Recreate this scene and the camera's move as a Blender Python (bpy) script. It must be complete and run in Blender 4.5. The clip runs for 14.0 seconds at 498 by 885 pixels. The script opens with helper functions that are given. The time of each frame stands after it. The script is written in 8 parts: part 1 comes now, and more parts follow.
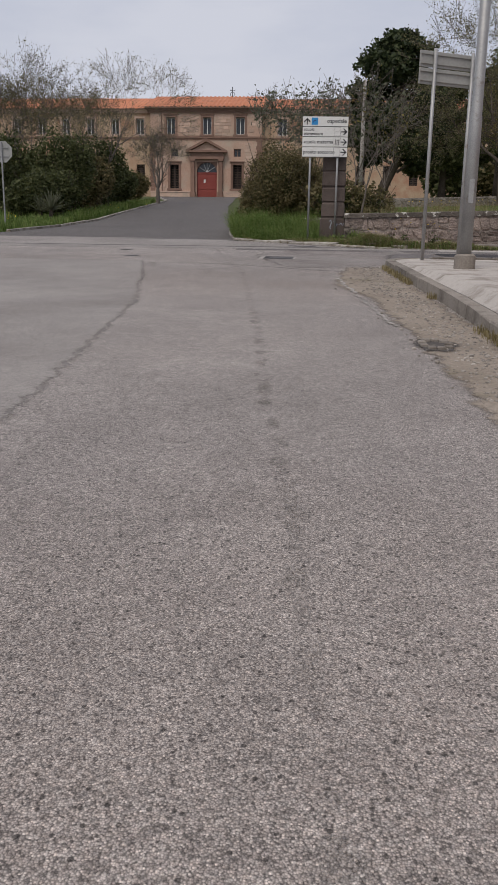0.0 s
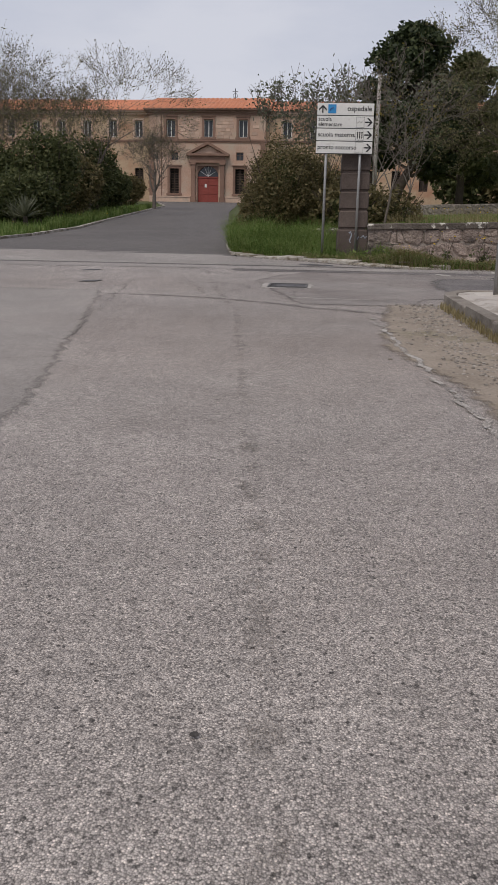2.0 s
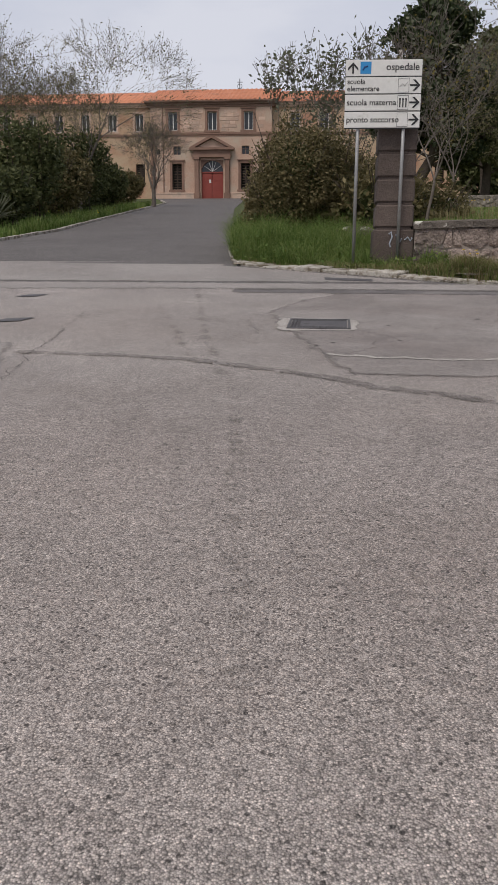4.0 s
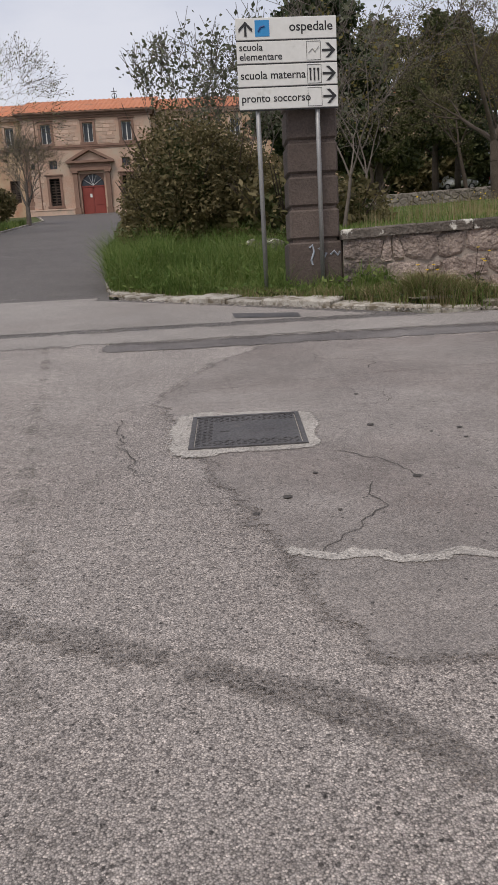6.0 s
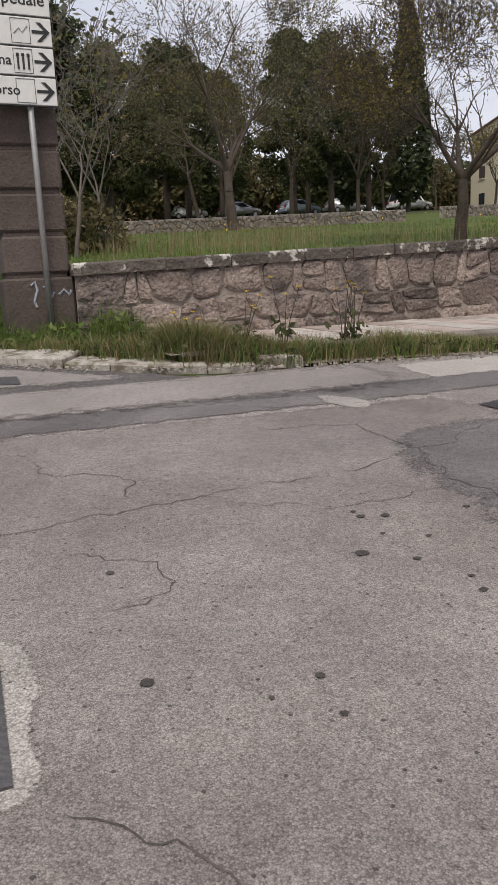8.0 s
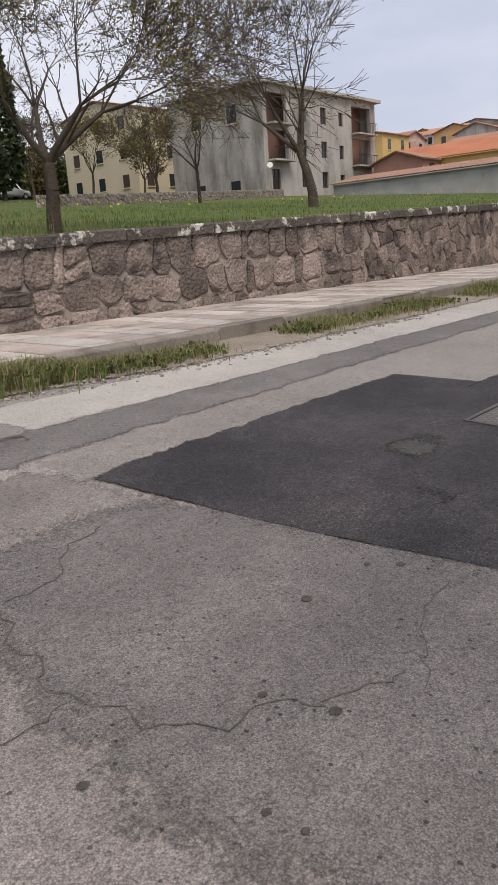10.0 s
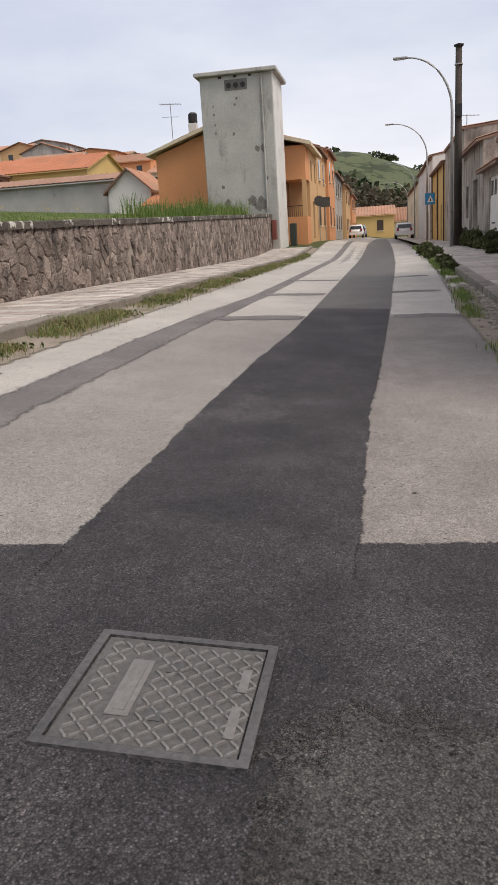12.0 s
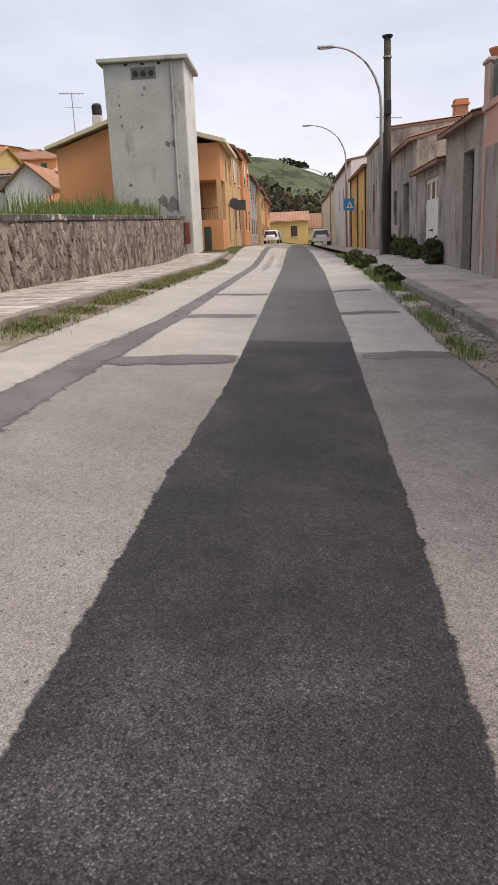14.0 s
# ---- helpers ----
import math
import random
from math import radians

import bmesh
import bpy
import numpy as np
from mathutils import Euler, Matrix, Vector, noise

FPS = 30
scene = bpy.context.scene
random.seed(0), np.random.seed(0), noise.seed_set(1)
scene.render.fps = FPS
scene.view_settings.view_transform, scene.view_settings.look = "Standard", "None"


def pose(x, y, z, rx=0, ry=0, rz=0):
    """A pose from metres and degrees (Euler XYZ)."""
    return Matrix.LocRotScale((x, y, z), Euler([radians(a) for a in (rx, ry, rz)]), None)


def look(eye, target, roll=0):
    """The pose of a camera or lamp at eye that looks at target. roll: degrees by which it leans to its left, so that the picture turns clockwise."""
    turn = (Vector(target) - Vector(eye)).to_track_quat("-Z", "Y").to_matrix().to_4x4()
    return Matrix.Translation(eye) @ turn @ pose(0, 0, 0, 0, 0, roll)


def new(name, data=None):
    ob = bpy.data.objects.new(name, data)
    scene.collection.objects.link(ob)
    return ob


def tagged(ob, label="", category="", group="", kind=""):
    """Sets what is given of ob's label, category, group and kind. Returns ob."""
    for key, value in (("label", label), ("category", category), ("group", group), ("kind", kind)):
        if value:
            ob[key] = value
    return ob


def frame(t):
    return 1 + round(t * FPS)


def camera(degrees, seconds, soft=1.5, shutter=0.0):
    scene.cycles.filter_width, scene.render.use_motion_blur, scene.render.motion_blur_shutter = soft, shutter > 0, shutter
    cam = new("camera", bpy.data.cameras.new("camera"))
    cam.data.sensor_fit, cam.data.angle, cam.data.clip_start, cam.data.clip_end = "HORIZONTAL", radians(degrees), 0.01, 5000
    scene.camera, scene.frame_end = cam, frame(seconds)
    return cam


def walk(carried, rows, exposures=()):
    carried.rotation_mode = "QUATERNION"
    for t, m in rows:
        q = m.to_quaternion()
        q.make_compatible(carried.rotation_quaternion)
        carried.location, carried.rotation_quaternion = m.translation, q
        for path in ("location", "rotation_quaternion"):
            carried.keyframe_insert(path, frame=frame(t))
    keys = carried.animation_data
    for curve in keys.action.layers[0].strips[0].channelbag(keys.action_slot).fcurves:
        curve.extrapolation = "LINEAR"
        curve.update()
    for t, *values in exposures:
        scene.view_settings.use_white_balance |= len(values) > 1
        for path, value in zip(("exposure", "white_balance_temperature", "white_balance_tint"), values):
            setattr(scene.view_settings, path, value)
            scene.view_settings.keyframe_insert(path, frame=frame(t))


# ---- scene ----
EXPOSURES = [(0.0, 0.02, 6700, 13), (2.0, 0.05, 6750, 13), (5.0, 0.2, 6800, 13), (7.0, 0.28, 6850, 13), (9.5, 0.46, 6900, 13), (10.5, 0.46, 6850, 13), (11.5, 0.55, 6950, 12), (12.5, 0.64, 7050, 12), (14.0, 0.68, 7050, 12)]
cam = camera(36.58, 14.0)
# seconds, eye x y z, yaw, pitch, roll
PATH = [
    (0.0, 0.000, 0.000, -1.891, 4.79, -13.37, -0.93),
    (0.5, -0.071, 1.241, -1.781, 4.80, -13.26, -1.17),
    (1.0, -0.151, 2.344, -1.704, 4.84, -13.06, -1.34),
    (1.5, -0.245, 3.356, -1.621, 4.98, -13.00, -1.27),
    (2.0, -0.315, 4.386, -1.523, 5.00, -13.00, -1.23),
    (4.5, -0.772, 9.778, -1.118, 5.52, -13.32, -0.04),
    (5.0, -0.802, 10.684, -1.039, 3.25, -13.10, 0.47),
    (5.5, -0.835, 11.596, -0.990, -0.41, -13.13, 2.80),
    (6.0, -0.852, 12.320, -0.930, -2.35, -12.79, 3.18),
    (6.5, -0.822, 13.049, -0.886, -5.03, -12.46, 2.67),
    (7.0, -0.749, 13.647, -0.837, -8.39, -12.80, 2.84),
    (9.3, 0.208, 15.354, -0.687, -40.47, -13.19, 5.10),
    (9.5, 0.343, 15.513, -0.690, -42.32, -15.46, 5.39),
    (10.0, 0.728, 15.796, -0.635, -50.14, -14.26, 3.92),
    (10.5, 1.198, 16.130, -0.612, -63.47, -14.76, 6.22),
    (11.0, 1.791, 16.394, -0.589, -74.17, -15.88, 4.41),
    (11.5, 2.549, 16.620, -0.579, -76.53, -16.00, 4.05),
    (12.0, 3.400, 16.821, -0.625, -80.30, -14.85, 3.63),
    (12.5, 4.166, 16.947, -0.587, -86.31, -14.98, 3.38),
    (13.0, 5.009, 17.070, -0.589, -86.98, -14.85, 2.79),
    (13.5, 5.885, 17.215, -0.600, -86.90, -14.87, 2.62),
    (14.0, 6.674, 17.326, -0.600, -86.76, -14.90, 2.56),
]
walk(cam, [(t, pose(x, y, z, 90 + pitch, roll, yaw)) for t, x, y, z, yaw, pitch, roll in PATH],
     exposures=EXPOSURES)

# ---- light ----
world = bpy.data.worlds.new("overcast_sky")
scene.world = world
world.use_nodes = True
wn, wl = world.node_tree.nodes, world.node_tree.links
wn.clear()
w_out = wn.new("ShaderNodeOutputWorld")
w_bg = wn.new("ShaderNodeBackground")
w_sky = wn.new("ShaderNodeTexSky")
w_sky.sky_type = "NISHITA"
w_sky.sun_disc = False
SUN_ELEV, SUN_AZ = 57.0, 206.0          # azimuth clockwise from +y
w_sky.sun_elevation, w_sky.sun_rotation = radians(SUN_ELEV), radians(SUN_AZ)
w_sky.air_density, w_sky.dust_density, w_sky.ozone_density = 1.0, 4.0, 1.5
w_co = wn.new("ShaderNodeTexCoord")
w_map = wn.new("ShaderNodeMapping")
w_map.inputs["Scale"].default_value = (1.0, 1.0, 3.2)
w_noise = wn.new("ShaderNodeTexNoise")
w_noise.inputs["Scale"].default_value = 1.6
w_noise.inputs["Detail"].default_value = 6.0
w_noise.inputs["Roughness"].default_value = 0.55
w_ramp = wn.new("ShaderNodeValToRGB")
w_ramp.color_ramp.elements[0].position, w_ramp.color_ramp.elements[0].color = 0.34, (4.35, 4.9, 6.15, 1)
w_ramp.color_ramp.elements[1].position, w_ramp.color_ramp.elements[1].color = 0.66, (6.45, 6.82, 7.65, 1)
w_mix = wn.new("ShaderNodeMixRGB")
w_mix.inputs["Fac"].default_value = 0.86
wl.new(w_co.outputs["Generated"], w_map.inputs["Vector"])
wl.new(w_map.outputs["Vector"], w_noise.inputs["Vector"])
wl.new(w_noise.outputs["Fac"], w_ramp.inputs["Fac"])
wl.new(w_sky.outputs["Color"], w_mix.inputs["Color1"])
wl.new(w_ramp.outputs["Color"], w_mix.inputs["Color2"])
wl.new(w_mix.outputs["Color"], w_bg.inputs["Color"])
w_bg.inputs["Strength"].default_value = 0.10
wl.new(w_bg.outputs["Background"], w_out.inputs["Surface"])

sun_data = bpy.data.lights.new("sun", "SUN")
sun_data.energy, sun_data.angle, sun_data.color = 1.5, radians(22), (1.0, 0.95, 0.87)
sun = new("sun", sun_data)
az, el = radians(SUN_AZ), radians(SUN_ELEV)
sun.matrix_basis = look((40 * math.sin(az) * math.cos(el), 40 * math.cos(az) * math.cos(el), 40 * math.sin(el)), (0, 0, 0))

# ---- materials ----
MATS = {}


def surface(name, a, b, rough=0.85, grain=40.0, blotch=1.2, grain_mix=0.5, bump=0.3, bump_scale=None, metal=0.0,
            stain=None, stain_scale=0.8, stain_from=0.55, stain_to=0.75, per=0.0, spec=0.3, cells=0.0, depth=0.01, streak=0.0):
    """A weathered surface: two colours mixed by broad blotches and fine grain, stains of a third colour, relief, and per-piece variation."""
    if name in MATS:
        return MATS[name]
    m = bpy.data.materials.new(name)
    m.use_nodes = True
    n, l = m.node_tree.nodes, m.node_tree.links
    p = n["Principled BSDF"]
    p.inputs["Roughness"].default_value, p.inputs["Metallic"].default_value = rough, metal
    p.inputs["Specular IOR Level"].default_value = spec
    geo = n.new("ShaderNodeNewGeometry")
    big = n.new("ShaderNodeTexNoise")
    big.inputs["Scale"].default_value, big.inputs["Detail"].default_value = blotch, 4.0
    fine = n.new("ShaderNodeTexNoise")
    fine.inputs["Scale"].default_value, fine.inputs["Detail"].default_value = grain, 3.0
    for tex in (big, fine):
        l.new(geo.outputs["Position"], tex.inputs["Vector"])
    add = n.new("ShaderNodeMath")
    add.operation = "MULTIPLY_ADD"
    l.new(fine.outputs["Fac"], add.inputs[0])
    add.inputs[1].default_value = grain_mix
    half = n.new("ShaderNodeMath")
    half.operation = "MULTIPLY"
    half.inputs[1].default_value = 1.0 - grain_mix
    l.new(big.outputs["Fac"], half.inputs[0])
    l.new(half.outputs[0], add.inputs[2])
    ramp = n.new("ShaderNodeValToRGB")
    ramp.color_ramp.elements[0].position, ramp.color_ramp.elements[0].color = 0.34, (*a, 1)
    ramp.color_ramp.elements[1].position, ramp.color_ramp.elements[1].color = 0.66, (*b, 1)
    l.new(add.outputs[0], ramp.inputs["Fac"])
    colour = ramp.outputs["Color"]
    if stain:
        st = n.new("ShaderNodeTexNoise")
        st.inputs["Scale"].default_value, st.inputs["Detail"].default_value, st.inputs["Roughness"].default_value = stain_scale, 6.0, 0.65
        if streak:
            mp = n.new("ShaderNodeMapping")
            mp.inputs["Scale"].default_value = (1.0, 1.0, streak)
            l.new(geo.outputs["Position"], mp.inputs["Vector"])
            l.new(mp.outputs["Vector"], st.inputs["Vector"])
        else:
            l.new(geo.outputs["Position"], st.inputs["Vector"])
        sr = n.new("ShaderNodeValToRGB")
        sr.color_ramp.elements[0].position, sr.color_ramp.elements[0].color = stain_from, (0, 0, 0, 1)
        sr.color_ramp.elements[1].position, sr.color_ramp.elements[1].color = stain_to, (1, 1, 1, 1)
        l.new(st.outputs["Fac"], sr.inputs["Fac"])
        mx = n.new("ShaderNodeMixRGB")
        mx.inputs["Color2"].default_value = (*stain, 1)
        l.new(sr.outputs["Color"], mx.inputs["Fac"])
        l.new(colour, mx.inputs["Color1"])
        colour = mx.outputs["Color"]
    if per:
        info = n.new("ShaderNodeObjectInfo")
        isl = n.new("ShaderNodeMath")
        isl.operation = "ADD"
        l.new(info.outputs["Random"], isl.inputs[0])
        l.new(geo.outputs["Random Per Island"], isl.inputs[1])
        fr = n.new("ShaderNodeMath")
        fr.operation = "FRACT"
        l.new(isl.outputs[0], fr.inputs[0])
        rng = n.new("ShaderNodeMapRange")
        rng.inputs["To Min"].default_value, rng.inputs["To Max"].default_value = 1.0 - per, 1.0 + per
        l.new(fr.outputs[0], rng.inputs["Value"])
        hsv = n.new("ShaderNodeHueSaturation")
        l.new(rng.outputs["Result"], hsv.inputs["Value"])
        l.new(colour, hsv.inputs["Color"])
        colour = hsv.outputs["Color"]
    l.new(colour, p.inputs["Base Color"])
    if bump:
        bp = n.new("ShaderNodeBump")
        bp.inputs["Strength"].default_value, bp.inputs["Distance"].default_value = bump, depth
        if cells:
            vo = n.new("ShaderNodeTexVoronoi")
            vo.inputs["Scale"].default_value = cells
            l.new(geo.outputs["Position"], vo.inputs["Vector"])
            l.new(vo.outputs["Distance"], bp.inputs["Height"])
        elif bump_scale:
            bt = n.new("ShaderNodeTexNoise")
            bt.inputs["Scale"].default_value, bt.inputs["Detail"].default_value = bump_scale, 5.0
            l.new(geo.outputs["Position"], bt.inputs["Vector"])
            l.new(bt.outputs["Fac"], bp.inputs["Height"])
        else:
            l.new(fine.outputs["Fac"], bp.inputs["Height"])
        l.new(bp.outputs["Normal"], p.inputs["Normal"])
    MATS[name] = m
    return m


def dissolve(m, shader, grain=55.0):
    """Lets a thin layer give way to what lies under it where its "fade" attribute rises to 1, in a grainy, broken edge."""
    n, l = m.node_tree.nodes, m.node_tree.links
    geo = n.new("ShaderNodeNewGeometry")
    att = n.new("ShaderNodeAttribute")
    att.attribute_name = "fade"
    crumbs = n.new("ShaderNodeTexNoise")
    crumbs.inputs["Scale"].default_value, crumbs.inputs["Detail"].default_value, crumbs.inputs["Roughness"].default_value = grain, 4.0, 0.6
    slow = n.new("ShaderNodeTexNoise")
    slow.inputs["Scale"].default_value, slow.inputs["Detail"].default_value = 7.0, 4.0
    for tex in (crumbs, slow):
        l.new(geo.outputs["Position"], tex.inputs["Vector"])
    both = n.new("ShaderNodeMath")
    both.operation = "ADD"
    l.new(crumbs.outputs["Fac"], both.inputs[0])
    l.new(slow.outputs["Fac"], both.inputs[1])
    add = n.new("ShaderNodeMath")
    add.operation = "MULTIPLY_ADD"
    l.new(both.outputs[0], add.inputs[0])
    add.inputs[1].default_value = 0.9
    l.new(att.outputs["Fac"], add.inputs[2])
    rng = n.new("ShaderNodeMapRange")
    rng.interpolation_type = "SMOOTHSTEP"
    rng.inputs["From Min"].default_value, rng.inputs["From Max"].default_value = 1.24, 1.62
    l.new(add.outputs[0], rng.inputs["Value"])
    gate = n.new("ShaderNodeMath")          # whole where the layer has no fading edge
    gate.operation = "MULTIPLY"
    lim = n.new("ShaderNodeMapRange")
    lim.inputs["From Min"].default_value, lim.inputs["From Max"].default_value = 0.0, 0.15
    l.new(att.outputs["Fac"], lim.inputs["Value"])
    l.new(rng.outputs["Result"], gate.inputs[0])
    l.new(lim.outputs["Result"], gate.inputs[1])
    clear = n.new("ShaderNodeBsdfTransparent")
    mix = n.new("ShaderNodeMixShader")
    l.new(gate.outputs[0], mix.inputs["Fac"])
    l.new(shader, mix.inputs[1])
    l.new(clear.outputs["BSDF"], mix.inputs[2])
    l.new(mix.outputs["Shader"], n["Material Output"].inputs["Surface"])


def asphalt(name, dark, light, chip, chip_scale=170.0, blotch=0.35, tint=None, tint_scale=0.12, contrast=0.95, pits=0.06, worn=None, fading=True):
    """Asphalt: stone chips in bitumen with dark gaps, lost chips, broad wear and dusty or oily areas."""
    m = bpy.data.materials.new(name)
    m.use_nodes = True
    n, l = m.node_tree.nodes, m.node_tree.links
    p = n["Principled BSDF"]
    p.inputs["Roughness"].default_value, p.inputs["Specular IOR Level"].default_value = 0.78, 0.34
    geo = n.new("ShaderNodeNewGeometry")

    def noise_tex(scale, detail, rough=0.5):
        t = n.new("ShaderNodeTexNoise")
        t.inputs["Scale"].default_value, t.inputs["Detail"].default_value, t.inputs["Roughness"].default_value = scale, detail, rough
        l.new(geo.outputs["Position"], t.inputs["Vector"])
        return t

    def ranged(src, a, b, c, d):
        r = n.new("ShaderNodeMapRange")
        r.inputs["From Min"].default_value, r.inputs["From Max"].default_value = a, b
        r.inputs["To Min"].default_value, r.inputs["To Max"].default_value = c, d
        l.new(src, r.inputs["Value"])
        return r.outputs["Result"]

    def times(colour, factor):
        x = n.new("ShaderNodeMixRGB")
        x.blend_type = "MULTIPLY"
        x.inputs["Fac"].default_value = 1.0
        l.new(colour, x.inputs["Color1"])
        l.new(factor, x.inputs["Color2"])
        return x.outputs["Color"]

    def cells(scale):
        v = n.new("ShaderNodeTexVoronoi")
        v.inputs["Scale"].default_value = scale
        l.new(geo.outputs["Position"], v.inputs["Vector"])
        sep = n.new("ShaderNodeSeparateColor")
        l.new(v.outputs["Color"], sep.inputs["Color"])
        return v, sep.outputs[0]

    base = n.new("ShaderNodeValToRGB")
    base.color_ramp.elements[0].position, base.color_ramp.elements[0].color = 0.32, (*dark, 1)
    base.color_ramp.elements[1].position, base.color_ramp.elements[1].color = 0.68, (*light, 1)
    l.new(noise_tex(blotch, 8.0, 0.66).outputs["Fac"], base.inputs["Fac"])
    # chips: each its own tone, dark bitumen between them
    vo, tone = cells(chip_scale)
    cr = n.new("ShaderNodeValToRGB")
    k = contrast
    cr.color_ramp.elements[0].position, cr.color_ramp.elements[0].color = 0.0, (1 - 0.62 * k, 1 - 0.63 * k, 1 - 0.63 * k, 1)
    cr.color_ramp.elements[1].position, cr.color_ramp.elements[1].color = 0.84, (1 + 0.26 * k, 1 + 0.24 * k, 1 + 0.21 * k, 1)
    e = cr.color_ramp.elements.new(0.30)
    e.color = (1 - 0.10 * k, 1 - 0.11 * k, 1 - 0.12 * k, 1)
    e = cr.color_ramp.elements.new(1.0)
    e.color = (1 + (chip[0] - 1) * k, 1 + (chip[1] - 1) * k, 1 + (chip[2] - 1) * k, 1)
    l.new(tone, cr.inputs["Fac"])
    out = times(base.outputs["Color"], cr.outputs["Color"])
    out = times(out, ranged(vo.outputs["Distance"], 0.30, 0.75, 1 + 0.08 * k, 1 - 0.55 * k))
    # clusters of chips, and coarser mottling
    out = times(out, ranged(noise_tex(95.0, 3.0).outputs["Fac"], 0.3, 0.7, 1 - 0.34 * k, 1 + 0.30 * k))
    out = times(out, ranged(noise_tex(26.0, 4.0, 0.6).outputs["Fac"], 0.3, 0.7, 1 - 0.20 * k, 1 + 0.18 * k))
    out = times(out, ranged(noise_tex(2.4, 6.0, 0.7).outputs["Fac"], 0.3, 0.7, 0.88, 1.11))
    # pits where a chip was lost
    if pits:
        pv, lot = cells(60.0)
        near = ranged(pv.outputs["Distance"], 0.30, 0.44, 1.0, 0.0)
        few = ranged(lot, pits, pits + 0.01, 1.0, 0.0)
        hole = n.new("ShaderNodeMath")
        hole.operation = "MULTIPLY"
        l.new(near, hole.inputs[0])
        l.new(few, hole.inputs[1])
        out = times(out, ranged(hole.outputs[0], 0.0, 1.0, 1.0, 0.34))
    for shade, scale, lo, hi in ((tint, tint_scale, 0.42, 0.62), (worn, 1.7, 0.50, 0.66)):
        if not shade:
            continue
        area = noise_tex(scale, 6.0, 0.62)
        amount = n.new("ShaderNodeMath")
        amount.operation = "MULTIPLY"
        l.new(ranged(area.outputs["Fac"], lo, hi, 0.0, 0.85), amount.inputs[0])
        l.new(ranged(noise_tex(60.0, 3.0).outputs["Fac"], 0.35, 0.6, 0.35, 1.0), amount.inputs[1])
        mt = n.new("ShaderNodeMixRGB")
        mt.blend_type = "MULTIPLY"
        mt.inputs["Color2"].default_value = (*shade, 1)
        l.new(amount.outputs[0], mt.inputs["Fac"])
        l.new(out, mt.inputs["Color1"])
        out = mt.outputs["Color"]
    l.new(out, p.inputs["Base Color"])
    bp = n.new("ShaderNodeBump")
    bp.inputs["Strength"].default_value, bp.inputs["Distance"].default_value = 0.6 * k, 0.005
    bp.invert = True
    l.new(vo.outputs["Distance"], bp.inputs["Height"])
    l.new(bp.outputs["Normal"], p.inputs["Normal"])
    if fading:
        dissolve(m, p.outputs["BSDF"])
    MATS[name] = m
    return m


def plain(name, colour, rough=0.5, metal=0.0):
    if name in MATS:
        return MATS[name]
    m = bpy.data.materials.new(name)
    m.use_nodes = True
    p = m.node_tree.nodes["Principled BSDF"]
    p.inputs["Base Color"].default_value = (*colour, 1)
    p.inputs["Roughness"].default_value, p.inputs["Metallic"].default_value = rough, metal
    MATS[name] = m
    return m


def leafy(name, a, b, c, per=0.35, through_light=0.25):
    """Leaves: colours by leaf, with some light passing through."""
    m = bpy.data.materials.new(name)
    m.use_nodes = True
    n, l = m.node_tree.nodes, m.node_tree.links
    p = n["Principled BSDF"]
    p.inputs["Roughness"].default_value, p.inputs["Specular IOR Level"].default_value = 0.6, 0.25
    geo = n.new("ShaderNodeNewGeometry")
    big = n.new("ShaderNodeTexNoise")
    big.inputs["Scale"].default_value = 0.9
    l.new(geo.outputs["Position"], big.inputs["Vector"])
    mixf = n.new("ShaderNodeMath")
    mixf.operation = "MULTIPLY_ADD"
    mixf.inputs[1].default_value = 0.55
    l.new(geo.outputs["Random Per Island"], mixf.inputs[0])
    sc = n.new("ShaderNodeMath")
    sc.operation = "MULTIPLY"
    sc.inputs[1].default_value = 0.45
    l.new(big.outputs["Fac"], sc.inputs[0])
    l.new(sc.outputs[0], mixf.inputs[2])
    ramp = n.new("ShaderNodeValToRGB")
    ramp.color_ramp.elements[0].position, ramp.color_ramp.elements[0].color = 0.12, (*a, 1)
    ramp.color_ramp.elements[1].position, ramp.color_ramp.elements[1].color = 0.85, (*c, 1)
    e = ramp.color_ramp.elements.new(0.45)
    e.color = (*b, 1)
    l.new(mixf.outputs[0], ramp.inputs["Fac"])
    l.new(ramp.outputs["Color"], p.inputs["Base Color"])
    tl = n.new("ShaderNodeBsdfTranslucent")
    l.new(ramp.outputs["Color"], tl.inputs["Color"])
    ms = n.new("ShaderNodeMixShader")
    ms.inputs["Fac"].default_value = through_light
    l.new(p.outputs["BSDF"], ms.inputs[1])
    l.new(tl.outputs["BSDF"], ms.inputs[2])
    l.new(ms.outputs["Shader"], n["Material Output"].inputs["Surface"])
    MATS[name] = m
    return m


ASPH_OLD = asphalt("old_grey_asphalt", (0.310, 0.282, 0.265), (0.428, 0.392, 0.368), (1.75, 1.7, 1.64), 205.0, tint=(0.82, 0.77, 0.74), tint_scale=0.16, pits=0.07, fading=False)
ASPH_PALE = asphalt("pale_smooth_asphalt", (0.272, 0.251, 0.235), (0.380, 0.352, 0.329), (1.3, 1.28, 1.24), 225.0, blotch=0.5, tint=(0.80, 0.77, 0.76), tint_scale=0.3, contrast=0.62, pits=0.025)
ASPH_GREY = asphalt("mid_grey_asphalt", (0.229, 0.207, 0.194), (0.336, 0.306, 0.287), (1.45, 1.42, 1.36), 210.0, blotch=0.8, tint=(0.80, 0.75, 0.74), tint_scale=0.7, contrast=0.66, pits=0.02, worn=(1.13, 1.12, 1.11))
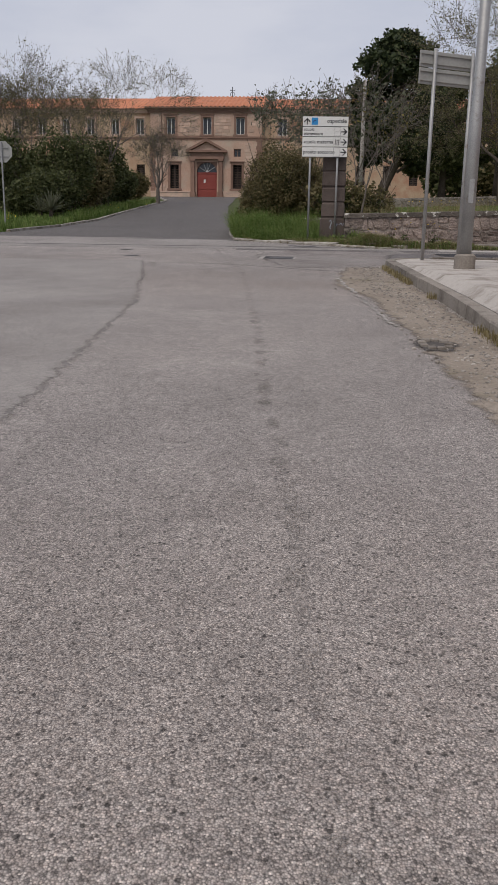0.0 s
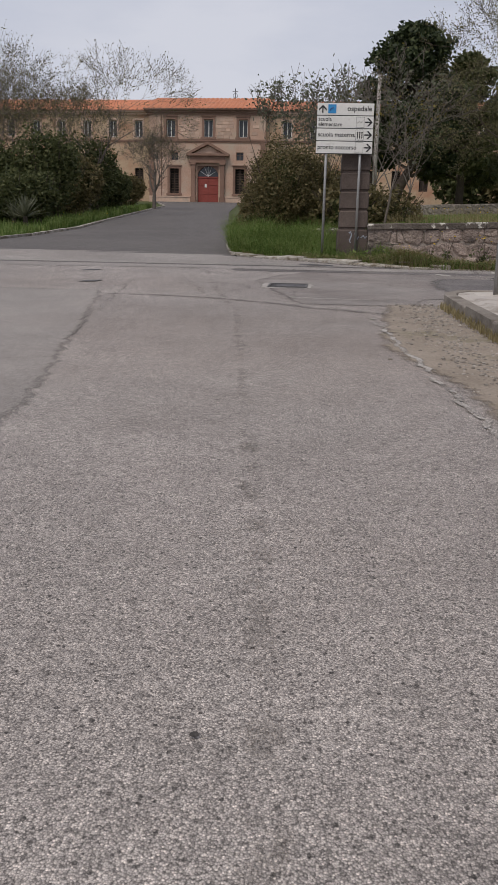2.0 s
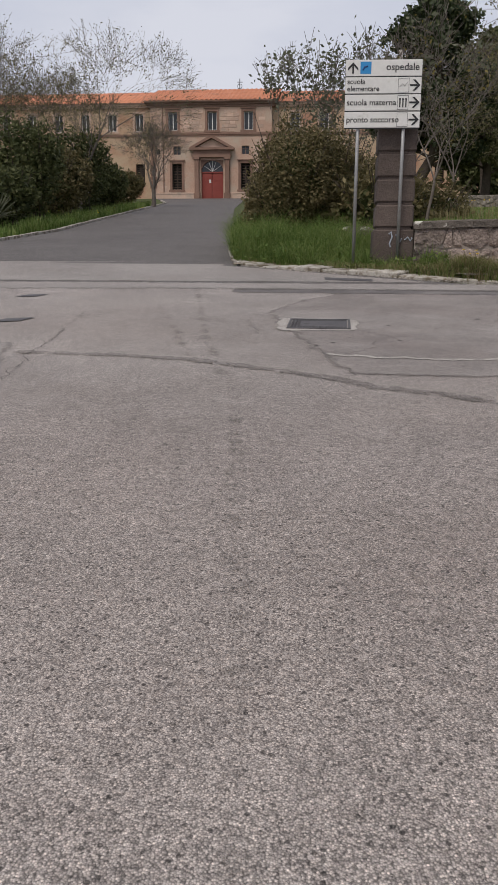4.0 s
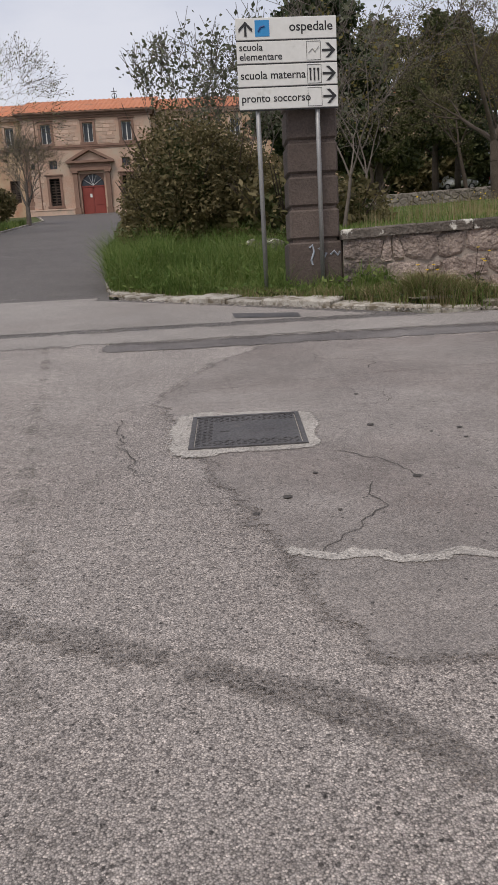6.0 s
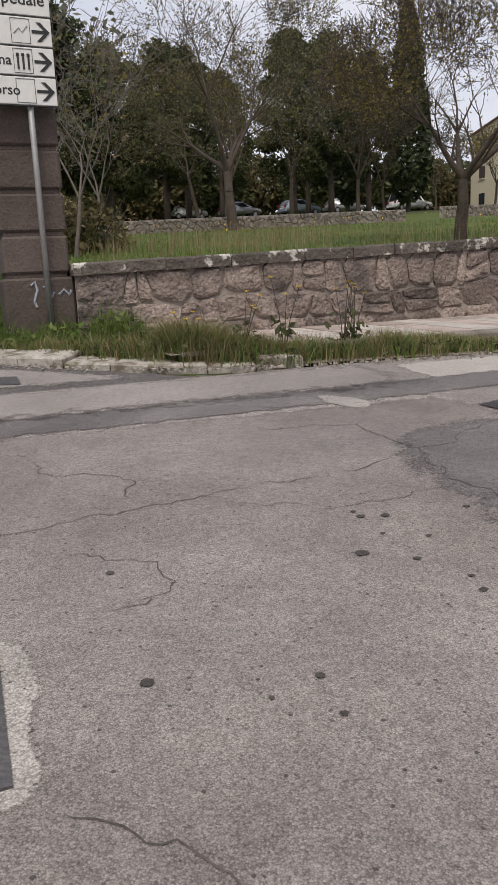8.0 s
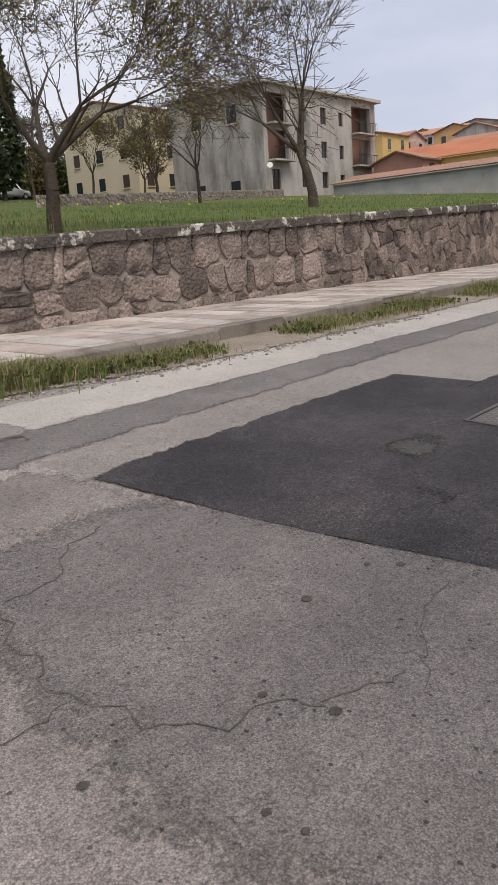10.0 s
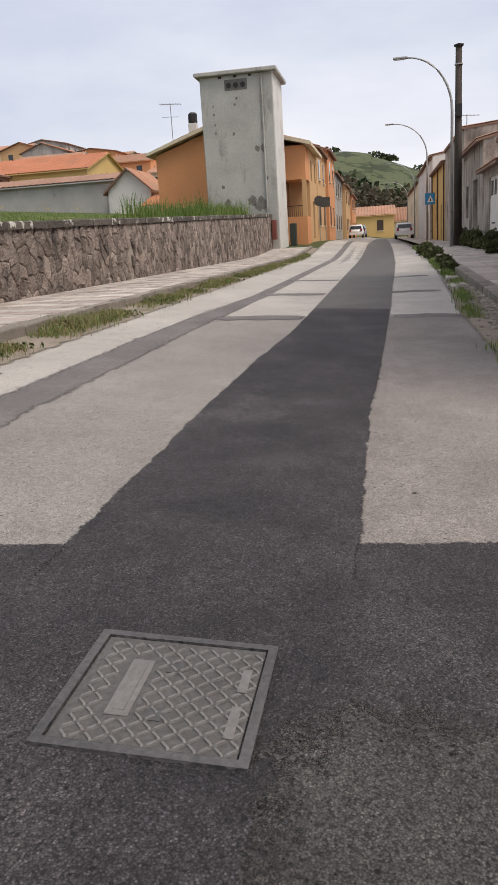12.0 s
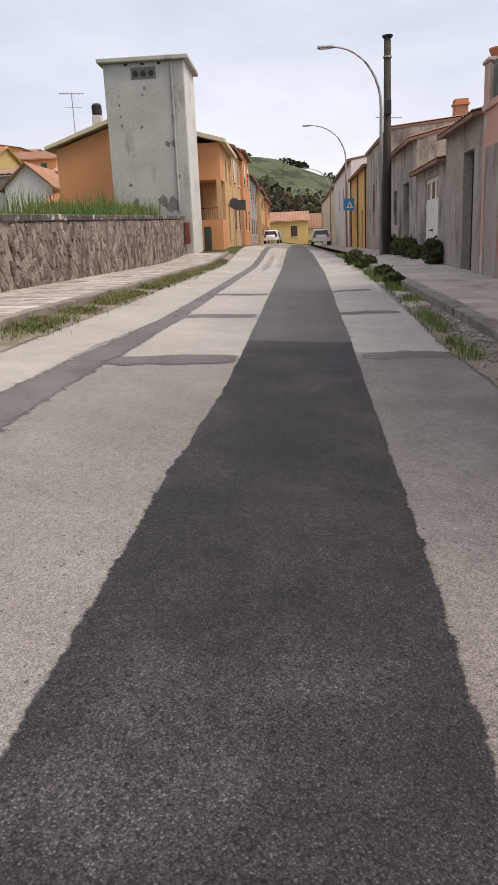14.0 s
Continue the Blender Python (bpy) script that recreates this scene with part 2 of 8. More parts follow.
ASPH_DARK = asphalt("fresh_dark_asphalt", (0.028, 0.027, 0.030), (0.049, 0.045, 0.049), (2.3, 2.25, 2.3), 180.0, blotch=1.1, tint=(1.7, 1.65, 1.6), tint_scale=1.1, pits=0.05, worn=(1.5, 1.47, 1.4))
ASPH_WORN = asphalt("worn_dark_asphalt", (0.110, 0.104, 0.101), (0.150, 0.141, 0.136), (1.6, 1.6, 1.6), 170.0, blotch=0.7, contrast=0.7)
ASPH_LIGHT = asphalt("bleached_street_asphalt", (0.407, 0.380, 0.347), (0.528, 0.495, 0.455), (1.2, 1.2, 1.18), 225.0, blotch=0.5, tint=(0.86, 0.84, 0.83), tint_scale=0.3, contrast=0.42, pits=0.015)
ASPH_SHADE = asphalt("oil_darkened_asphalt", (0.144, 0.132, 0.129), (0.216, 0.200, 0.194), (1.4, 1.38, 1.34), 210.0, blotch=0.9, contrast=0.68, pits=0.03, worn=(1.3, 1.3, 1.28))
ASPH_DRIVE = asphalt("driveway_asphalt", (0.125, 0.114, 0.110), (0.175, 0.162, 0.155), (1.4, 1.4, 1.35), 110.0, blotch=0.4, fading=False)
CRACK = surface("crack_filling_dirt", (0.055, 0.049, 0.045), (0.12, 0.108, 0.098), 0.95, 30, 3)
TYRE = asphalt("tyre_polished_asphalt", (0.301, 0.274, 0.253), (0.426, 0.389, 0.361), (1.75, 1.7, 1.64), 205.0)
RUBBER = asphalt("tyre_darkened_asphalt", (0.219, 0.198, 0.185), (0.308, 0.280, 0.261), (1.75, 1.7, 1.64), 205.0)
SPOT = surface("oil_spot", (0.038, 0.034, 0.032), (0.091, 0.081, 0.073), 0.8, 90, 8)
CEMENT = asphalt("pale_cement_scrape", (0.36, 0.335, 0.308), (0.47, 0.44, 0.405), (1.4, 1.4, 1.35), 160.0, blotch=3.0, contrast=0.6)
DIRT = surface("gravelly_dirt", (0.20, 0.165, 0.13), (0.33, 0.28, 0.23), 0.95, 45, 2.0, bump=0.6, depth=0.02, stain=(0.13, 0.12, 0.06), stain_scale=1.4)
GRASS_GROUND = surface("grassy_earth", (0.045, 0.060, 0.018), (0.085, 0.10, 0.035), 0.95, 18, 0.35, bump=0.8, depth=0.04, stain=(0.13, 0.11, 0.055), stain_scale=0.22, stain_from=0.55, stain_to=0.8)
LAWN = surface("spring_lawn", (0.055, 0.085, 0.016), (0.11, 0.135, 0.034), 0.95, 25, 0.5, bump=0.7, depth=0.03, stain=(0.20, 0.16, 0.045), stain_scale=0.5, stain_from=0.55, stain_to=0.75)
PAVER = surface("pale_concrete_paver", (0.44, 0.40, 0.36), (0.56, 0.52, 0.475), 0.9, 40, 1.2, per=0.16, stain=(0.24, 0.205, 0.17), stain_scale=2.6, stain_from=0.48, stain_to=0.68)
PAVER_PINK = surface("pinkish_concrete_paver", (0.385, 0.32, 0.285), (0.47, 0.395, 0.355), 0.9, 40, 1.2, per=0.16, stain=(0.22, 0.18, 0.15), stain_scale=2.6, stain_from=0.48, stain_to=0.68)
PAVE_OLD = surface("old_cracked_pavement", (0.38, 0.33, 0.29), (0.51, 0.455, 0.405), 0.92, 35, 0.9, per=0.12, stain=(0.16, 0.14, 0.11), stain_scale=1.1)
KERB = surface("weathered_kerb_stone", (0.19, 0.165, 0.14), (0.30, 0.27, 0.235), 0.9, 45, 2.0, per=0.15, stain=(0.085, 0.07, 0.055), stain_scale=3.0, stain_from=0.5)
KERB_WHITE = surface("whitewashed_kerb_stone", (0.30, 0.28, 0.245), (0.50, 0.47, 0.42), 0.9, 45, 3.0, per=0.2, bump=0.6, stain=(0.15, 0.125, 0.09), stain_scale=6.0, stain_from=0.44, stain_to=0.6)
STONE = surface("rosy_trachyte_stone", (0.160, 0.125, 0.110), (0.385, 0.318, 0.274), 0.92, 34, 2.6, grain_mix=0.6, bump=1.0, bump_scale=24, depth=0.06, per=0.42, stain=(0.085, 0.072, 0.067), stain_scale=2.2, stain_from=0.50, stain_to=0.70)
MORTAR = surface("grey_lime_mortar", (0.27, 0.232, 0.20), (0.40, 0.352, 0.308), 0.95, 50, 3.0, bump=0.6, stain=(0.13, 0.105, 0.095), stain_scale=3.0)
CAPSTONE = surface("lichened_cap_stone", (0.075, 0.065, 0.056), (0.15, 0.13, 0.112), 0.95, 40, 3.5, bump=1.0, bump_scale=18, depth=0.05, per=0.2, stain=(0.55, 0.53, 0.48), stain_scale=4.0, stain_from=0.565, stain_to=0.62)
BASALT = surface("dark_pillar_stone", (0.085, 0.066, 0.058), (0.145, 0.115, 0.10), 0.9, 38, 2.5, bump=0.7, depth=0.02, per=0.18, stain=(0.055, 0.048, 0.045), stain_scale=1.6)
METAL_GREY = surface("galvanised_metal", (0.30, 0.30, 0.30), (0.42, 0.42, 0.41), 0.55, 60, 3, metal=0.6, bump=0.05, stain=(0.20, 0.17, 0.14), stain_scale=5, stain_from=0.6)
SIGN_WHITE = surface("white_enamelled_sheet", (0.66, 0.66, 0.63), (0.74, 0.74, 0.71), 0.45, 20, 2, bump=0.02, stain=(0.50, 0.49, 0.44), stain_scale=3, stain_from=0.6)
SIGN_BACK = surface("dull_grey_sign_back", (0.30, 0.30, 0.285), (0.37, 0.37, 0.35), 0.6, 20, 2, bump=0.03)
INK = plain("black_sign_ink", (0.018, 0.018, 0.02), 0.6)
BLUE = plain("blue_sign_film", (0.02, 0.25, 0.55), 0.5)
BLACK_METAL = surface("black_painted_metal", (0.020, 0.020, 0.020), (0.035, 0.034, 0.033), 0.55, 40, 3, bump=0.05)
GLASS = plain("dark_window_glass", (0.035, 0.04, 0.045), 0.08)
CURTAIN = plain("white_window_frame_paint", (0.62, 0.62, 0.60), 0.6)
FACADE = surface("salmon_plaster_facade", (0.42, 0.275, 0.205), (0.54, 0.37, 0.285), 0.9, 6, 0.35, stain=(0.46, 0.38, 0.30), stain_scale=0.5, stain_from=0.45, stain_to=0.7)
FACADE_WING = surface("faded_ochre_plaster", (0.42, 0.30, 0.20), (0.52, 0.39, 0.27), 0.9, 6, 0.35, stain=(0.42, 0.23, 0.15), stain_scale=0.4, stain_from=0.48, stain_to=0.65)
ASHLAR = surface("pink_ashlar_block", (0.46, 0.325, 0.25), (0.57, 0.42, 0.335), 0.9, 8, 0.7, per=0.18, stain=(0.34, 0.29, 0.24), stain_scale=0.8)
TRACHYTE = surface("brown_trim_stone", (0.19, 0.115, 0.085), (0.27, 0.17, 0.13), 0.9, 10, 0.9, per=0.1)
DOOR_RED = surface("faded_red_door_paint", (0.22, 0.045, 0.035), (0.28, 0.065, 0.05), 0.6, 14, 1.0, bump=0.1)
TILE = surface("terracotta_roof_tile", (0.42, 0.15, 0.075), (0.54, 0.22, 0.12), 0.85, 5, 0.5, per=0.16, stain=(0.30, 0.15, 0.09), stain_scale=0.4)
TILE_OLD = surface("aged_roof_tile", (0.30, 0.15, 0.095), (0.42, 0.23, 0.15), 0.9, 5, 0.6, per=0.2, stain=(0.22, 0.18, 0.14), stain_scale=0.7)
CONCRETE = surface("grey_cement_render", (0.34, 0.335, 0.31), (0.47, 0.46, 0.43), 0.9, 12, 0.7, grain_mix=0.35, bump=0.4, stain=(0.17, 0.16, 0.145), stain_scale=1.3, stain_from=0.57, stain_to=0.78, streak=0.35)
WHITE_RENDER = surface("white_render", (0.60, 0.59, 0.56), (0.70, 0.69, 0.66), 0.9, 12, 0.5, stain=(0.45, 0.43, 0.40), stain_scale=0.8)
ORANGE = surface("orange_plaster", (0.64, 0.285, 0.13), (0.71, 0.335, 0.16), 0.9, 10, 0.4)
ORANGE_PALE = surface("pale_apricot_plaster", (0.56, 0.34, 0.17), (0.64, 0.40, 0.21), 0.9, 10, 0.4)
YELLOW = surface("yellow_ochre_plaster", (0.56, 0.38, 0.14), (0.64, 0.45, 0.19), 0.9, 10, 0.4)
CREAM = surface("cream_plaster", (0.58, 0.50, 0.36), (0.66, 0.58, 0.43), 0.9, 10, 0.4)
PINK = surface("flaking_pink_plaster", (0.50, 0.28, 0.23), (0.58, 0.34, 0.285), 0.9, 14, 0.6, stain=(0.52, 0.47, 0.42), stain_scale=0.9, stain_from=0.53, stain_to=0.57, bump=0.3)
OLD_RENDER = surface("old_grey_brown_render", (0.28, 0.245, 0.215), (0.48, 0.435, 0.39), 0.93, 14, 1.1, stain=(0.11, 0.095, 0.083), stain_scale=1.5, stain_from=0.47, stain_to=0.66, streak=0.35, bump=0.5)
OLD_RENDER_B = surface("patchy_beige_render", (0.26, 0.225, 0.195), (0.40, 0.355, 0.31), 0.93, 14, 1.1, stain=(0.14, 0.115, 0.10), stain_scale=1.4, stain_from=0.5, stain_to=0.68, streak=0.35, bump=0.4)
APT = surface("stained_apartment_plaster", (0.36, 0.335, 0.305), (0.50, 0.47, 0.43), 0.9, 8, 0.45, stain=(0.19, 0.175, 0.16), stain_scale=0.5, stain_from=0.46, stain_to=0.68, streak=0.3)
WOOD_DARK = surface("dark_shutter_wood", (0.05, 0.035, 0.028), (0.085, 0.06, 0.048), 0.7, 30, 3)
WHITE_PAINT = surface("white_painted_wood", (0.62, 0.61, 0.58), (0.72, 0.71, 0.68), 0.6, 30, 2, stain=(0.45, 0.42, 0.37), stain_scale=3)
BARK = surface("grey_brown_bark", (0.055, 0.042, 0.033), (0.11, 0.088, 0.070), 0.95, 30, 4, bump=0.9, depth=0.02)
BARK_PALE = surface("pale_grey_twig_bark", (0.12, 0.10, 0.085), (0.19, 0.165, 0.145), 0.95, 30, 4, bump=0.5)
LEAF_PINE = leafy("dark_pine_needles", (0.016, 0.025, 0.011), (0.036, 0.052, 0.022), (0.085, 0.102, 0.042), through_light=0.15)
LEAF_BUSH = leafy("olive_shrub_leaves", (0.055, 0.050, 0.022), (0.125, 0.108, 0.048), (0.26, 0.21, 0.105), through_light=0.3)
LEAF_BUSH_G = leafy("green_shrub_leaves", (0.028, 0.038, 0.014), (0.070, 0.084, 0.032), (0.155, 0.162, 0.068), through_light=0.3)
LEAF_YOUNG = leafy("young_spring_leaves", (0.10, 0.082, 0.026), (0.19, 0.155, 0.048), (0.30, 0.25, 0.085), through_light=0.45)
LEAF_OLIVE = leafy("pale_olive_catkins", (0.10, 0.092, 0.045), (0.175, 0.16, 0.08), (0.28, 0.255, 0.14), through_light=0.4)
LEAF_GREY = leafy("grey_green_leaves", (0.07, 0.078, 0.05), (0.13, 0.138, 0.088), (0.22, 0.225, 0.16), through_light=0.35)
LEAF_GRASS = leafy("grass_blades", (0.055, 0.10, 0.020), (0.13, 0.205, 0.048), (0.29, 0.33, 0.12), through_light=0.42)
LEAF_DRY = leafy("dry_verge_grass", (0.13, 0.105, 0.045), (0.24, 0.195, 0.095), (0.40, 0.34, 0.20))
FLOWER = plain("yellow_petals", (0.85, 0.60, 0.02), 0.6)
HILL = surface("scrubby_hillside", (0.065, 0.082, 0.038), (0.115, 0.128, 0.066), 0.95, 0.6, 0.03, grain_mix=0.5, bump=0.0, stain=(0.035, 0.045, 0.022), stain_scale=0.06, stain_from=0.50, stain_to=0.56)

for layer in (CRACK, SPOT, DIRT):
    dissolve(layer, layer.node_tree.nodes["Principled BSDF"].outputs["BSDF"], 80.0)

# ---- building helpers ----


def smooth(a, b, v):
    k = min(1.0, max(0.0, (v - a) / (b - a)))
    return k * k * (3 - 2 * k)


def wall_top(x):
    """Height of the garden wall's cap along the street."""
    return -0.45 + 0.028 * (x - 1.0)


def zg(x, y):
    """Height of the open ground and of the roads."""
    z = -3.024 + 0.0765 * y if y < 24 else -1.188 + 0.098 * (y - 24)
    if y > 104:
        z = 6.65 + 0.03 * (y - 104)
    if y < -30:
        z = -5.319
    if x > 12:
        z += min(x - 12, 26) * 0.017 * smooth(18.5, 14.5, y) if y < 18.5 else 0
        z += 0.62 * smooth(36, 56, x) * smooth(14.5, 19.5, y)
    return z


def zground(x, y):
    """The ground sheet: below the roads, raised behind the garden wall, with the hills round the town."""
    z = zg(x, y) - 0.05
    if y > 22.7:
        garden = wall_top(min(x, 48)) - 0.13 + 0.085 * (min(y, 170) - 22.8)
        k = smooth(0.55, 1.0, x)
        z = z * (1 - k) + garden * k
    far = math.hypot(x - 20, y - 20)
    if far > 110:
        z += 50 * math.exp(-((x - 560) / 150) ** 2 - ((y - 40) / 110) ** 2)
        z += 12.5 * math.exp(-((x - 210) / 80) ** 2 - ((y - 95) / 60) ** 2)
        z = z + (4 * noise.noise((x * 0.01, y * 0.01, 0))) * smooth(110, 300, far)
    return z


IN_PLACE = set()


def adopt(ob, parent):
    ob.parent = parent
    if parent.name in IN_PLACE:
        ob.matrix_parent_inverse = parent.matrix_basis.inverted()


def mesh_thing(name, verts, faces, mat, parent=None, label="", shade=False):
    me = bpy.data.meshes.new(name)
    me.from_pydata(verts, [], faces)
    me.materials.append(mat)
    if shade:
        me.polygons.foreach_set("use_smooth", [True] * len(me.polygons))
    me.update()
    ob = new(name, me)
    if parent:
        adopt(ob, parent)
    if label:
        ob["label"] = label
    return ob


def part(name, bm, mat, parent=None, label="", shade=False):
    me = bpy.data.meshes.new(name)
    bmesh.ops.remove_doubles(bm, verts=bm.verts, dist=1e-4)
    bmesh.ops.recalc_face_normals(bm, faces=bm.faces)
    bm.to_mesh(me)
    bm.free()
    me.materials.append(mat)
    if shade:
        me.polygons.foreach_set("use_smooth", [True] * len(me.polygons))
    ob = new(name, me)
    if parent:
        adopt(ob, parent)
    if label:
        ob["label"] = label
    return ob


def empty(name, at, label, category, group="", kind="", turn=0.0, local=True):
    """The base of a thing. local: its parts are modelled about the origin and stand where it stands; otherwise they are modelled in place."""
    ob = new(name)
    if not local:
        IN_PLACE.add(ob.name)
    ob.matrix_basis = pose(*at, 0, 0, turn)
    ob.empty_display_size = 0.2
    return tagged(ob, label, category, group, kind)


def box(bm, lo, hi, bevel=0.0):
    """A box between two corners, its edges rounded if bevel is given."""
    v = [bm.verts.new((x, y, z)) for x in (lo[0], hi[0]) for y in (lo[1], hi[1]) for z in (lo[2], hi[2])]
    fs = [bm.faces.new([v[i] for i in q]) for q in ((0, 1, 3, 2), (4, 6, 7, 5), (0, 4, 5, 1), (2, 3, 7, 6), (0, 2, 6, 4), (1, 5, 7, 3))]
    if bevel:
        es = list({e for f in fs for e in f.edges})
        bmesh.ops.bevel(bm, geom=es, offset=bevel, segments=1, affect="EDGES")
    return bm


def boxes(*pairs, bevel=0.0):
    bm = bmesh.new()
    for lo, hi in pairs:
        box(bm, lo, hi, bevel)
    return bm


def prism(bm, outline, axis, a, b):
    """An outline of 2D points pushed along an axis from a to b. x: (y, z) points; y: (x, z) points; z: (x, y) points."""
    def at(p, k):
        return {"x": (k, p[0], p[1]), "y": (p[0], k, p[1]), "z": (p[0], p[1], k)}[axis]
    lo, hi = [bm.verts.new(at(p, a)) for p in outline], [bm.verts.new(at(p, b)) for p in outline]
    bm.faces.new(lo)
    bm.faces.new(hi[::-1])
    for i in range(len(lo)):
        j = (i + 1) % len(lo)
        bm.faces.new((lo[i], hi[i], hi[j], lo[j]))
    return bm


def tube(bm, pts, radii, n=8, cap=True):
    """A round bar through points with a radius at each."""
    rings = []
    for i, p in enumerate(pts):
        p = Vector(p)
        d = (Vector(pts[min(i + 1, len(pts) - 1)]) - Vector(pts[max(i - 1, 0)])).normalized()
        u = d.orthogonal().normalized() if abs(d.z) < 0.99 else Vector((1, 0, 0))
        w = d.cross(u).normalized()
        u = w.cross(d).normalized()
        r = radii[i] if isinstance(radii, (list, tuple)) else radii
        rings.append([bm.verts.new(p + (u * math.cos(2 * math.pi * k / n) + w * math.sin(2 * math.pi * k / n)) * r) for k in range(n)])
    for a, b in zip(rings, rings[1:]):
        for k in range(n):
            bm.faces.new((a[k], a[(k + 1) % n], b[(k + 1) % n], b[k]))
    if cap:
        bm.faces.new(rings[0][::-1])
        bm.faces.new(rings[-1])
    return bm


def sheet(name, xs, ys, height, mat, label="", category="", kind="structure"):
    """A surface over a grid of plan lines."""
    verts = [(x, y, height(x, y)) for y in ys for x in xs]
    w = len(xs)
    faces = [(j * w + i, j * w + i + 1, (j + 1) * w + i + 1, (j + 1) * w + i) for j in range(len(ys) - 1) for i in range(w - 1)]
    ob = mesh_thing(name, verts, faces, mat, shade=True)
    return tagged(ob, label, category, kind=kind)


def set_fade(ob, values):
    att = ob.data.attributes.new("fade", "FLOAT", "POINT")
    att.data.foreach_set("value", values)


def strip(name, rows, mat, lift, label="", category="", kind="structure", parent=None, across=6, ragged=0.0, height=None, feather=0.0, ends=(True, True)):
    """A surface between two edges given as rows of (left x, left y, right x, right y), laid on the ground.
    feather: the width over which its edges break up; ends: whether its first and last row do so too."""
    rnd = random.Random(len(name) * 7 + len(rows))
    hz = height or zg
    fine = []
    slow = [0.0] * 4
    for a, b in zip(rows, rows[1:]):
        length = max(math.hypot(b[0] - a[0], b[1] - a[1]), math.hypot(b[2] - a[2], b[3] - a[3]))
        n = max(1, min(int(length / (0.07 if ragged or feather else 1.5)), 240))
        for k in range(n):
            f = k / n
            slow = [0.88 * w + rnd.gauss(0, ragged * 0.14) for w in slow]
            r = [a[i] + (b[i] - a[i]) * f for i in range(4)]
            if ragged:
                d = math.hypot(r[2] - r[0], r[3] - r[1]) or 1
                ux, uy = (r[2] - r[0]) / d, (r[3] - r[1]) / d
                e0, e1 = rnd.gauss(0, ragged * 0.4) + slow[0], rnd.gauss(0, ragged * 0.4) + slow[1]
                r = [r[0] + ux * e0, r[1] + uy * e0, r[2] + ux * e1, r[3] + uy * e1]
            fine.append(r)
    fine.append(list(rows[-1]))
    mids = [((r[0] + r[2]) / 2, (r[1] + r[3]) / 2) for r in fine]
    run = [0.0]
    for a, b in zip(mids, mids[1:]):
        run.append(run[-1] + math.hypot(b[0] - a[0], b[1] - a[1]))
    verts, faces, fade = [], [], []
    for r, along in zip(fine, run):
        d = math.hypot(r[2] - r[0], r[3] - r[1]) or 1
        if feather:
            g = min(0.45, feather / d)
            fr = [-g / 2, g / 2] + [g / 2 + (1 - g) * k / across for k in range(1, across)] + [1 - g / 2, 1 + g / 2]
            end = max(1 - along / feather if ends[0] else 0, 1 - (run[-1] - along) / feather if ends[1] else 0, 0)
        else:
            fr, end = [k / across for k in range(across + 1)], 0
        for f in fr:
            x, y = r[0] + (r[2] - r[0]) * f, r[1] + (r[3] - r[1]) * f
            verts.append((x, y, hz(x, y) + lift))
            fade.append(1.0 if feather and (f < 0 or f > 1) else end)
    w = len(fr)
    for j in range(len(fine) - 1):
        for i in range(w - 1):
            faces.append((j * w + i, j * w + i + 1, (j + 1) * w + i + 1, (j + 1) * w + i))
    ob = mesh_thing(name, verts, faces, mat, parent=parent, shade=True)
    me = ob.data
    if len(me.polygons) and me.polygons[0].normal.z < 0:
        me.flip_normals()
    if feather:
        set_fade(ob, fade)
    return tagged(ob, label, category, kind=kind)


def blob(name, centre, rx, ry, mat, lift, parent, turn=0.0, n=14, rough=0.2, seed=1, soft=True):
    """A flat patch of uneven outline on the ground, its rim breaking up."""
    rnd = random.Random(seed)
    cx, cy = centre
    c, s = math.cos(turn), math.sin(turn)
    rim = [1 + rnd.uniform(-rough, rough) for _ in range(n)]
    verts, fade = [(cx, cy, zg(cx, cy) + lift)], [0.0]
    for grow in ((0.6, 1.25) if soft else (0.6, 1.0)):
        for k in range(n):
            a = 2 * math.pi * k / n
            px, py = rx * rim[k] * grow * math.cos(a), ry * rim[k] * grow * math.sin(a)
            x, y = cx + c * px - s * py, cy + s * px + c * py
            verts.append((x, y, zg(x, y) + lift))
            fade.append(1.0 if soft and grow > 1 else 0.0)
    faces = [(0, 1 + k, 1 + (k + 1) % n) for k in range(n)] + [(1 + k, 1 + n + k, 1 + n + (k + 1) % n, 1 + (k + 1) % n) for k in range(n)]
    ob = mesh_thing(name, verts, faces, mat, parent=parent)
    set_fade(ob, fade)
    return ob


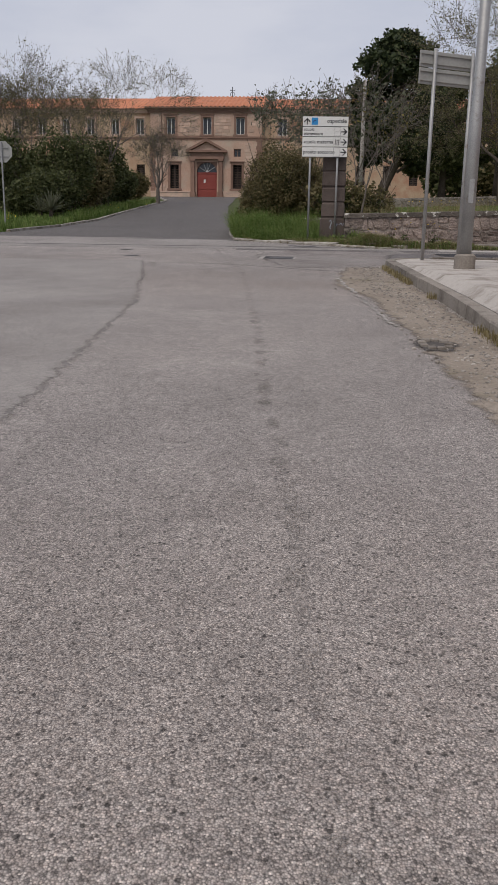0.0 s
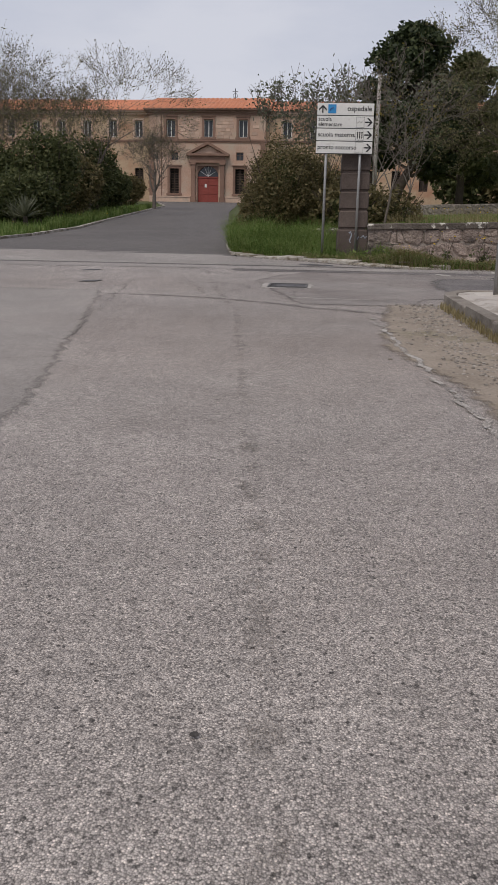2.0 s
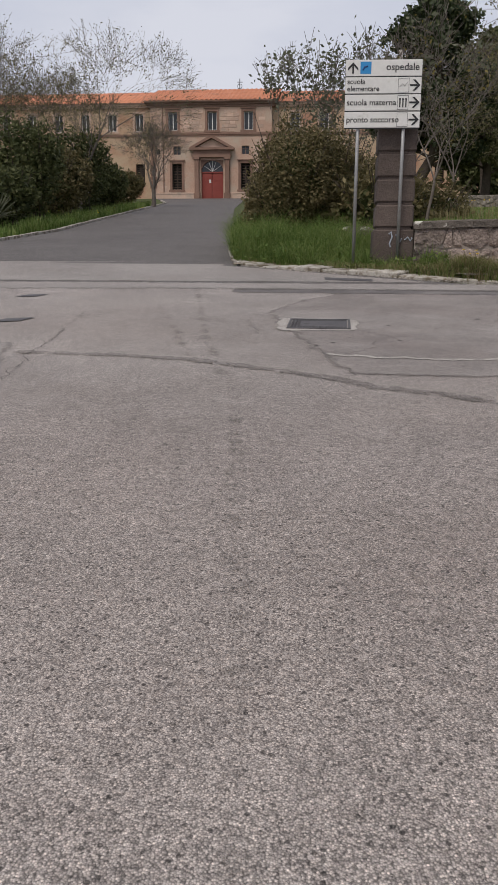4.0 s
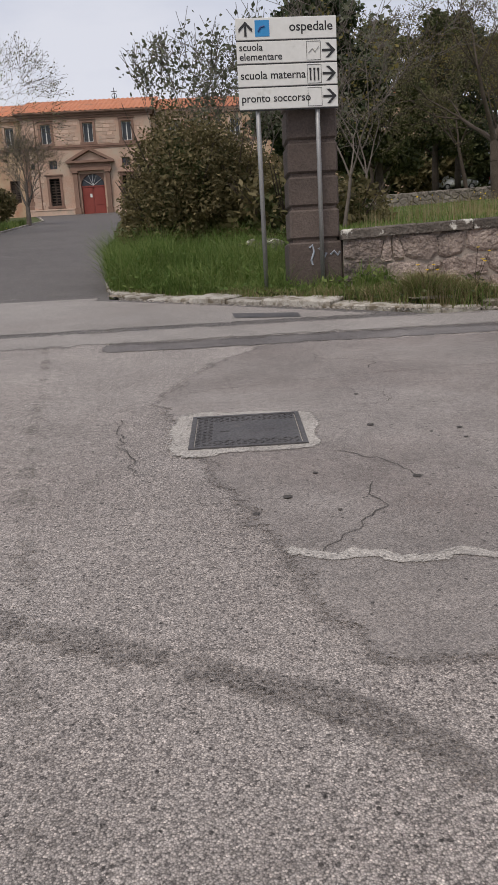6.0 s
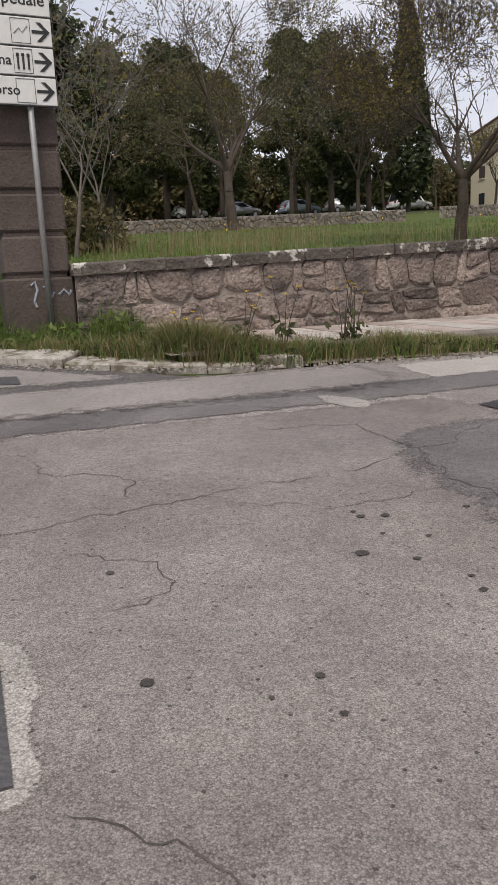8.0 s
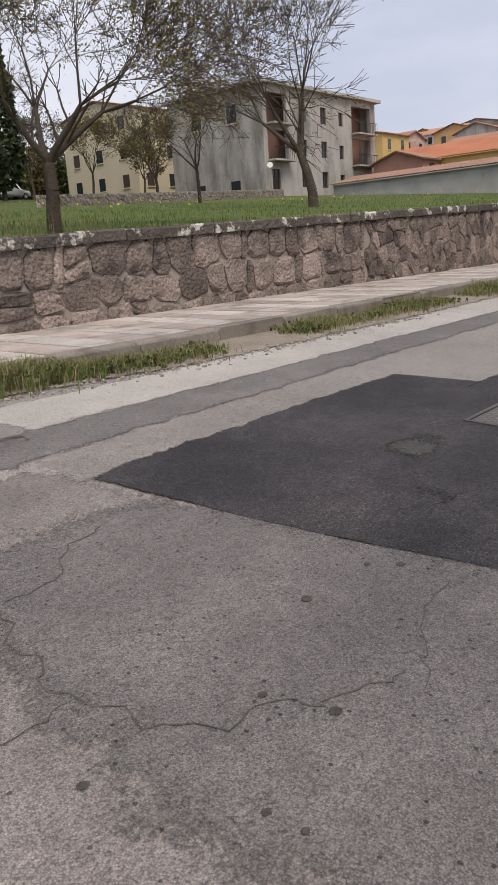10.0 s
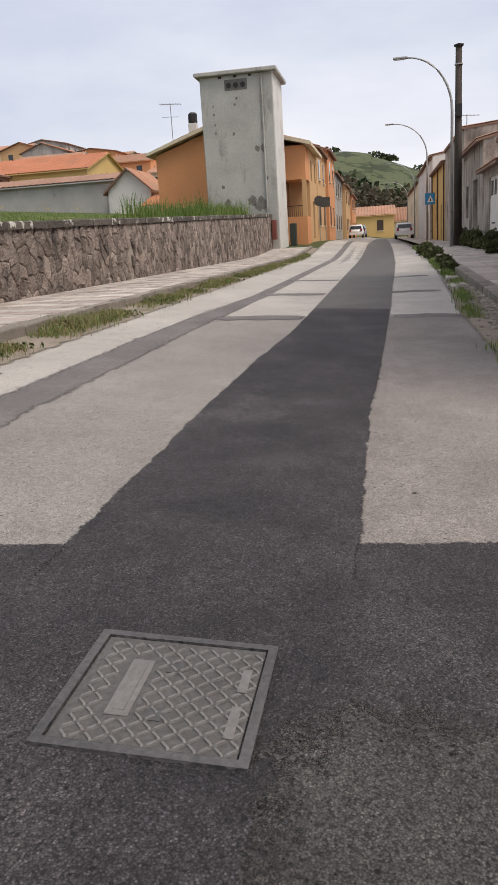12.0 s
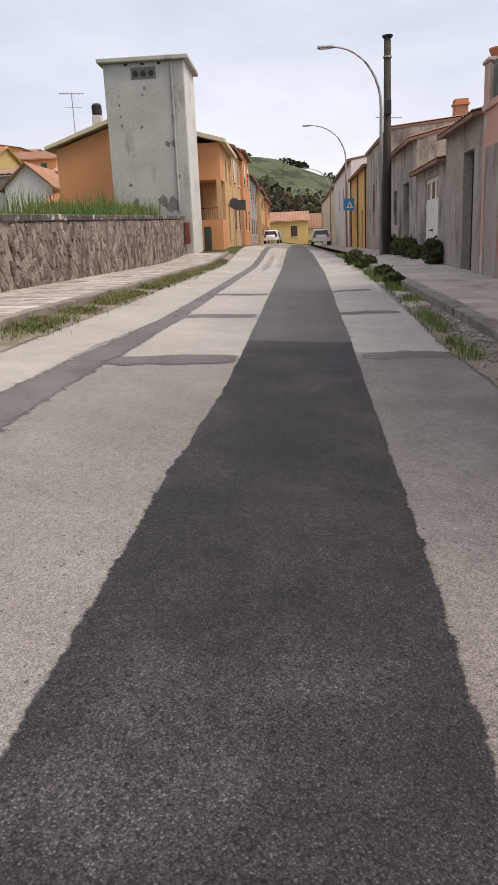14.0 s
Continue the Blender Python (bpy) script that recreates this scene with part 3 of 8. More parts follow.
def ribbon(name, pts, width, mat, lift, parent, seed=1, wobble=0.02, soft=1.0, gaps=0.0, core=0.0):
    """A thin uneven line on the ground: a crack, a seam. soft: how far its sides break up; gaps: how often it dies out; core: how worn its middle is."""
    rnd = random.Random(seed)
    fine = []
    sx = sy = 0.0
    for a, b in zip(pts, pts[1:]):
        n = max(2, int(math.hypot(b[0] - a[0], b[1] - a[1]) / 0.035))
        for k in range(n):
            f = k / n
            sx, sy = 0.80 * sx + rnd.gauss(0, wobble * 0.45), 0.80 * sy + rnd.gauss(0, wobble * 0.45)
            fine.append((a[0] + (b[0] - a[0]) * f + sx, a[1] + (b[1] - a[1]) * f + sy))
    fine.append(pts[-1])
    verts, faces, fade = [], [], []
    last = len(fine) - 1
    for i, p in enumerate(fine):
        q0, q1 = fine[max(0, i - 1)], fine[min(last, i + 1)]
        d = math.hypot(q1[0] - q0[0], q1[1] - q0[1]) or 1
        nx, ny = -(q1[1] - q0[1]) / d, (q1[0] - q0[0]) / d
        w = width * rnd.uniform(0.7, 1.15) / 2
        weak = max(0.0, gaps * 1.6 * noise.noise((i * 0.16, seed * 3.1, 0.5)), 0.75 if i in (0, last) else 0)
        for u, v in ((-1.0, 1.0), (-0.35, core), (0.35, core), (1.0, 1.0)):
            x, y = p[0] + nx * w * u * (1 + 0.3 * soft), p[1] + ny * w * u * (1 + 0.3 * soft)
            verts.append((x, y, zg(x, y) + lift))
            fade.append(min(1.0, max(v * soft, weak)))
    for i in range(last):
        for k in range(3):
            faces.append((4 * i + k, 4 * i + 4 + k, 4 * i + 5 + k, 4 * i + 1 + k))
    ob = mesh_thing(name, verts, faces, mat, parent=parent)
    if ob.data.polygons[0].normal.z < 0:
        ob.data.flip_normals()
    set_fade(ob, fade)
    return ob

# ---- ground and roads ----


def lines(*runs):
    out = []
    for a, b, n in runs:
        out += list(np.linspace(a, b, n, endpoint=False))
    return [float(v) for v in out] + [float(runs[-1][1])]


GX = lines((-900, -120, 14), (-120, -20, 20), (-20, 0, 30), (0, 2, 12), (2, 60, 70), (60, 160, 40), (160, 900, 50))
GY = lines((-900, -60, 14), (-60, 10, 20), (10, 22.4, 18), (22.4, 22.9, 5), (22.9, 60, 50), (60, 140, 40), (140, 900, 45))
ground = sheet("ground", GX, GY, zground, GRASS_GROUND, "grassy earth rising to green scrubby hills", "ground")
ground.data.materials.append(HILL)
ground.data.materials.append(LAWN)
for poly in ground.data.polygons:
    c = poly.center
    if math.hypot(c.x - 20, c.y - 20) > 150:
        poly.material_index = 1
    elif c.x > 1.2 and 22.7 < c.y < 60 and c.x < 44:
        poly.material_index = 2

road_south = strip("road_south", [(-9.5, -45, 2.3, -45), (-9.5, 6, 2.3, 6), (-9.5, 9, 2.3, 9), (-10.5, 12, 2.3, 12), (-12.5, 14, 2.5, 14), (-15, 15.2, 2.75, 15.2)],
                   ASPH_OLD, 0.0, "worn grey chip asphalt road rising to a crossing", "road", across=14)
road_crossing = strip("road_crossing", [(-60, 15.2, -60, 20.3), (-14, 15.2, -14, 20.3), (1.2, 15.2, 1.2, 20.3), (2.75, 15.2, 2.75, 20.3)],
                      ASPH_OLD, 0.0, "worn grey chip asphalt of the crossing", "road", across=10)
road_street = strip("road_street", [(2.75, 14.85, 2.75, 20.3), (60, 14.85, 60, 20.3), (150, 14.85, 150, 20.3)],
                    ASPH_PALE, 0.0, "patched pale grey asphalt village street", "road", across=10)
DRIVE = [(-15.0, 20.3, 1.4, 20.3), (-13.6, 22.0, -0.4, 22.0), (-11.6, 24.0, -2.45, 23.6), (-10.6, 26.7, -2.9, 26.7), (-9.95, 30, -3.3, 31), (-9.9, 35, -3.75, 35),
         (-11.0, 44, -4.9, 44), (-12.9, 61, -6.8, 61), (-14.5, 76, -8.0, 76), (-18.5, 92, -9.4, 92), (-21.0, 101.6, -10.0, 101.6)]
driveway = strip("driveway", DRIVE, ASPH_DRIVE, 0.0, "dark grey asphalt driveway rising to the old building", "driveway", across=8)
# pale apron of the crossing, over the mouth of the driveway
strip("road_apron", [(-14.6, 20.36, 1.1, 20.36), (-13.2, 22.0, -0.75, 22.0), (-11.4, 23.8, -2.6, 23.5), (-10.9, 24.6, -2.7, 24.5)], ASPH_PALE, 0.004,
      "pale asphalt apron at the mouth of the driveway", "road", across=8, feather=0.35)
# smoother pale asphalt on the far half of the first road, and its ragged joint
strip("asphalt_patch", [(-9.4, -44, -1.55, -44), (-9.4, 2.2, -1.55, 2.2), (-9.4, 5.2, -1.75, 5.2), (-9.5, 9, -2.1, 9), (-10.4, 12, -2.7, 12), (-14.9, 15.19, -3.4, 15.19)], ASPH_PALE, 0.004,
      "smooth pale asphalt resurfacing", "asphalt patch", ragged=0.02, feather=0.22, ends=(False, True))
# crossing: smoother grey field round the manhole, and the pale band before the verge
strip("asphalt_patch", [(-0.45, 14.0, 0.5, 14.0), (-0.52, 14.2, 0.9, 14.2), (-0.71, 14.9, 1.15, 14.9), (-0.87, 15.5, 2.74, 15.5), (-0.99, 15.9, 2.9, 15.9), (-1.2, 16.7, 2.9, 16.5), (-1.28, 17.1, 2.85, 17.2), (-0.95, 18.26, 2.72, 18.2), (-0.6, 18.8, 2.7, 18.6), (-0.41, 19.1, 2.74, 18.95)], ASPH_GREY, 0.005,
      "smooth grey asphalt patch round a manhole", "asphalt patch", ragged=0.03, across=10, feather=0.25)
strip("asphalt_patch", [(-13.8, 19.5, -13.8, 20.29), (-6, 19.3, -6, 20.29), (-2.5, 19.55, -2.5, 20.29), (2.98, 19.46, 2.98, 20.2)], ASPH_PALE, 0.0045,
      "pale asphalt band across the crossing", "asphalt patch", ragged=0.05, across=3, feather=0.35)
# fresh dark strip of the trench
strip("asphalt_trench", [(2.74, 18.54, 2.86, 17.7), (3.0, 18.57, 2.93, 17.3), (3.6, 18.58, 3.12, 16.4), (4.8, 18.6, 3.2, 15.3), (5.68, 18.58, 6.40, 15.32)],
      ASPH_DARK, 0.008, "fresh nearly black asphalt filling a trench", "asphalt patch", ragged=0.022, across=8, feather=0.07)
strip("asphalt_trench", [(5.5, 17.97, 5.7, 16.93), (8.05, 17.98, 8.05, 16.92), (10, 17.95, 10, 16.85), (12.2, 17.87, 12.2, 16.8), (15.0, 17.85, 15.0, 16.72)],
      ASPH_DARK, 0.0083, "fresh nearly black asphalt over a trench", "asphalt patch", ragged=0.009, across=8, feather=0.05, ends=(False, False))
strip("asphalt_trench", [(15.0, 17.85, 15.0, 16.72), (20, 17.84, 20, 16.62), (30, 17.8, 30, 16.4), (45, 17.76, 45, 16.3), (120, 17.5, 120, 16.2)],
      ASPH_WORN, 0.008, "older worn dark asphalt over a trench", "asphalt patch", ragged=0.015, across=6, feather=0.06, ends=(False, False))
DUST = asphalt("dusty_scuffed_asphalt", (0.056, 0.053, 0.051), (0.089, 0.084, 0.080), (1.8, 1.78, 1.72), 180.0, blotch=2.0)
for rows in ([(3.45, 16.75, 3.5, 15.9), (4.3, 17.0, 4.3, 16.2), (5.2, 17.1, 5.2, 16.5)], [(3.7, 17.75, 3.75, 17.45), (4.5, 17.72, 4.5, 17.5)], [(3.3, 17.35, 3.35, 17.05), (3.8, 17.3, 3.8, 17.1)]):
    strip("asphalt_scuff", rows, DUST, 0.0105, "dusty scuffed area of the fresh asphalt", "asphalt patch", across=4, feather=0.5)
# tan smooth asphalt on the south half of the street
strip("asphalt_patch", [(5.9, 15.74, 5.9, 17.0), (8.0, 15.74, 8.0, 17.0), (12.6, 15.74, 12.6, 16.9), (14.3, 15.75, 14.1, 16.82)], ASPH_GREY, 0.004,
      "tan smooth asphalt on the south half of the street", "asphalt patch", ragged=0.01, across=4, feather=0.06)
# bleached fields of the street, and oil-darkened asphalt before the trench
for rows in ([(13.6, 17.8, 13.4, 18.95), (30, 17.7, 30, 18.85), (60, 17.5, 60, 18.7)], [(14.4, 15.74, 14.2, 16.85), (30, 15.25, 30, 16.55), (60, 15.22, 60, 16.4)], [(3.0, 19.44, 3.0, 20.06), (8, 19.43, 8, 20.0), (14, 19.36, 14, 20.1), (17, 19.12, 17, 20.12), (60, 18.9, 60, 20.27)]):
    strip("asphalt_field", rows, ASPH_LIGHT, 0.0032, "bleached pale field of street asphalt", "asphalt patch", ragged=0.01, across=3, feather=0.15)
strip("asphalt_patch", [(1.85, 15.25, 3.2, 15.25), (1.6, 16.2, 3.1, 16.2), (1.65, 17.0, 2.97, 17.0), (1.75, 17.8, 2.85, 17.8), (2.0, 18.35, 2.76, 18.4)], ASPH_SHADE, 0.0062,
      "oil-darkened asphalt before the trench", "asphalt patch", ragged=0.05, across=4, feather=0.45)
# coarser grey band along the street
strip("asphalt_band", [(-2.0, 19.5, -2.0, 19.05), (2.5, 19.45, 2.5, 18.98), (6, 19.42, 6, 19.03), (12, 19.38, 12, 19.02), (17, 19.12, 17, 18.88), (26, 19.1, 26, 18.88), (60, 19.0, 60, 18.7)], ASPH_SHADE, 0.0045,
      "coarse grey asphalt band along the street", "asphalt patch", ragged=0.03, across=3, feather=0.14)
for x0 in (13.1, 17.2, 21.6):
    strip("asphalt_seam", [(x0 - 0.1, 19.1, x0 + 0.35, 19.1), (x0 + 0.1, 18.5, x0 + 0.65, 18.5), (x0 + 0.35, 17.8, x0 + 0.8, 17.8)], ASPH_SHADE, 0.0055, "grey cross seam in the street", "asphalt patch", ragged=0.05, across=2, feather=0.2)
    strip("asphalt_seam", [(x0 + 0.75, 16.75, x0 + 1.1, 16.75), (x0 + 0.95, 16.2, x0 + 1.4, 16.2), (x0 + 1.05, 15.65, x0 + 1.35, 15.65)], ASPH_SHADE, 0.0055, "grey cross seam in the street", "asphalt patch", ragged=0.05, across=2, feather=0.2)

# ---- pavements and kerbs ----


def pave_height(x, y):
    """The south pavement: kerb height above the road, rising with the street."""
    return zg(x, 14.9) + 0.12 + (14.9 - y) * 0.0 + 0.012 * max(0.0, min(x - 12, 25)) * 0.3 if x > 3 else zg(x, y) + 0.13


def slab(name, outline, z_low, mat, height, parent=None, label="", category="", kind="structure"):
    """A pavement slab: an outline in plan with its top at height(x, y) and sides down to z_low below it."""
    verts = [(x, y, height(x, y)) for x, y in outline] + [(x, y, height(x, y) - z_low) for x, y in outline]
    n = len(outline)
    faces = [tuple(range(n))] + [(i, n + i, n + (i + 1) % n, (i + 1) % n) for i in range(n)]
    ob = mesh_thing(name, verts, faces, mat, parent=parent)
    if ob.data.polygons[0].normal.z < 0:
        ob.data.flip_normals()
    return tagged(ob, label, category, kind=kind) if label else ob


# south pavement of the crossing's corner
sp = [(1.9, -45), (1.82, 6.0), (1.74, 9.0), (1.58, 12.0), (1.46, 14.2), (1.55, 14.62), (1.75, 14.82), (2.2, 14.9)]
slab("pavement_corner", sp + [(5.0, 14.9), (5.0, -45)], 0.4, PAVER, lambda x, y: zg(x, y) + 0.13, label="pale paved corner of the pavement at the crossing", category="pavement")
verts, faces = [], []
xs = lines((5.0, 60, 56), (60, 140, 20))
for x in xs:
    for y in (14.95 if x > 8 else 14.9, 13.9, 13.1):
        verts.append((x, y, pave_height(x, y)))
for i in range(len(xs) - 1):
    for k in range(2):
        faces.append((3 * i + k, 3 * i + 3 + k, 3 * i + 4 + k, 3 * i + 1 + k))
pavement_south = tagged(mesh_thing("pavement_south", verts, faces, PAVE_OLD), "old cracked brownish pavement below the houses", "pavement", kind="structure")
if pavement_south.data.polygons[0].normal.z < 0:
    pavement_south.data.flip_normals()
# gutter of dirt and broken stones beside the street
strip("gutter", [(6.4, 15.05, 6.4, 15.75), (12.6, 15.05, 12.6, 15.73), (15, 15.0, 15, 15.75), (20, 14.95, 20, 15.45), (24, 14.9, 24, 15.2), (40, 14.9, 40, 15.2), (60, 14.95, 60, 15.2)],
      DIRT, 0.012, "dirty broken gutter with weeds along the kerb", "gutter", ragged=0.03, across=3, feather=0.15)
# gravelly shoulder beside the first road's kerb
strip("shoulder", [(0.75, 9.6, 1.45, 9.6), (0.35, 11.0, 1.4, 11.0), (0.45, 12.6, 1.25, 12.6), (0.62, 14.2, 1.15, 14.2)], DIRT, 0.006, "cracked gravelly shoulder beside the kerb", "shoulder", ragged=0.05, across=4, feather=0.3, ends=(False, False))
strip("shoulder", [(1.05, 3.0, 1.6, 3.0), (0.95, 6.5, 1.55, 6.5), (0.75, 9.6, 1.45, 9.6)], DIRT, 0.006, "cracked gravelly shoulder beside the kerb", "shoulder", ragged=0.05, across=4, feather=0.3, ends=(False, False))

# north pavement: earth verge and a paved strip under the garden wall
strip("verge", [(-2.6, 24.0, -2.2, 25.2), (-1.5, 23.0, -0.6, 23.9), (0.0, 21.8, 0.9, 22.5), (1.2, 20.75, 1.6, 21.3), (2.4, 20.42, 2.4, 20.95), (5, 20.05, 5, 20.8), (8, 19.98, 8, 20.75), (14, 20.05, 14, 20.75),
                (34, 20.15, 34, 20.75), (46, 20.3, 46, 20.75)], DIRT, 0.012, "weedy earth verge beside the street", "verge", ragged=0.03, across=3, feather=0.15)

# ---- the garden wall ----


def clip(poly, p, q):
    """Keeps the part of a polygon that is nearer to p than to q."""
    mx, my, nx, ny = (p[0] + q[0]) / 2, (p[1] + q[1]) / 2, q[0] - p[0], q[1] - p[1]
    out = []
    for i in range(len(poly)):
        a, b = poly[i], poly[(i + 1) % len(poly)]
        da, db = (a[0] - mx) * nx + (a[1] - my) * ny, (b[0] - mx) * nx + (b[1] - my) * ny
        if da <= 0:
            out.append(a)
        if da * db < 0:
            f = da / (da - db)
            out.append((a[0] + (b[0] - a[0]) * f, a[1] + (b[1] - a[1]) * f))
    return out


def rubble(length, rows, col_w, seed, top=1.0):
    """Cells of rubble masonry over a strip of that length and unit height (0 to top)."""
    rnd = random.Random(seed)
    n = int(length / col_w)
    seeds = {}
    for r in range(-1, rows + 1):
        for c in range(-1, n + 1):
            seeds[r, c] = ((c + 0.5 + (r % 2) * 0.5 + rnd.uniform(-0.46, 0.46)) * col_w, (r + 0.5 + rnd.uniform(-0.33, 0.33)) * top / rows)
    cells = []
    for r in range(rows):
        for c in range(n):
            p = seeds[r, c]
            poly = [(max(0, p[0] - 2 * col_w), 0), (min(length, p[0] + 2 * col_w), 0), (min(length, p[0] + 2 * col_w), top), (max(0, p[0] - 2 * col_w), top)]
            for dr in (-2, -1, 0, 1, 2):
                for dc in (-2, -1, 0, 1, 2):
                    if (dr, dc) != (0, 0) and (r + dr, c + dc) in seeds and len(poly) > 2:
                        poly = clip(poly, p, seeds[r + dr, c + dc])
            if len(poly) > 2:
                cells.append((p, poly))
    return cells


def stone_mesh(poly, p, place, joint, bulge, rnd):
    """A rough stone over a cell: place(u, v, out) gives its point in space."""
    size = max(math.hypot(q[0] - p[0], q[1] - p[1]) for q in poly)
    cx, cy = sum(q[0] for q in poly) / len(poly), sum(q[1] for q in poly) / len(poly)
    n = len(poly)
    verts = []
    for k, (shrink, out) in enumerate(((joint, -0.012), (joint * 1.3, bulge * 0.55), (joint * 1.3 + size * 0.18, bulge))):
        for q in poly:
            d = math.hypot(q[0] - cx, q[1] - cy) or 1
            f = max(0.2, 1 - shrink / d)
            verts.append(place(cx + (q[0] - cx) * f, cy + (q[1] - cy) * f, out + (rnd.uniform(-0.45, 0.45) * bulge if k else 0)))
    verts.append(place(cx, cy, bulge * rnd.uniform(0.8, 1.3)))
    faces = []
    for k in range(2):
        for i in range(n):
            j = (i + 1) % n
            faces.append((k * n + i, k * n + j, (k + 1) * n + j, (k + 1) * n + i))
    faces += [(2 * n + i, 2 * n + (i + 1) % n, 3 * n) for i in range(n)]
    return verts, faces


WALL_Y, WALL_X0, WALL_X1 = 22.62, 0.84, 44.7
wall_base = lambda x: min(-1.42, zg(x, 22.6) - 0.05) if x < 30 else -1.42 + 0.012 * (x - 30)
garden_wall = empty("wall_garden", (WALL_X0, WALL_Y, wall_base(1)), "long retaining wall of rosy rubble stone with a lichened cap", "wall", kind="structure", local=False)
bm = bmesh.new()
for k in range(44):
    xa, xb = WALL_X0 + k * (WALL_X1 - WALL_X0) / 44, WALL_X0 + (k + 1) * (WALL_X1 - WALL_X0) / 44
    v = [bm.verts.new(q) for q in ((xa, WALL_Y, wall_base(xa) - 0.5), (xb, WALL_Y, wall_base(xb) - 0.5), (xb, WALL_Y, wall_top(xb) - 0.12), (xa, WALL_Y, wall_top(xa) - 0.12),
                                   (xa, WALL_Y + 0.4, wall_base(xa) - 0.5), (xb, WALL_Y + 0.4, wall_base(xb) - 0.5), (xb, WALL_Y + 0.4, wall_top(xb) - 0.12), (xa, WALL_Y + 0.4, wall_top(xa) - 0.12))]
    for q in ((0, 1, 2, 3), (7, 6, 5, 4), (3, 2, 6, 7)):
        bm.faces.new([v[i] for i in q])
part("core", bm, MORTAR, garden_wall, "grey mortar core")

# ---- gate pillar ----
pillar = empty("gate_pillar", (0.49, 23.06, -1.27), "tall dark stone gate pillar of stacked blocks with graffiti", "pillar")
rnd = random.Random(5)
zz = 0.0
heights = [0.68, 0.04, 0.38, 0.04, 0.38, 0.04, 0.38, 0.04, 0.38, 0.04, 0.31]
for i, h in enumerate(heights):
    joint = h < 0.1
    w = 0.30 if joint else (0.36 if i == 0 else 0.33)
    bm = boxes(((-w, -w, zz), (w, w, zz + h)), bevel=0.004 if joint else 0.025)
    part("joint" if joint else "block", bm, BASALT, pillar)
    zz += h
bm = boxes(((-0.37, -0.37, zz), (0.37, 0.37, zz + 0.11)), bevel=0.02)
part("cap", bm, BASALT, pillar)
GRAFF = surface("faded_pale_graffiti", (0.30, 0.34, 0.40), (0.42, 0.45, 0.50), 0.8, 60, 8)
bm = bmesh.new()
for run in (((-0.09, 0.60), (-0.05, 0.64), (-0.03, 0.55), (-0.07, 0.44), (-0.05, 0.38)), ((0.03, 0.58), (0.08, 0.62), (0.06, 0.50), (0.10, 0.46), (0.14, 0.53)), ((0.19, 0.50), (0.24, 0.55), (0.29, 0.49), (0.32, 0.54))):
    tube(bm, [(a, -0.362, b) for a, b in run], 0.016, 5)
part("graffiti", bm, GRAFF, pillar, "pale blue-grey graffiti strokes")

# ---- facades with openings ----


def wall_cells(bm, x0, x1, z0, z1, y0, y1, holes):
    """A wall along x between y0 and y1 with rectangular holes (xa, xb, za, zb)."""
    xs = sorted({x0, x1, *[v for h in holes for v in h[:2] if x0 < v < x1]})
    for xa, xb in zip(xs, xs[1:]):
        xm = (xa + xb) / 2
        cuts = sorted((max(z0, h[2]), min(z1, h[3])) for h in holes if h[0] < xm < h[1])
        z = z0
        for a, b in cuts:
            if a > z + 1e-4:
                box(bm, (xa, y0, z), (xb, y1, a))
            z = max(z, b)
        if z1 > z + 1e-4:
            box(bm, (xa, y0, z), (xb, y1, z1))
    return bm


def window(parent, xa, xb, za, zb, y, frame_mat=CURTAIN, pane_mat=GLASS, bars=1, cross=1, thick=0.06, sill=None):
    """A framed pane in an opening of a wall along x: frame and mullions with a pane behind, and a sill if wanted."""
    bm = bmesh.new()
    t = thick
    for lo, hi in (((xa, y, za), (xa + t, y + t, zb)), ((xb - t, y, za), (xb, y + t, zb)), ((xa + t, y, za), (xb - t, y + t, za + t)), ((xa + t, y, zb - t), (xb - t, y + t, zb))):
        box(bm, lo, hi)
    for k in range(bars):
        xm = xa + (xb - xa) * (k + 1) / (bars + 1)
        box(bm, (xm - t * 0.6, y - 0.004, za + t), (xm + t * 0.6, y + t, zb - t))
    for k in range(cross):
        zm = za + (zb - za) * (0.68 if cross == 1 else (k + 1) / (cross + 1))
        box(bm, (xa + t, y + 0.004, zm - t * 0.35), (xb - t, y + t, zm + t * 0.35))
    win = part("window", bm, frame_mat, parent)
    bm = boxes(((xa + t * 0.5, y + t * 0.5, za + t * 0.5), (xb - t * 0.5, y + t * 0.8, zb - t * 0.5)))
    part("pane", bm, pane_mat, win)
    if sill:
        bm = boxes(((xa - 0.12, y - 0.28, za - 0.12), (xb + 0.12, y + 0.02, za)))
        part("sill", bm, sill, win)
    return win


def shutter(parent, xa, xb, za, zb, y, mat=WOOD_DARK, slats=9):
    bm = boxes(((xa, y, za), (xa + 0.06, y + 0.04, zb)), ((xb - 0.06, y, za), (xb, y + 0.04, zb)), ((xa + 0.06, y, za), (xb - 0.06, y + 0.04, za + 0.08)), ((xa + 0.06, y, zb - 0.08), (xb - 0.06, y + 0.04, zb)))
    for k in range(slats):
        z = za + 0.1 + (zb - za - 0.22) * (k + 0.5) / slats
        v = [bm.verts.new(q) for q in ((xa + 0.06, y + 0.005, z - 0.05), (xb - 0.06, y + 0.005, z - 0.05), (xb - 0.06, y + 0.035, z + 0.05), (xa + 0.06, y + 0.035, z + 0.05))]
        bm.faces.new(v)
    return part("shutter", bm, mat, parent)


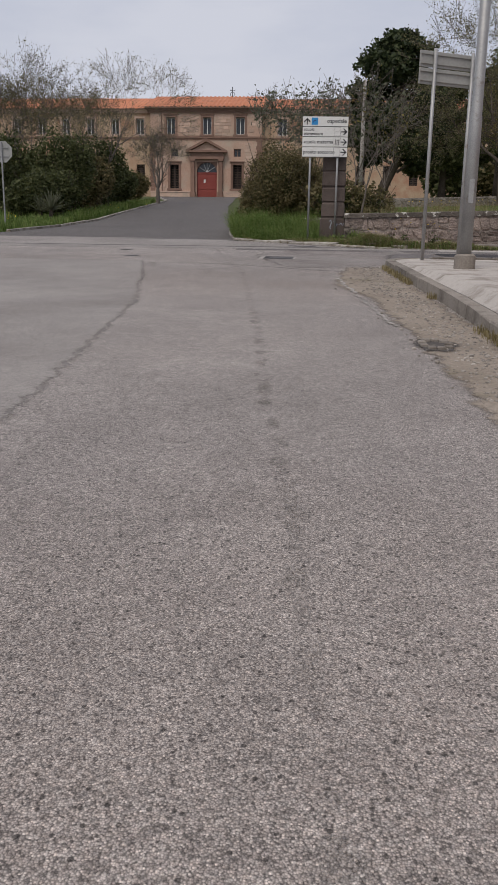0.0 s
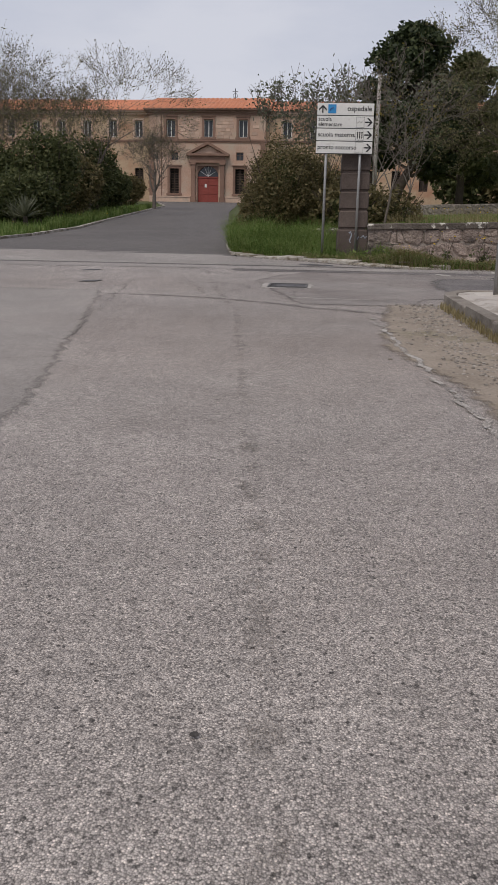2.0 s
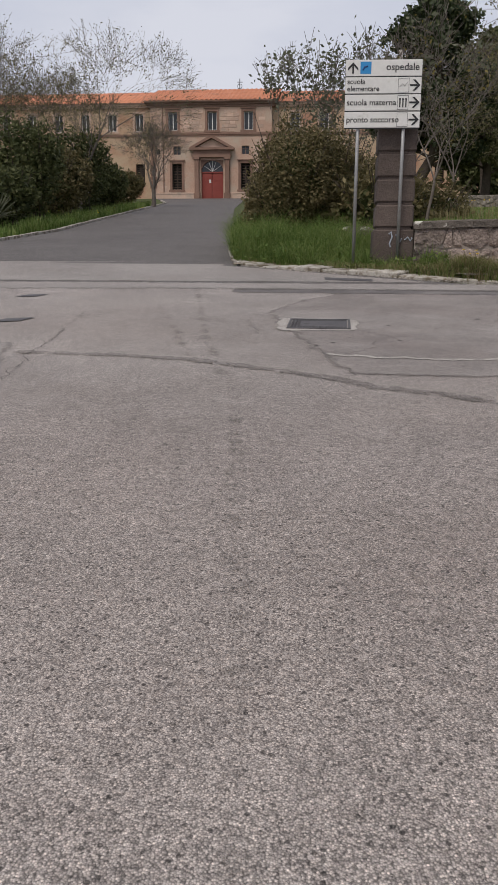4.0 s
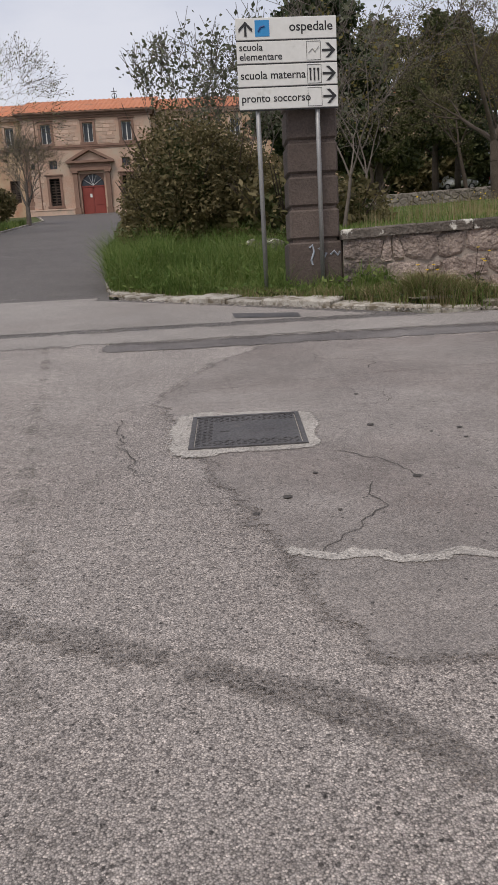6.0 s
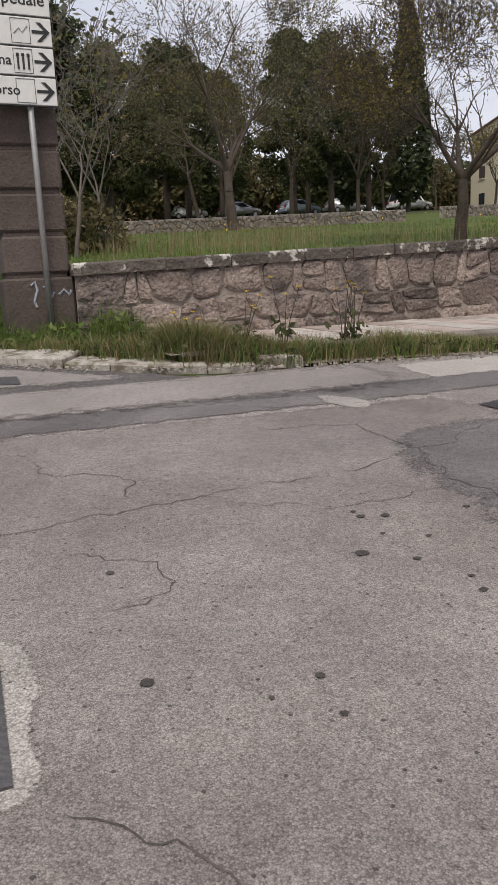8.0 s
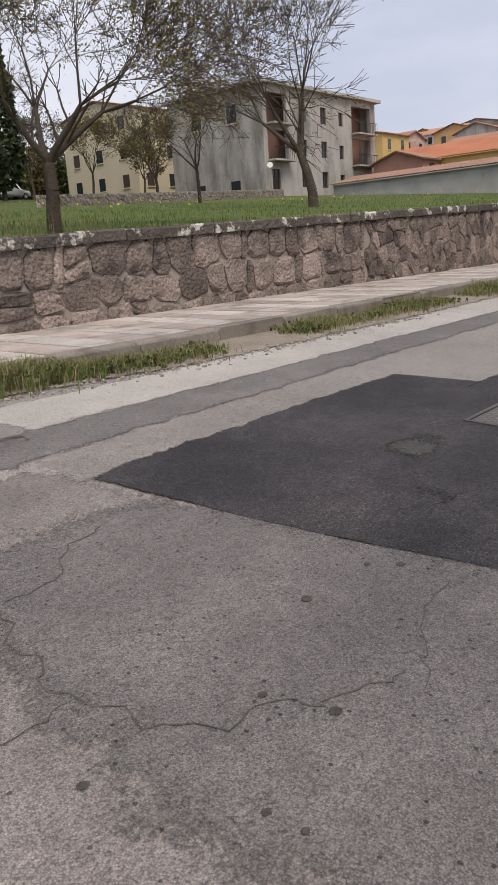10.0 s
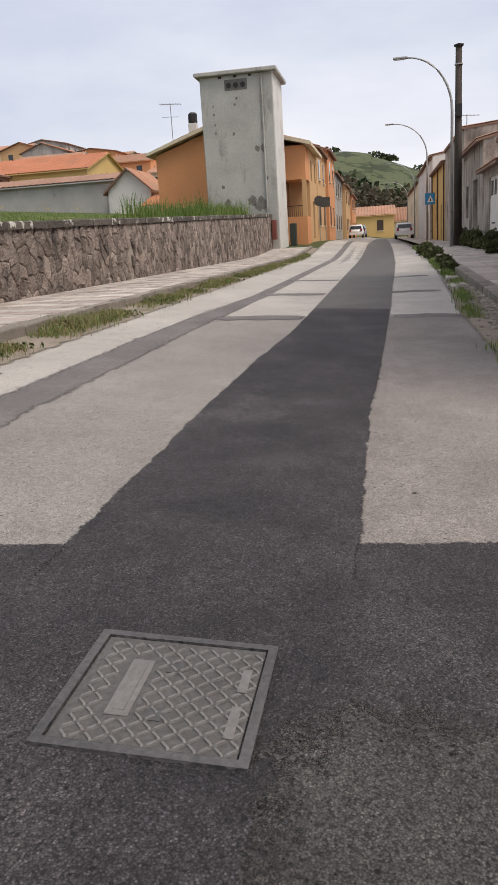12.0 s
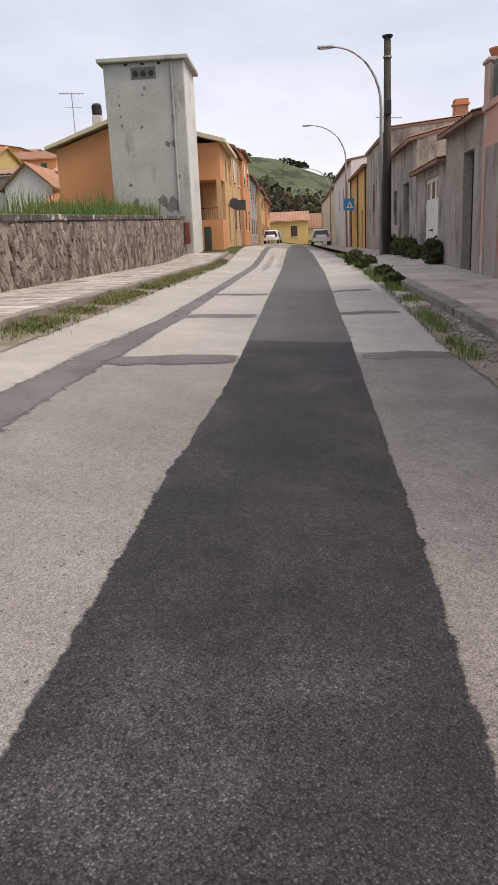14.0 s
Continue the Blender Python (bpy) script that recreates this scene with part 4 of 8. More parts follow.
def tiled_roof(parent, x0, x1, y0, z0, y1, z1, mat, step=0.55, name="roof", thick=0.12, deck=None):
    """A pitched plane of half-round tile rows running from the eave (y0, z0) up to the ridge (y1, z1)."""
    n = max(2, int((x1 - x0) / step))
    verts, faces = [], []
    prof = [(0.0, 0.0), (0.18, 0.07), (0.36, 0.1), (0.54, 0.07), (0.72, 0.0), (0.86, -0.02)]
    us = [(x0 + (k + p) * (x1 - x0) / n, h) for k in range(n) for p, h in prof] + [(x1, 0.0)]
    for y, z in ((y0, z0), (y0 + (y1 - y0) * 0.5, z0 + (z1 - z0) * 0.5 + 0.02), (y1, z1)):
        verts += [(u, y, z + h * step * 1.2) for u, h in us]
    w = len(us)
    for j in range(2):
        faces += [(j * w + i, j * w + i + 1, (j + 1) * w + i + 1, (j + 1) * w + i) for i in range(w - 1)]
    roof = mesh_thing(name, verts, faces, mat, parent=parent)
    bm = bmesh.new()
    lo = [(x0, y0, z0), (x1, y0, z0), (x1, y1, z1), (x0, y1, z1)]
    a, b = [bm.verts.new((x, y, z - 0.03)) for x, y, z in lo], [bm.verts.new((x, y, z - thick)) for x, y, z in lo]
    bm.faces.new(a), bm.faces.new(b[::-1])
    for i in range(4):
        bm.faces.new((a[i], b[i], b[(i + 1) % 4], a[(i + 1) % 4]))
    part("roof_deck", bm, deck or TRACHYTE, roof)
    return roof


# ---- the old institution at the head of the driveway ----
FY, GZ = 102.8, 6.2
inst = empty("institution_building", (-14.3, FY, GZ), "long two-storey salmon building with a stone portal and tiled roof", "building", local=False)
up = [(-19.55, -18.45, 14.2, 16.25), (-14.85, -13.75, 14.2, 16.25), (-10.55, -9.45, 14.2, 16.25)]
low = [(-19.15, -18.0, 7.55, 10.5), (-10.9, -9.75, 7.55, 10.5)]
small = [(-19.0, -18.1, 11.5, 12.45), (-10.8, -9.9, 11.5, 12.45)]
door_hole = [(-15.65, -13.0, GZ - 0.5, 10.85)]
bm = wall_cells(bmesh.new(), -21.7, -7.25, GZ - 1.2, 16.75, FY, FY + 0.6, up + low + small + door_hole)
part("wall_centre", bm, FACADE, inst, "salmon plastered central front")
bm = bmesh.new()
prism(bm, [(-13.0, 9.5), (-13.0, 10.86), (-14.33, 10.86)] + [(-14.325 + 1.32 * math.cos(a), 9.52 + 1.30 * math.sin(a)) for a in np.linspace(math.pi / 2, 0, 9)], "y", FY + 0.05, FY + 0.55)
prism(bm, [(-15.65, 9.5)] + [(-14.325 + 1.32 * math.cos(a), 9.52 + 1.30 * math.sin(a)) for a in np.linspace(math.pi, math.pi / 2, 9)] + [(-14.33, 10.86), (-15.65, 10.86)], "y", FY + 0.05, FY + 0.55)
part("arch", bm, TRACHYTE, inst, "round stone arch over the door")
wing_l = [(-21.7 - 1.55 - 3.3 * k - 0.5, -21.7 - 1.55 - 3.3 * k + 0.5, 14.3, 16.25) for k in range(11)]
wing_l2 = [(-21.7 - 1.55 - 3.3 * k - 0.55, -21.7 - 1.55 - 3.3 * k + 0.55, 8.2, 10.6) for k in range(11)]
bm = wall_cells(bmesh.new(), -60, -21.7, GZ - 2.2, 16.9, FY + 0.9, FY + 1.5, wing_l + wing_l2)
part("wall_wing", bm, FACADE_WING, inst, "faded ochre and pink plaster wing")
wing_r = [(-7.25 + 2.1 + 3.4 * k, -7.25 + 3.2 + 3.4 * k, 14.2, 16.2) for k in range(9)]
wing_r2 = [(-7.25 + 2.1 + 3.4 * k, -7.25 + 3.2 + 3.4 * k, 8.2, 10.6) for k in range(9)]
bm = wall_cells(bmesh.new(), -7.25, 26, GZ - 0.4, 16.8, FY + 0.9, FY + 1.5, wing_r + wing_r2)
part("wall_wing", bm, FACADE_WING, inst, "faded ochre and pink plaster wing")
bm = boxes(((-60, FY + 1.5, GZ - 2.2), (-59.4, FY + 14, 16.9)), ((25.4, FY + 1.5, GZ - 0.4), (26, FY + 14, 16.8)), ((-60, FY + 14, GZ - 2), (26, FY + 14.5, 16.8)), ((-21.7, FY + 0.6, GZ - 1.2), (-21.1, FY + 1.4, 16.75)), ((-7.85, FY + 0.6, GZ - 1.2), (-7.25, FY + 1.4, 16.75)))
part("wall_back", bm, FACADE_WING, inst)
bm = boxes(((-59, FY + 4.0, GZ - 1), (25, FY + 4.3, 16.6)), ((-59.3, FY + 1.6, 16.6), (25.3, FY + 14, 16.75)))
part("inner_wall", bm, plain("dark_room", (0.03, 0.03, 0.03), 0.9), inst)
for xa, xb, za, zb in up + wing_l + wing_r:
    y = FY + 0.3 if -21.7 < xa < -7.3 else FY + 1.2
    window(inst, xa, xb, za, zb, y, bars=1, cross=0, thick=0.09)
for xa, xb, za, zb in small:
    window(inst, xa, xb, za, zb, FY + 0.25, bars=1, cross=1, frame_mat=TRACHYTE, thick=0.06)
for xa, xb, za, zb in low + wing_l2 + wing_r2:
    y = FY + 0.25 if -21.7 < xa < -7.3 else FY + 1.15
    xm = (xa + xb) / 2
    shutter(inst, xa, xm - 0.01, za, zb, y)
    shutter(inst, xm + 0.01, xb, za, zb, y)
# trim: surrounds, string course, cornice, plinth
for xa, xb, za, zb in up + low:
    bm = bmesh.new()
    for lo, hi in (((xa - 0.28, FY - 0.09, za - 0.25), (xa, FY + 0.12, zb + 0.3)), ((xb, FY - 0.09, za - 0.25), (xb + 0.28, FY + 0.12, zb + 0.3)), ((xa, FY - 0.09, zb), (xb, FY + 0.12, zb + 0.3)), ((xa - 0.4, FY - 0.16, za - 0.28), (xb + 0.4, FY - 0.09, za - 0.02)), ((xa - 0.4, FY - 0.18, zb + 0.3), (xb + 0.4, FY + 0.1, zb + 0.42))):
        box(bm, lo, hi)
    part("window_surround", bm, TRACHYTE, inst, "brown stone window surround")
for xa, xb, za, zb in wing_l + wing_r:
    bm = bmesh.new()
    for lo, hi in (((xa - 0.22, FY + 0.84, za - 0.2), (xa, FY + 0.98, zb + 0.25)), ((xb, FY + 0.84, za - 0.2), (xb + 0.22, FY + 0.98, zb + 0.25)), ((xa, FY + 0.84, zb), (xb, FY + 0.98, zb + 0.25)), ((xa - 0.3, FY + 0.8, za - 0.22), (xb + 0.3, FY + 0.84, za - 0.04))):
        box(bm, lo, hi)
    part("window_surround", bm, ASHLAR, inst, "pale stone window surround")
bm = boxes(((-21.9, FY - 0.14, 13.72), (-7.05, FY, 13.95)), ((-21.85, FY - 0.08, 13.56), (-7.1, FY, 13.72)))
part("string_course", bm, TRACHYTE, inst)
bm = boxes(((-60, FY + 0.78, 13.72), (-21.9, FY + 0.9, 13.95)), ((-7.05, FY + 0.78, 13.72), (26, FY + 0.9, 13.95)))
part("string_course", bm, TRACHYTE, inst)
bm = boxes(((-22.0, FY - 0.12, 16.75), (-7.0, FY + 1.5, 17.0)), ((-22.1, FY - 0.28, 17.0), (-6.9, FY + 1.5, 17.22)), ((-22.3, FY - 0.5, 17.22), (-6.7, FY + 1.5, 17.4)))
part("cornice", bm, TRACHYTE, inst, "dark moulded stone cornice")
bm = boxes(((-60.2, FY + 0.7, 16.9), (-22.1, FY + 1.5, 17.12)), ((-60.2, FY + 0.5, 17.12), (-22.3, FY + 1.5, 17.35)), ((-6.9, FY + 0.7, 16.8), (26.2, FY + 1.5, 17.05)), ((-6.7, FY + 0.5, 17.05), (26.2, FY + 1.5, 17.3)))
part("cornice", bm, ASHLAR, inst, "pale moulded stone cornice")
for xa, xb in ((-21.75, -16.5), (-12.15, -7.2)):
    part("plinth", boxes(((xa, FY - 0.16, GZ - 1.2), (xb, FY, 7.05)), ((xa, FY - 0.22, 7.05), (xb, FY, 7.2))), ASHLAR, inst, "pale stone plinth")
# rusticated corner strips, and bands of ashlar across the centre
rnd = random.Random(8)
for xq in (-21.45, -7.5):
    z, k = 7.2, 0
    while z < 13.5:
        w = 0.42 if k % 2 else 0.30
        part("quoin", boxes(((xq - w, FY - 0.07, z), (xq + w, FY - 0.005, z + 0.44)), bevel=0.015), TRACHYTE, inst)
        z, k = z + 0.47, k + 1
blocks_v, blocks_f = [], []
z = 7.25
while z < 16.4:
    x = -20.9 + rnd.uniform(0, 0.5)
    h = 0.38
    while x < -8.2:
        w = rnd.uniform(0.55, 0.95)
        clear = all(not (x + w > a - 0.35 and x < b + 0.35 and z + h > c - 0.3 and z < d + 0.45) for a, b, c, d in up + low + small + [(-16.9, -11.7, 6, 13.5)]) and not 13.3 < z + h / 2 < 14.0
        if clear and x + w < -8.0:
            n0 = len(blocks_v)
            y1, e = FY - 0.03, 0.02
            blocks_v += [(x, FY + 0.01, z), (x + w - 0.03, FY + 0.01, z), (x + w - 0.03, FY + 0.01, z + h - 0.02), (x, FY + 0.01, z + h - 0.02), (x + e, y1, z + e), (x + w - 0.03 - e, y1, z + e), (x + w - 0.03 - e, y1, z + h - 0.02 - e), (x + e, y1, z + h - 0.02 - e)]
            blocks_f += [tuple(n0 + i for i in q) for q in ((4, 5, 6, 7), (0, 1, 5, 4), (1, 2, 6, 5), (2, 3, 7, 6), (3, 0, 4, 7))]
        x += w
    z += 0.4
tagged(mesh_thing("ashlar", blocks_v, blocks_f, ASHLAR, parent=inst), kind="stuff")
# portal
for sx in (-16.15, -12.5):
    bm = boxes(((sx - 0.36, FY - 0.5, GZ - 0.4), (sx + 0.36, FY, GZ + 0.9)), ((sx - 0.26, FY - 0.4, GZ + 0.9), (sx + 0.26, FY, 10.9)), ((sx - 0.36, FY - 0.5, 10.9), (sx + 0.36, FY, 11.15)), bevel=0.03)
    part("portal_pilaster", bm, TRACHYTE, inst)
bm = boxes(((-16.6, FY - 0.5, 11.15), (-12.05, FY, 11.45)), ((-16.5, FY - 0.42, 11.45), (-12.15, FY, 11.95)), ((-17.0, FY - 0.75, 11.95), (-11.65, FY, 12.2)))
prism(bm, [(-17.0, 12.2), (-16.4, 12.2), (-14.32, 13.25), (-14.32, 13.62)], "y", FY - 0.75, FY)
prism(bm, [(-11.65, 12.2), (-14.32, 13.62), (-14.32, 13.25), (-12.25, 12.2)], "y", FY - 0.75, FY)
part("pediment", bm, TRACHYTE, inst, "brown triangular stone pediment")
bm = bmesh.new()
prism(bm, [(-16.3, 12.22), (-12.35, 12.22), (-14.32, 13.2)], "y", FY - 0.25, FY)
part("tympanum", bm, ASHLAR, inst)
bm = boxes(((-15.6, FY + 0.28, GZ - 0.1), (-14.34, FY + 0.36, 9.42)), ((-14.31, FY + 0.28, GZ - 0.1), (-13.05, FY + 0.36, 9.42)), ((-15.65, FY + 0.2, 9.42), (-13.0, FY + 0.4, 9.58)))
for k in range(2):
    for j in range(3):
        x0 = -15.45 + k * 1.28
        box(bm, (x0, FY + 0.25, GZ + 0.25 + j * 1.05), (x0 + 0.98, FY + 0.28, GZ + 1.1 + j * 1.05))
part("door", bm, DOOR_RED, inst, "faded red panelled double door")
bm = boxes(((-14.75, FY + 0.235, 8.3), (-14.5, FY + 0.248, 8.7)))
part("notice", bm, SIGN_WHITE, inst, "white paper notice")
bm = bmesh.new()
prism(bm, [(-14.325 + 1.3 * math.cos(a), 9.58 + 1.26 * math.sin(a)) for a in np.linspace(0, math.pi, 15)], "y", FY + 0.34, FY + 0.37)
fan = part("fanlight", bm, GLASS, inst, "dark glazed fanlight")
bm = bmesh.new()
for a in (0.6, 1.2, 1.57, 1.95, 2.55):
    tube(bm, [(-14.325, FY + 0.3, 9.6), (-14.325 + 1.26 * math.cos(a), FY + 0.3, 9.6 + 1.22 * math.sin(a))], 0.035, 5)
part("fanlight_bars", bm, CURTAIN, fan)
bm = tube(bmesh.new(), [(-20.2, FY - 0.08, GZ), (-20.2, FY - 0.08, 16.7)], 0.06, 6)
part("downpipe", bm, TRACHYTE, inst)
bm = boxes(((-20.95, FY - 0.3, 11.6), (-20.6, FY, 12.1)), bevel=0.02)
part("lantern", bm, BLACK_METAL, inst, "small dark wall lantern")
tiled_roof(inst, -22.4, -6.6, FY - 0.55, 17.42, FY + 8.0, 20.3, TILE)
tiled_roof(inst, -60.4, -22.4, FY + 0.4, 17.38, FY + 8.0, 20.05, TILE)
tiled_roof(inst, -6.6, 26.4, FY + 0.4, 17.32, FY + 8.0, 19.95, TILE)
bm = boxes(((-60.4, FY + 8.0, 17), (26.4, FY + 8.3, 19.9)))
part("roof_ridge", bm, TILE, inst)
bm = tube(bmesh.new(), [(-11.9, FY + 7.9, 20.2), (-11.9, FY + 7.9, 21.5)], 0.05, 5)
tube(bm, [(-12.25, FY + 7.9, 21.1), (-11.55, FY + 7.9, 21.1)], 0.04, 5)
for k in range(8):
    a, b = 2 * math.pi * k / 8, 2 * math.pi * (k + 1) / 8
    tube(bm, [(-11.9 + 0.3 * math.cos(a), FY + 7.9, 20.6 + 0.3 * math.sin(a)), (-11.9 + 0.3 * math.cos(b), FY + 7.9, 20.6 + 0.3 * math.sin(b))], 0.035, 4)
part("finial", bm, BLACK_METAL, inst, "thin dark iron finial")

# ---- transformer tower ----
tower = empty("transformer_tower", (46.6, 24.1, -1.3), "tall weathered grey cement transformer tower with a slab roof", "tower", local=False)
TX0, TX1, TY0, TY1, TZ = 44.8, 48.5, 22.2, 25.98, 7.72
bm = boxes(((TX0, TY0 + 0.02, -1.6), (TX1, TY1, TZ)), bevel=0.03)
part("shaft", bm, CONCRETE, tower)
# The sunlit south side gets a white skin: its brightness is painted in.
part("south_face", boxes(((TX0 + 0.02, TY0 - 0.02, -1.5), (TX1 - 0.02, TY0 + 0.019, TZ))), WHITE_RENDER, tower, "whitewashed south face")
bm = boxes(((TX0 - 0.25, TY0 - 0.25, TZ + 0.003), (TX1 + 0.25, TY1 + 0.25, TZ + 0.20)), bevel=0.03)
part("roof_slab", bm, CONCRETE, tower)
# Flat panel without depth; the shade inside the recess is painted dark grey.
part("vent_recess", boxes(((TX0 - 0.012, 23.5, 6.98), (TX0 + 0.01, 24.68, 7.5))), surface("sooty_vent_recess", (0.13, 0.125, 0.115), (0.20, 0.19, 0.175), 0.9, 20, 2), tower, "dark recess of the vents")
for k in range(3):
    bm = tube(bmesh.new(), [(TX0 - 0.05, 23.72 + 0.37 * k, 7.22), (TX0 + 0.02, 23.72 + 0.37 * k, 7.22)], 0.13, 12)
    part("vent", bm, BLACK_METAL, tower)
for k in range(3):
    part("putlog_hole", boxes(((TX0 - 0.008, 23.25 + 0.78 * k, 7.58), (TX0 + 0.01, 23.42 + 0.78 * k, 7.68))), BLACK_METAL, tower)
bm = tube(bmesh.new(), [(TX0 - 0.06, 22.75, 7.7), (TX0 - 0.06, 22.78, 1.0)], 0.05, 6)
part("conduit", bm, CONCRETE, tower)
rnd = random.Random(4)
for y, z, s in ((22.85, 4.1, 0.16), (23.15, 4.1, 0.12), (22.75, 2.6, 0.1), (24.35, 4.9, 0.07), (25.1, 7.2 - 4.9, 0.09), (25.35, 6.3, 0.05), (24.1, 6.6, 0.06), (24.2, 6.3, 0.05), (23.6, 1.5, 0.22), (23.1, 1.3, 0.3), (24.9, 1.4, 0.2), (25.34, 5.9, 0.05), (25.32, 5.4, 0.05), (25.3, 5.0, 0.05)):
    bm = bmesh.new()
    prism(bm, [(y + s * (1 + 0.4 * rnd.uniform(-1, 1)) * math.cos(a), z + s * (1.2 + 0.5 * rnd.uniform(-1, 1)) * math.sin(a)) for a in np.linspace(0, 2 * math.pi, 12)[:-1]], "x", TX0 - 0.006, TX0 + 0.012)
    part("damage_hole", bm, surface("crumbling_grey_render", (0.12, 0.11, 0.10), (0.24, 0.225, 0.205), 0.95, 30, 5), tower, "crumbled patch of render")
meter = tagged(part("meter_box", boxes(((44.2, 22.3, -0.55), (44.55, 22.55, 0.45)), bevel=0.02), surface("rusty_red_box", (0.16, 0.05, 0.04), (0.22, 0.075, 0.06), 0.7, 20, 2)), "rust-red metal meter box on the wall's end", "meter box")
cabinet = tagged(part("utility_cabinet", boxes(((48.6, 21.75, -1.25), (49.2, 22.1, 0.3)), bevel=0.02), surface("dark_green_cabinet", (0.03, 0.035, 0.03), (0.05, 0.055, 0.048), 0.6, 20, 2)), "dark utility cabinet beside the tower", "cabinet")

# ---- things of the crossing ----


def words(text, size, at, parent, mat, turn=0.0, align="LEFT", narrow=1.0, bold=0.012):
    """A line of writing as a thin mesh, upright, facing -y."""
    cu = bpy.data.curves.new("writing", "FONT")
    cu.body, cu.size, cu.align_x, cu.extrude, cu.offset, cu.resolution_u = text, size, align, 0.001, bold * size, 3
    tmp = bpy.data.objects.new("writing", cu)
    scene.collection.objects.link(tmp)
    bpy.context.view_layer.update()
    me = bpy.data.meshes.new_from_object(tmp)
    bpy.data.objects.remove(tmp)
    me.materials.clear()
    me.materials.append(mat)
    me.transform(Matrix.Translation(at) @ Matrix.Rotation(radians(90), 4, "X") @ Matrix.Diagonal((narrow, 1, 1, 1)))
    ob = new("writing", me)
    adopt(ob, parent)
    return ob


def arrow(parent, x, z, kind, y=-0.006, s=0.17):
    bm = bmesh.new()
    w = 0.028
    if kind == "right":
        prism(bm, [(x - s / 2, z - w / 2), (x + s / 2 - 0.02, z - w / 2), (x + s / 2 - 0.02, z + w / 2), (x - s / 2, z + w / 2)], "y", y, y + 0.003)
        for sg in (-1, 1):
            prism(bm, [(x + s / 2, z), (x + s / 2 - 0.085, z + sg * 0.085), (x + s / 2 - 0.125, z + sg * 0.085), (x + s / 2 - 0.04, z)], "y", y - 0.001, y + 0.003)
    else:
        prism(bm, [(x - w / 2, z - s / 2), (x + w / 2, z - s / 2), (x + w / 2, z + s / 2 - 0.02), (x - w / 2, z + s / 2 - 0.02)], "y", y, y + 0.003)
        for sg in (-1, 1):
            prism(bm, [(x, z + s / 2), (x + sg * 0.085, z + s / 2 - 0.085), (x + sg * 0.085, z + s / 2 - 0.125), (x, z + s / 2 - 0.04)], "y", y - 0.001, y + 0.003)
    return part("arrow", bm, INK, parent)


sign = empty("direction_sign", (-0.44, 22.5, -1.18), "four white direction boards with black writing on two grey posts", "sign", turn=2.6)
BW, BH, TOP = 1.26, 0.252, 3.29
for k in range(4):
    z1 = TOP - k * 0.268
    board = part("board", boxes(((0, 0, z1 - BH), (BW, 0.022, z1)), bevel=0.006), SIGN_WHITE, sign)
    zc = z1 - BH / 2
    part("rim", boxes(((0.0, 0.004, z1 - BH - 0.013), (BW, 0.026, z1 - BH - 0.001))), INK, board)
    if k == 0:
        arrow(board, 0.12, zc, "up")
        part("pictogram", boxes(((0.24, -0.004, z1 - 0.215), (0.42, 0.0, z1 - 0.03))), BLUE, board, "blue square pictogram")
        bm = tube(bmesh.new(), [(0.28, -0.006, z1 - 0.16), (0.31, -0.006, z1 - 0.11), (0.36, -0.006, z1 - 0.10)], 0.012, 5)
        part("mark", bm, plain("dark_blue_mark", (0.01, 0.05, 0.2), 0.5), board)
        words("ospedale", 0.152, (1.215, -0.002, zc - 0.035), board, INK, align="RIGHT", narrow=1.02)
    else:
        arrow(board, 1.155, zc, "right")
        bm = bmesh.new()
        for lo, hi in (((0.875, -0.004, z1 - 0.235), (1.055, 0.0, z1 - 0.231)), ((0.875, -0.004, z1 - 0.02), (1.055, 0.0, z1 - 0.016)), ((0.875, -0.004, z1 - 0.231), (0.879, 0.0, z1 - 0.02)), ((1.051, -0.004, z1 - 0.231), (1.055, 0.0, z1 - 0.02))):
            box(bm, lo, hi)
        part("pictogram_frame", bm, INK, board)
        if k == 1:
            words("scuola", 0.118, (0.03, -0.002, z1 - 0.105), board, INK)
            words("elementare", 0.118, (0.03, -0.002, z1 - 0.215), board, INK)
            bm = tube(bmesh.new(), [(0.90, -0.003, z1 - 0.15), (0.95, -0.003, z1 - 0.10), (0.98, -0.003, z1 - 0.14), (1.03, -0.003, z1 - 0.08)], 0.006, 4)
            part("mark", bm, SIGN_BACK, board, "faded grey mark")
        elif k == 2:
            words("scuola materna", 0.132, (0.03, -0.002, zc - 0.04), board, INK, narrow=1.02)
            bm = bmesh.new()
            for dx in (0.915, 0.965, 1.015):
                tube(bm, [(dx, -0.003, z1 - 0.20), (dx, -0.003, z1 - 0.09)], 0.011, 5)
                tube(bm, [(dx, -0.003, z1 - 0.085), (dx, -0.003, z1 - 0.06)], 0.014, 6)
            part("mark", bm, INK, board)
        else:
            words("pronto soccorso", 0.132, (0.03, -0.002, zc - 0.04), board, INK, narrow=0.98)
for lx in (0.235, 1.0):
    post = part("post", tube(bmesh.new(), [(lx, 0.055, -0.1), (lx, 0.055, TOP - 0.03)], 0.03, 10), METAL_GREY, sign, shade=True)
    for k in range(4):
        part("clamp", boxes(((lx - 0.045, 0.022, TOP - k * 0.268 - 0.15), (lx + 0.045, 0.095, TOP - k * 0.268 - 0.11)), bevel=0.004), METAL_GREY, post)

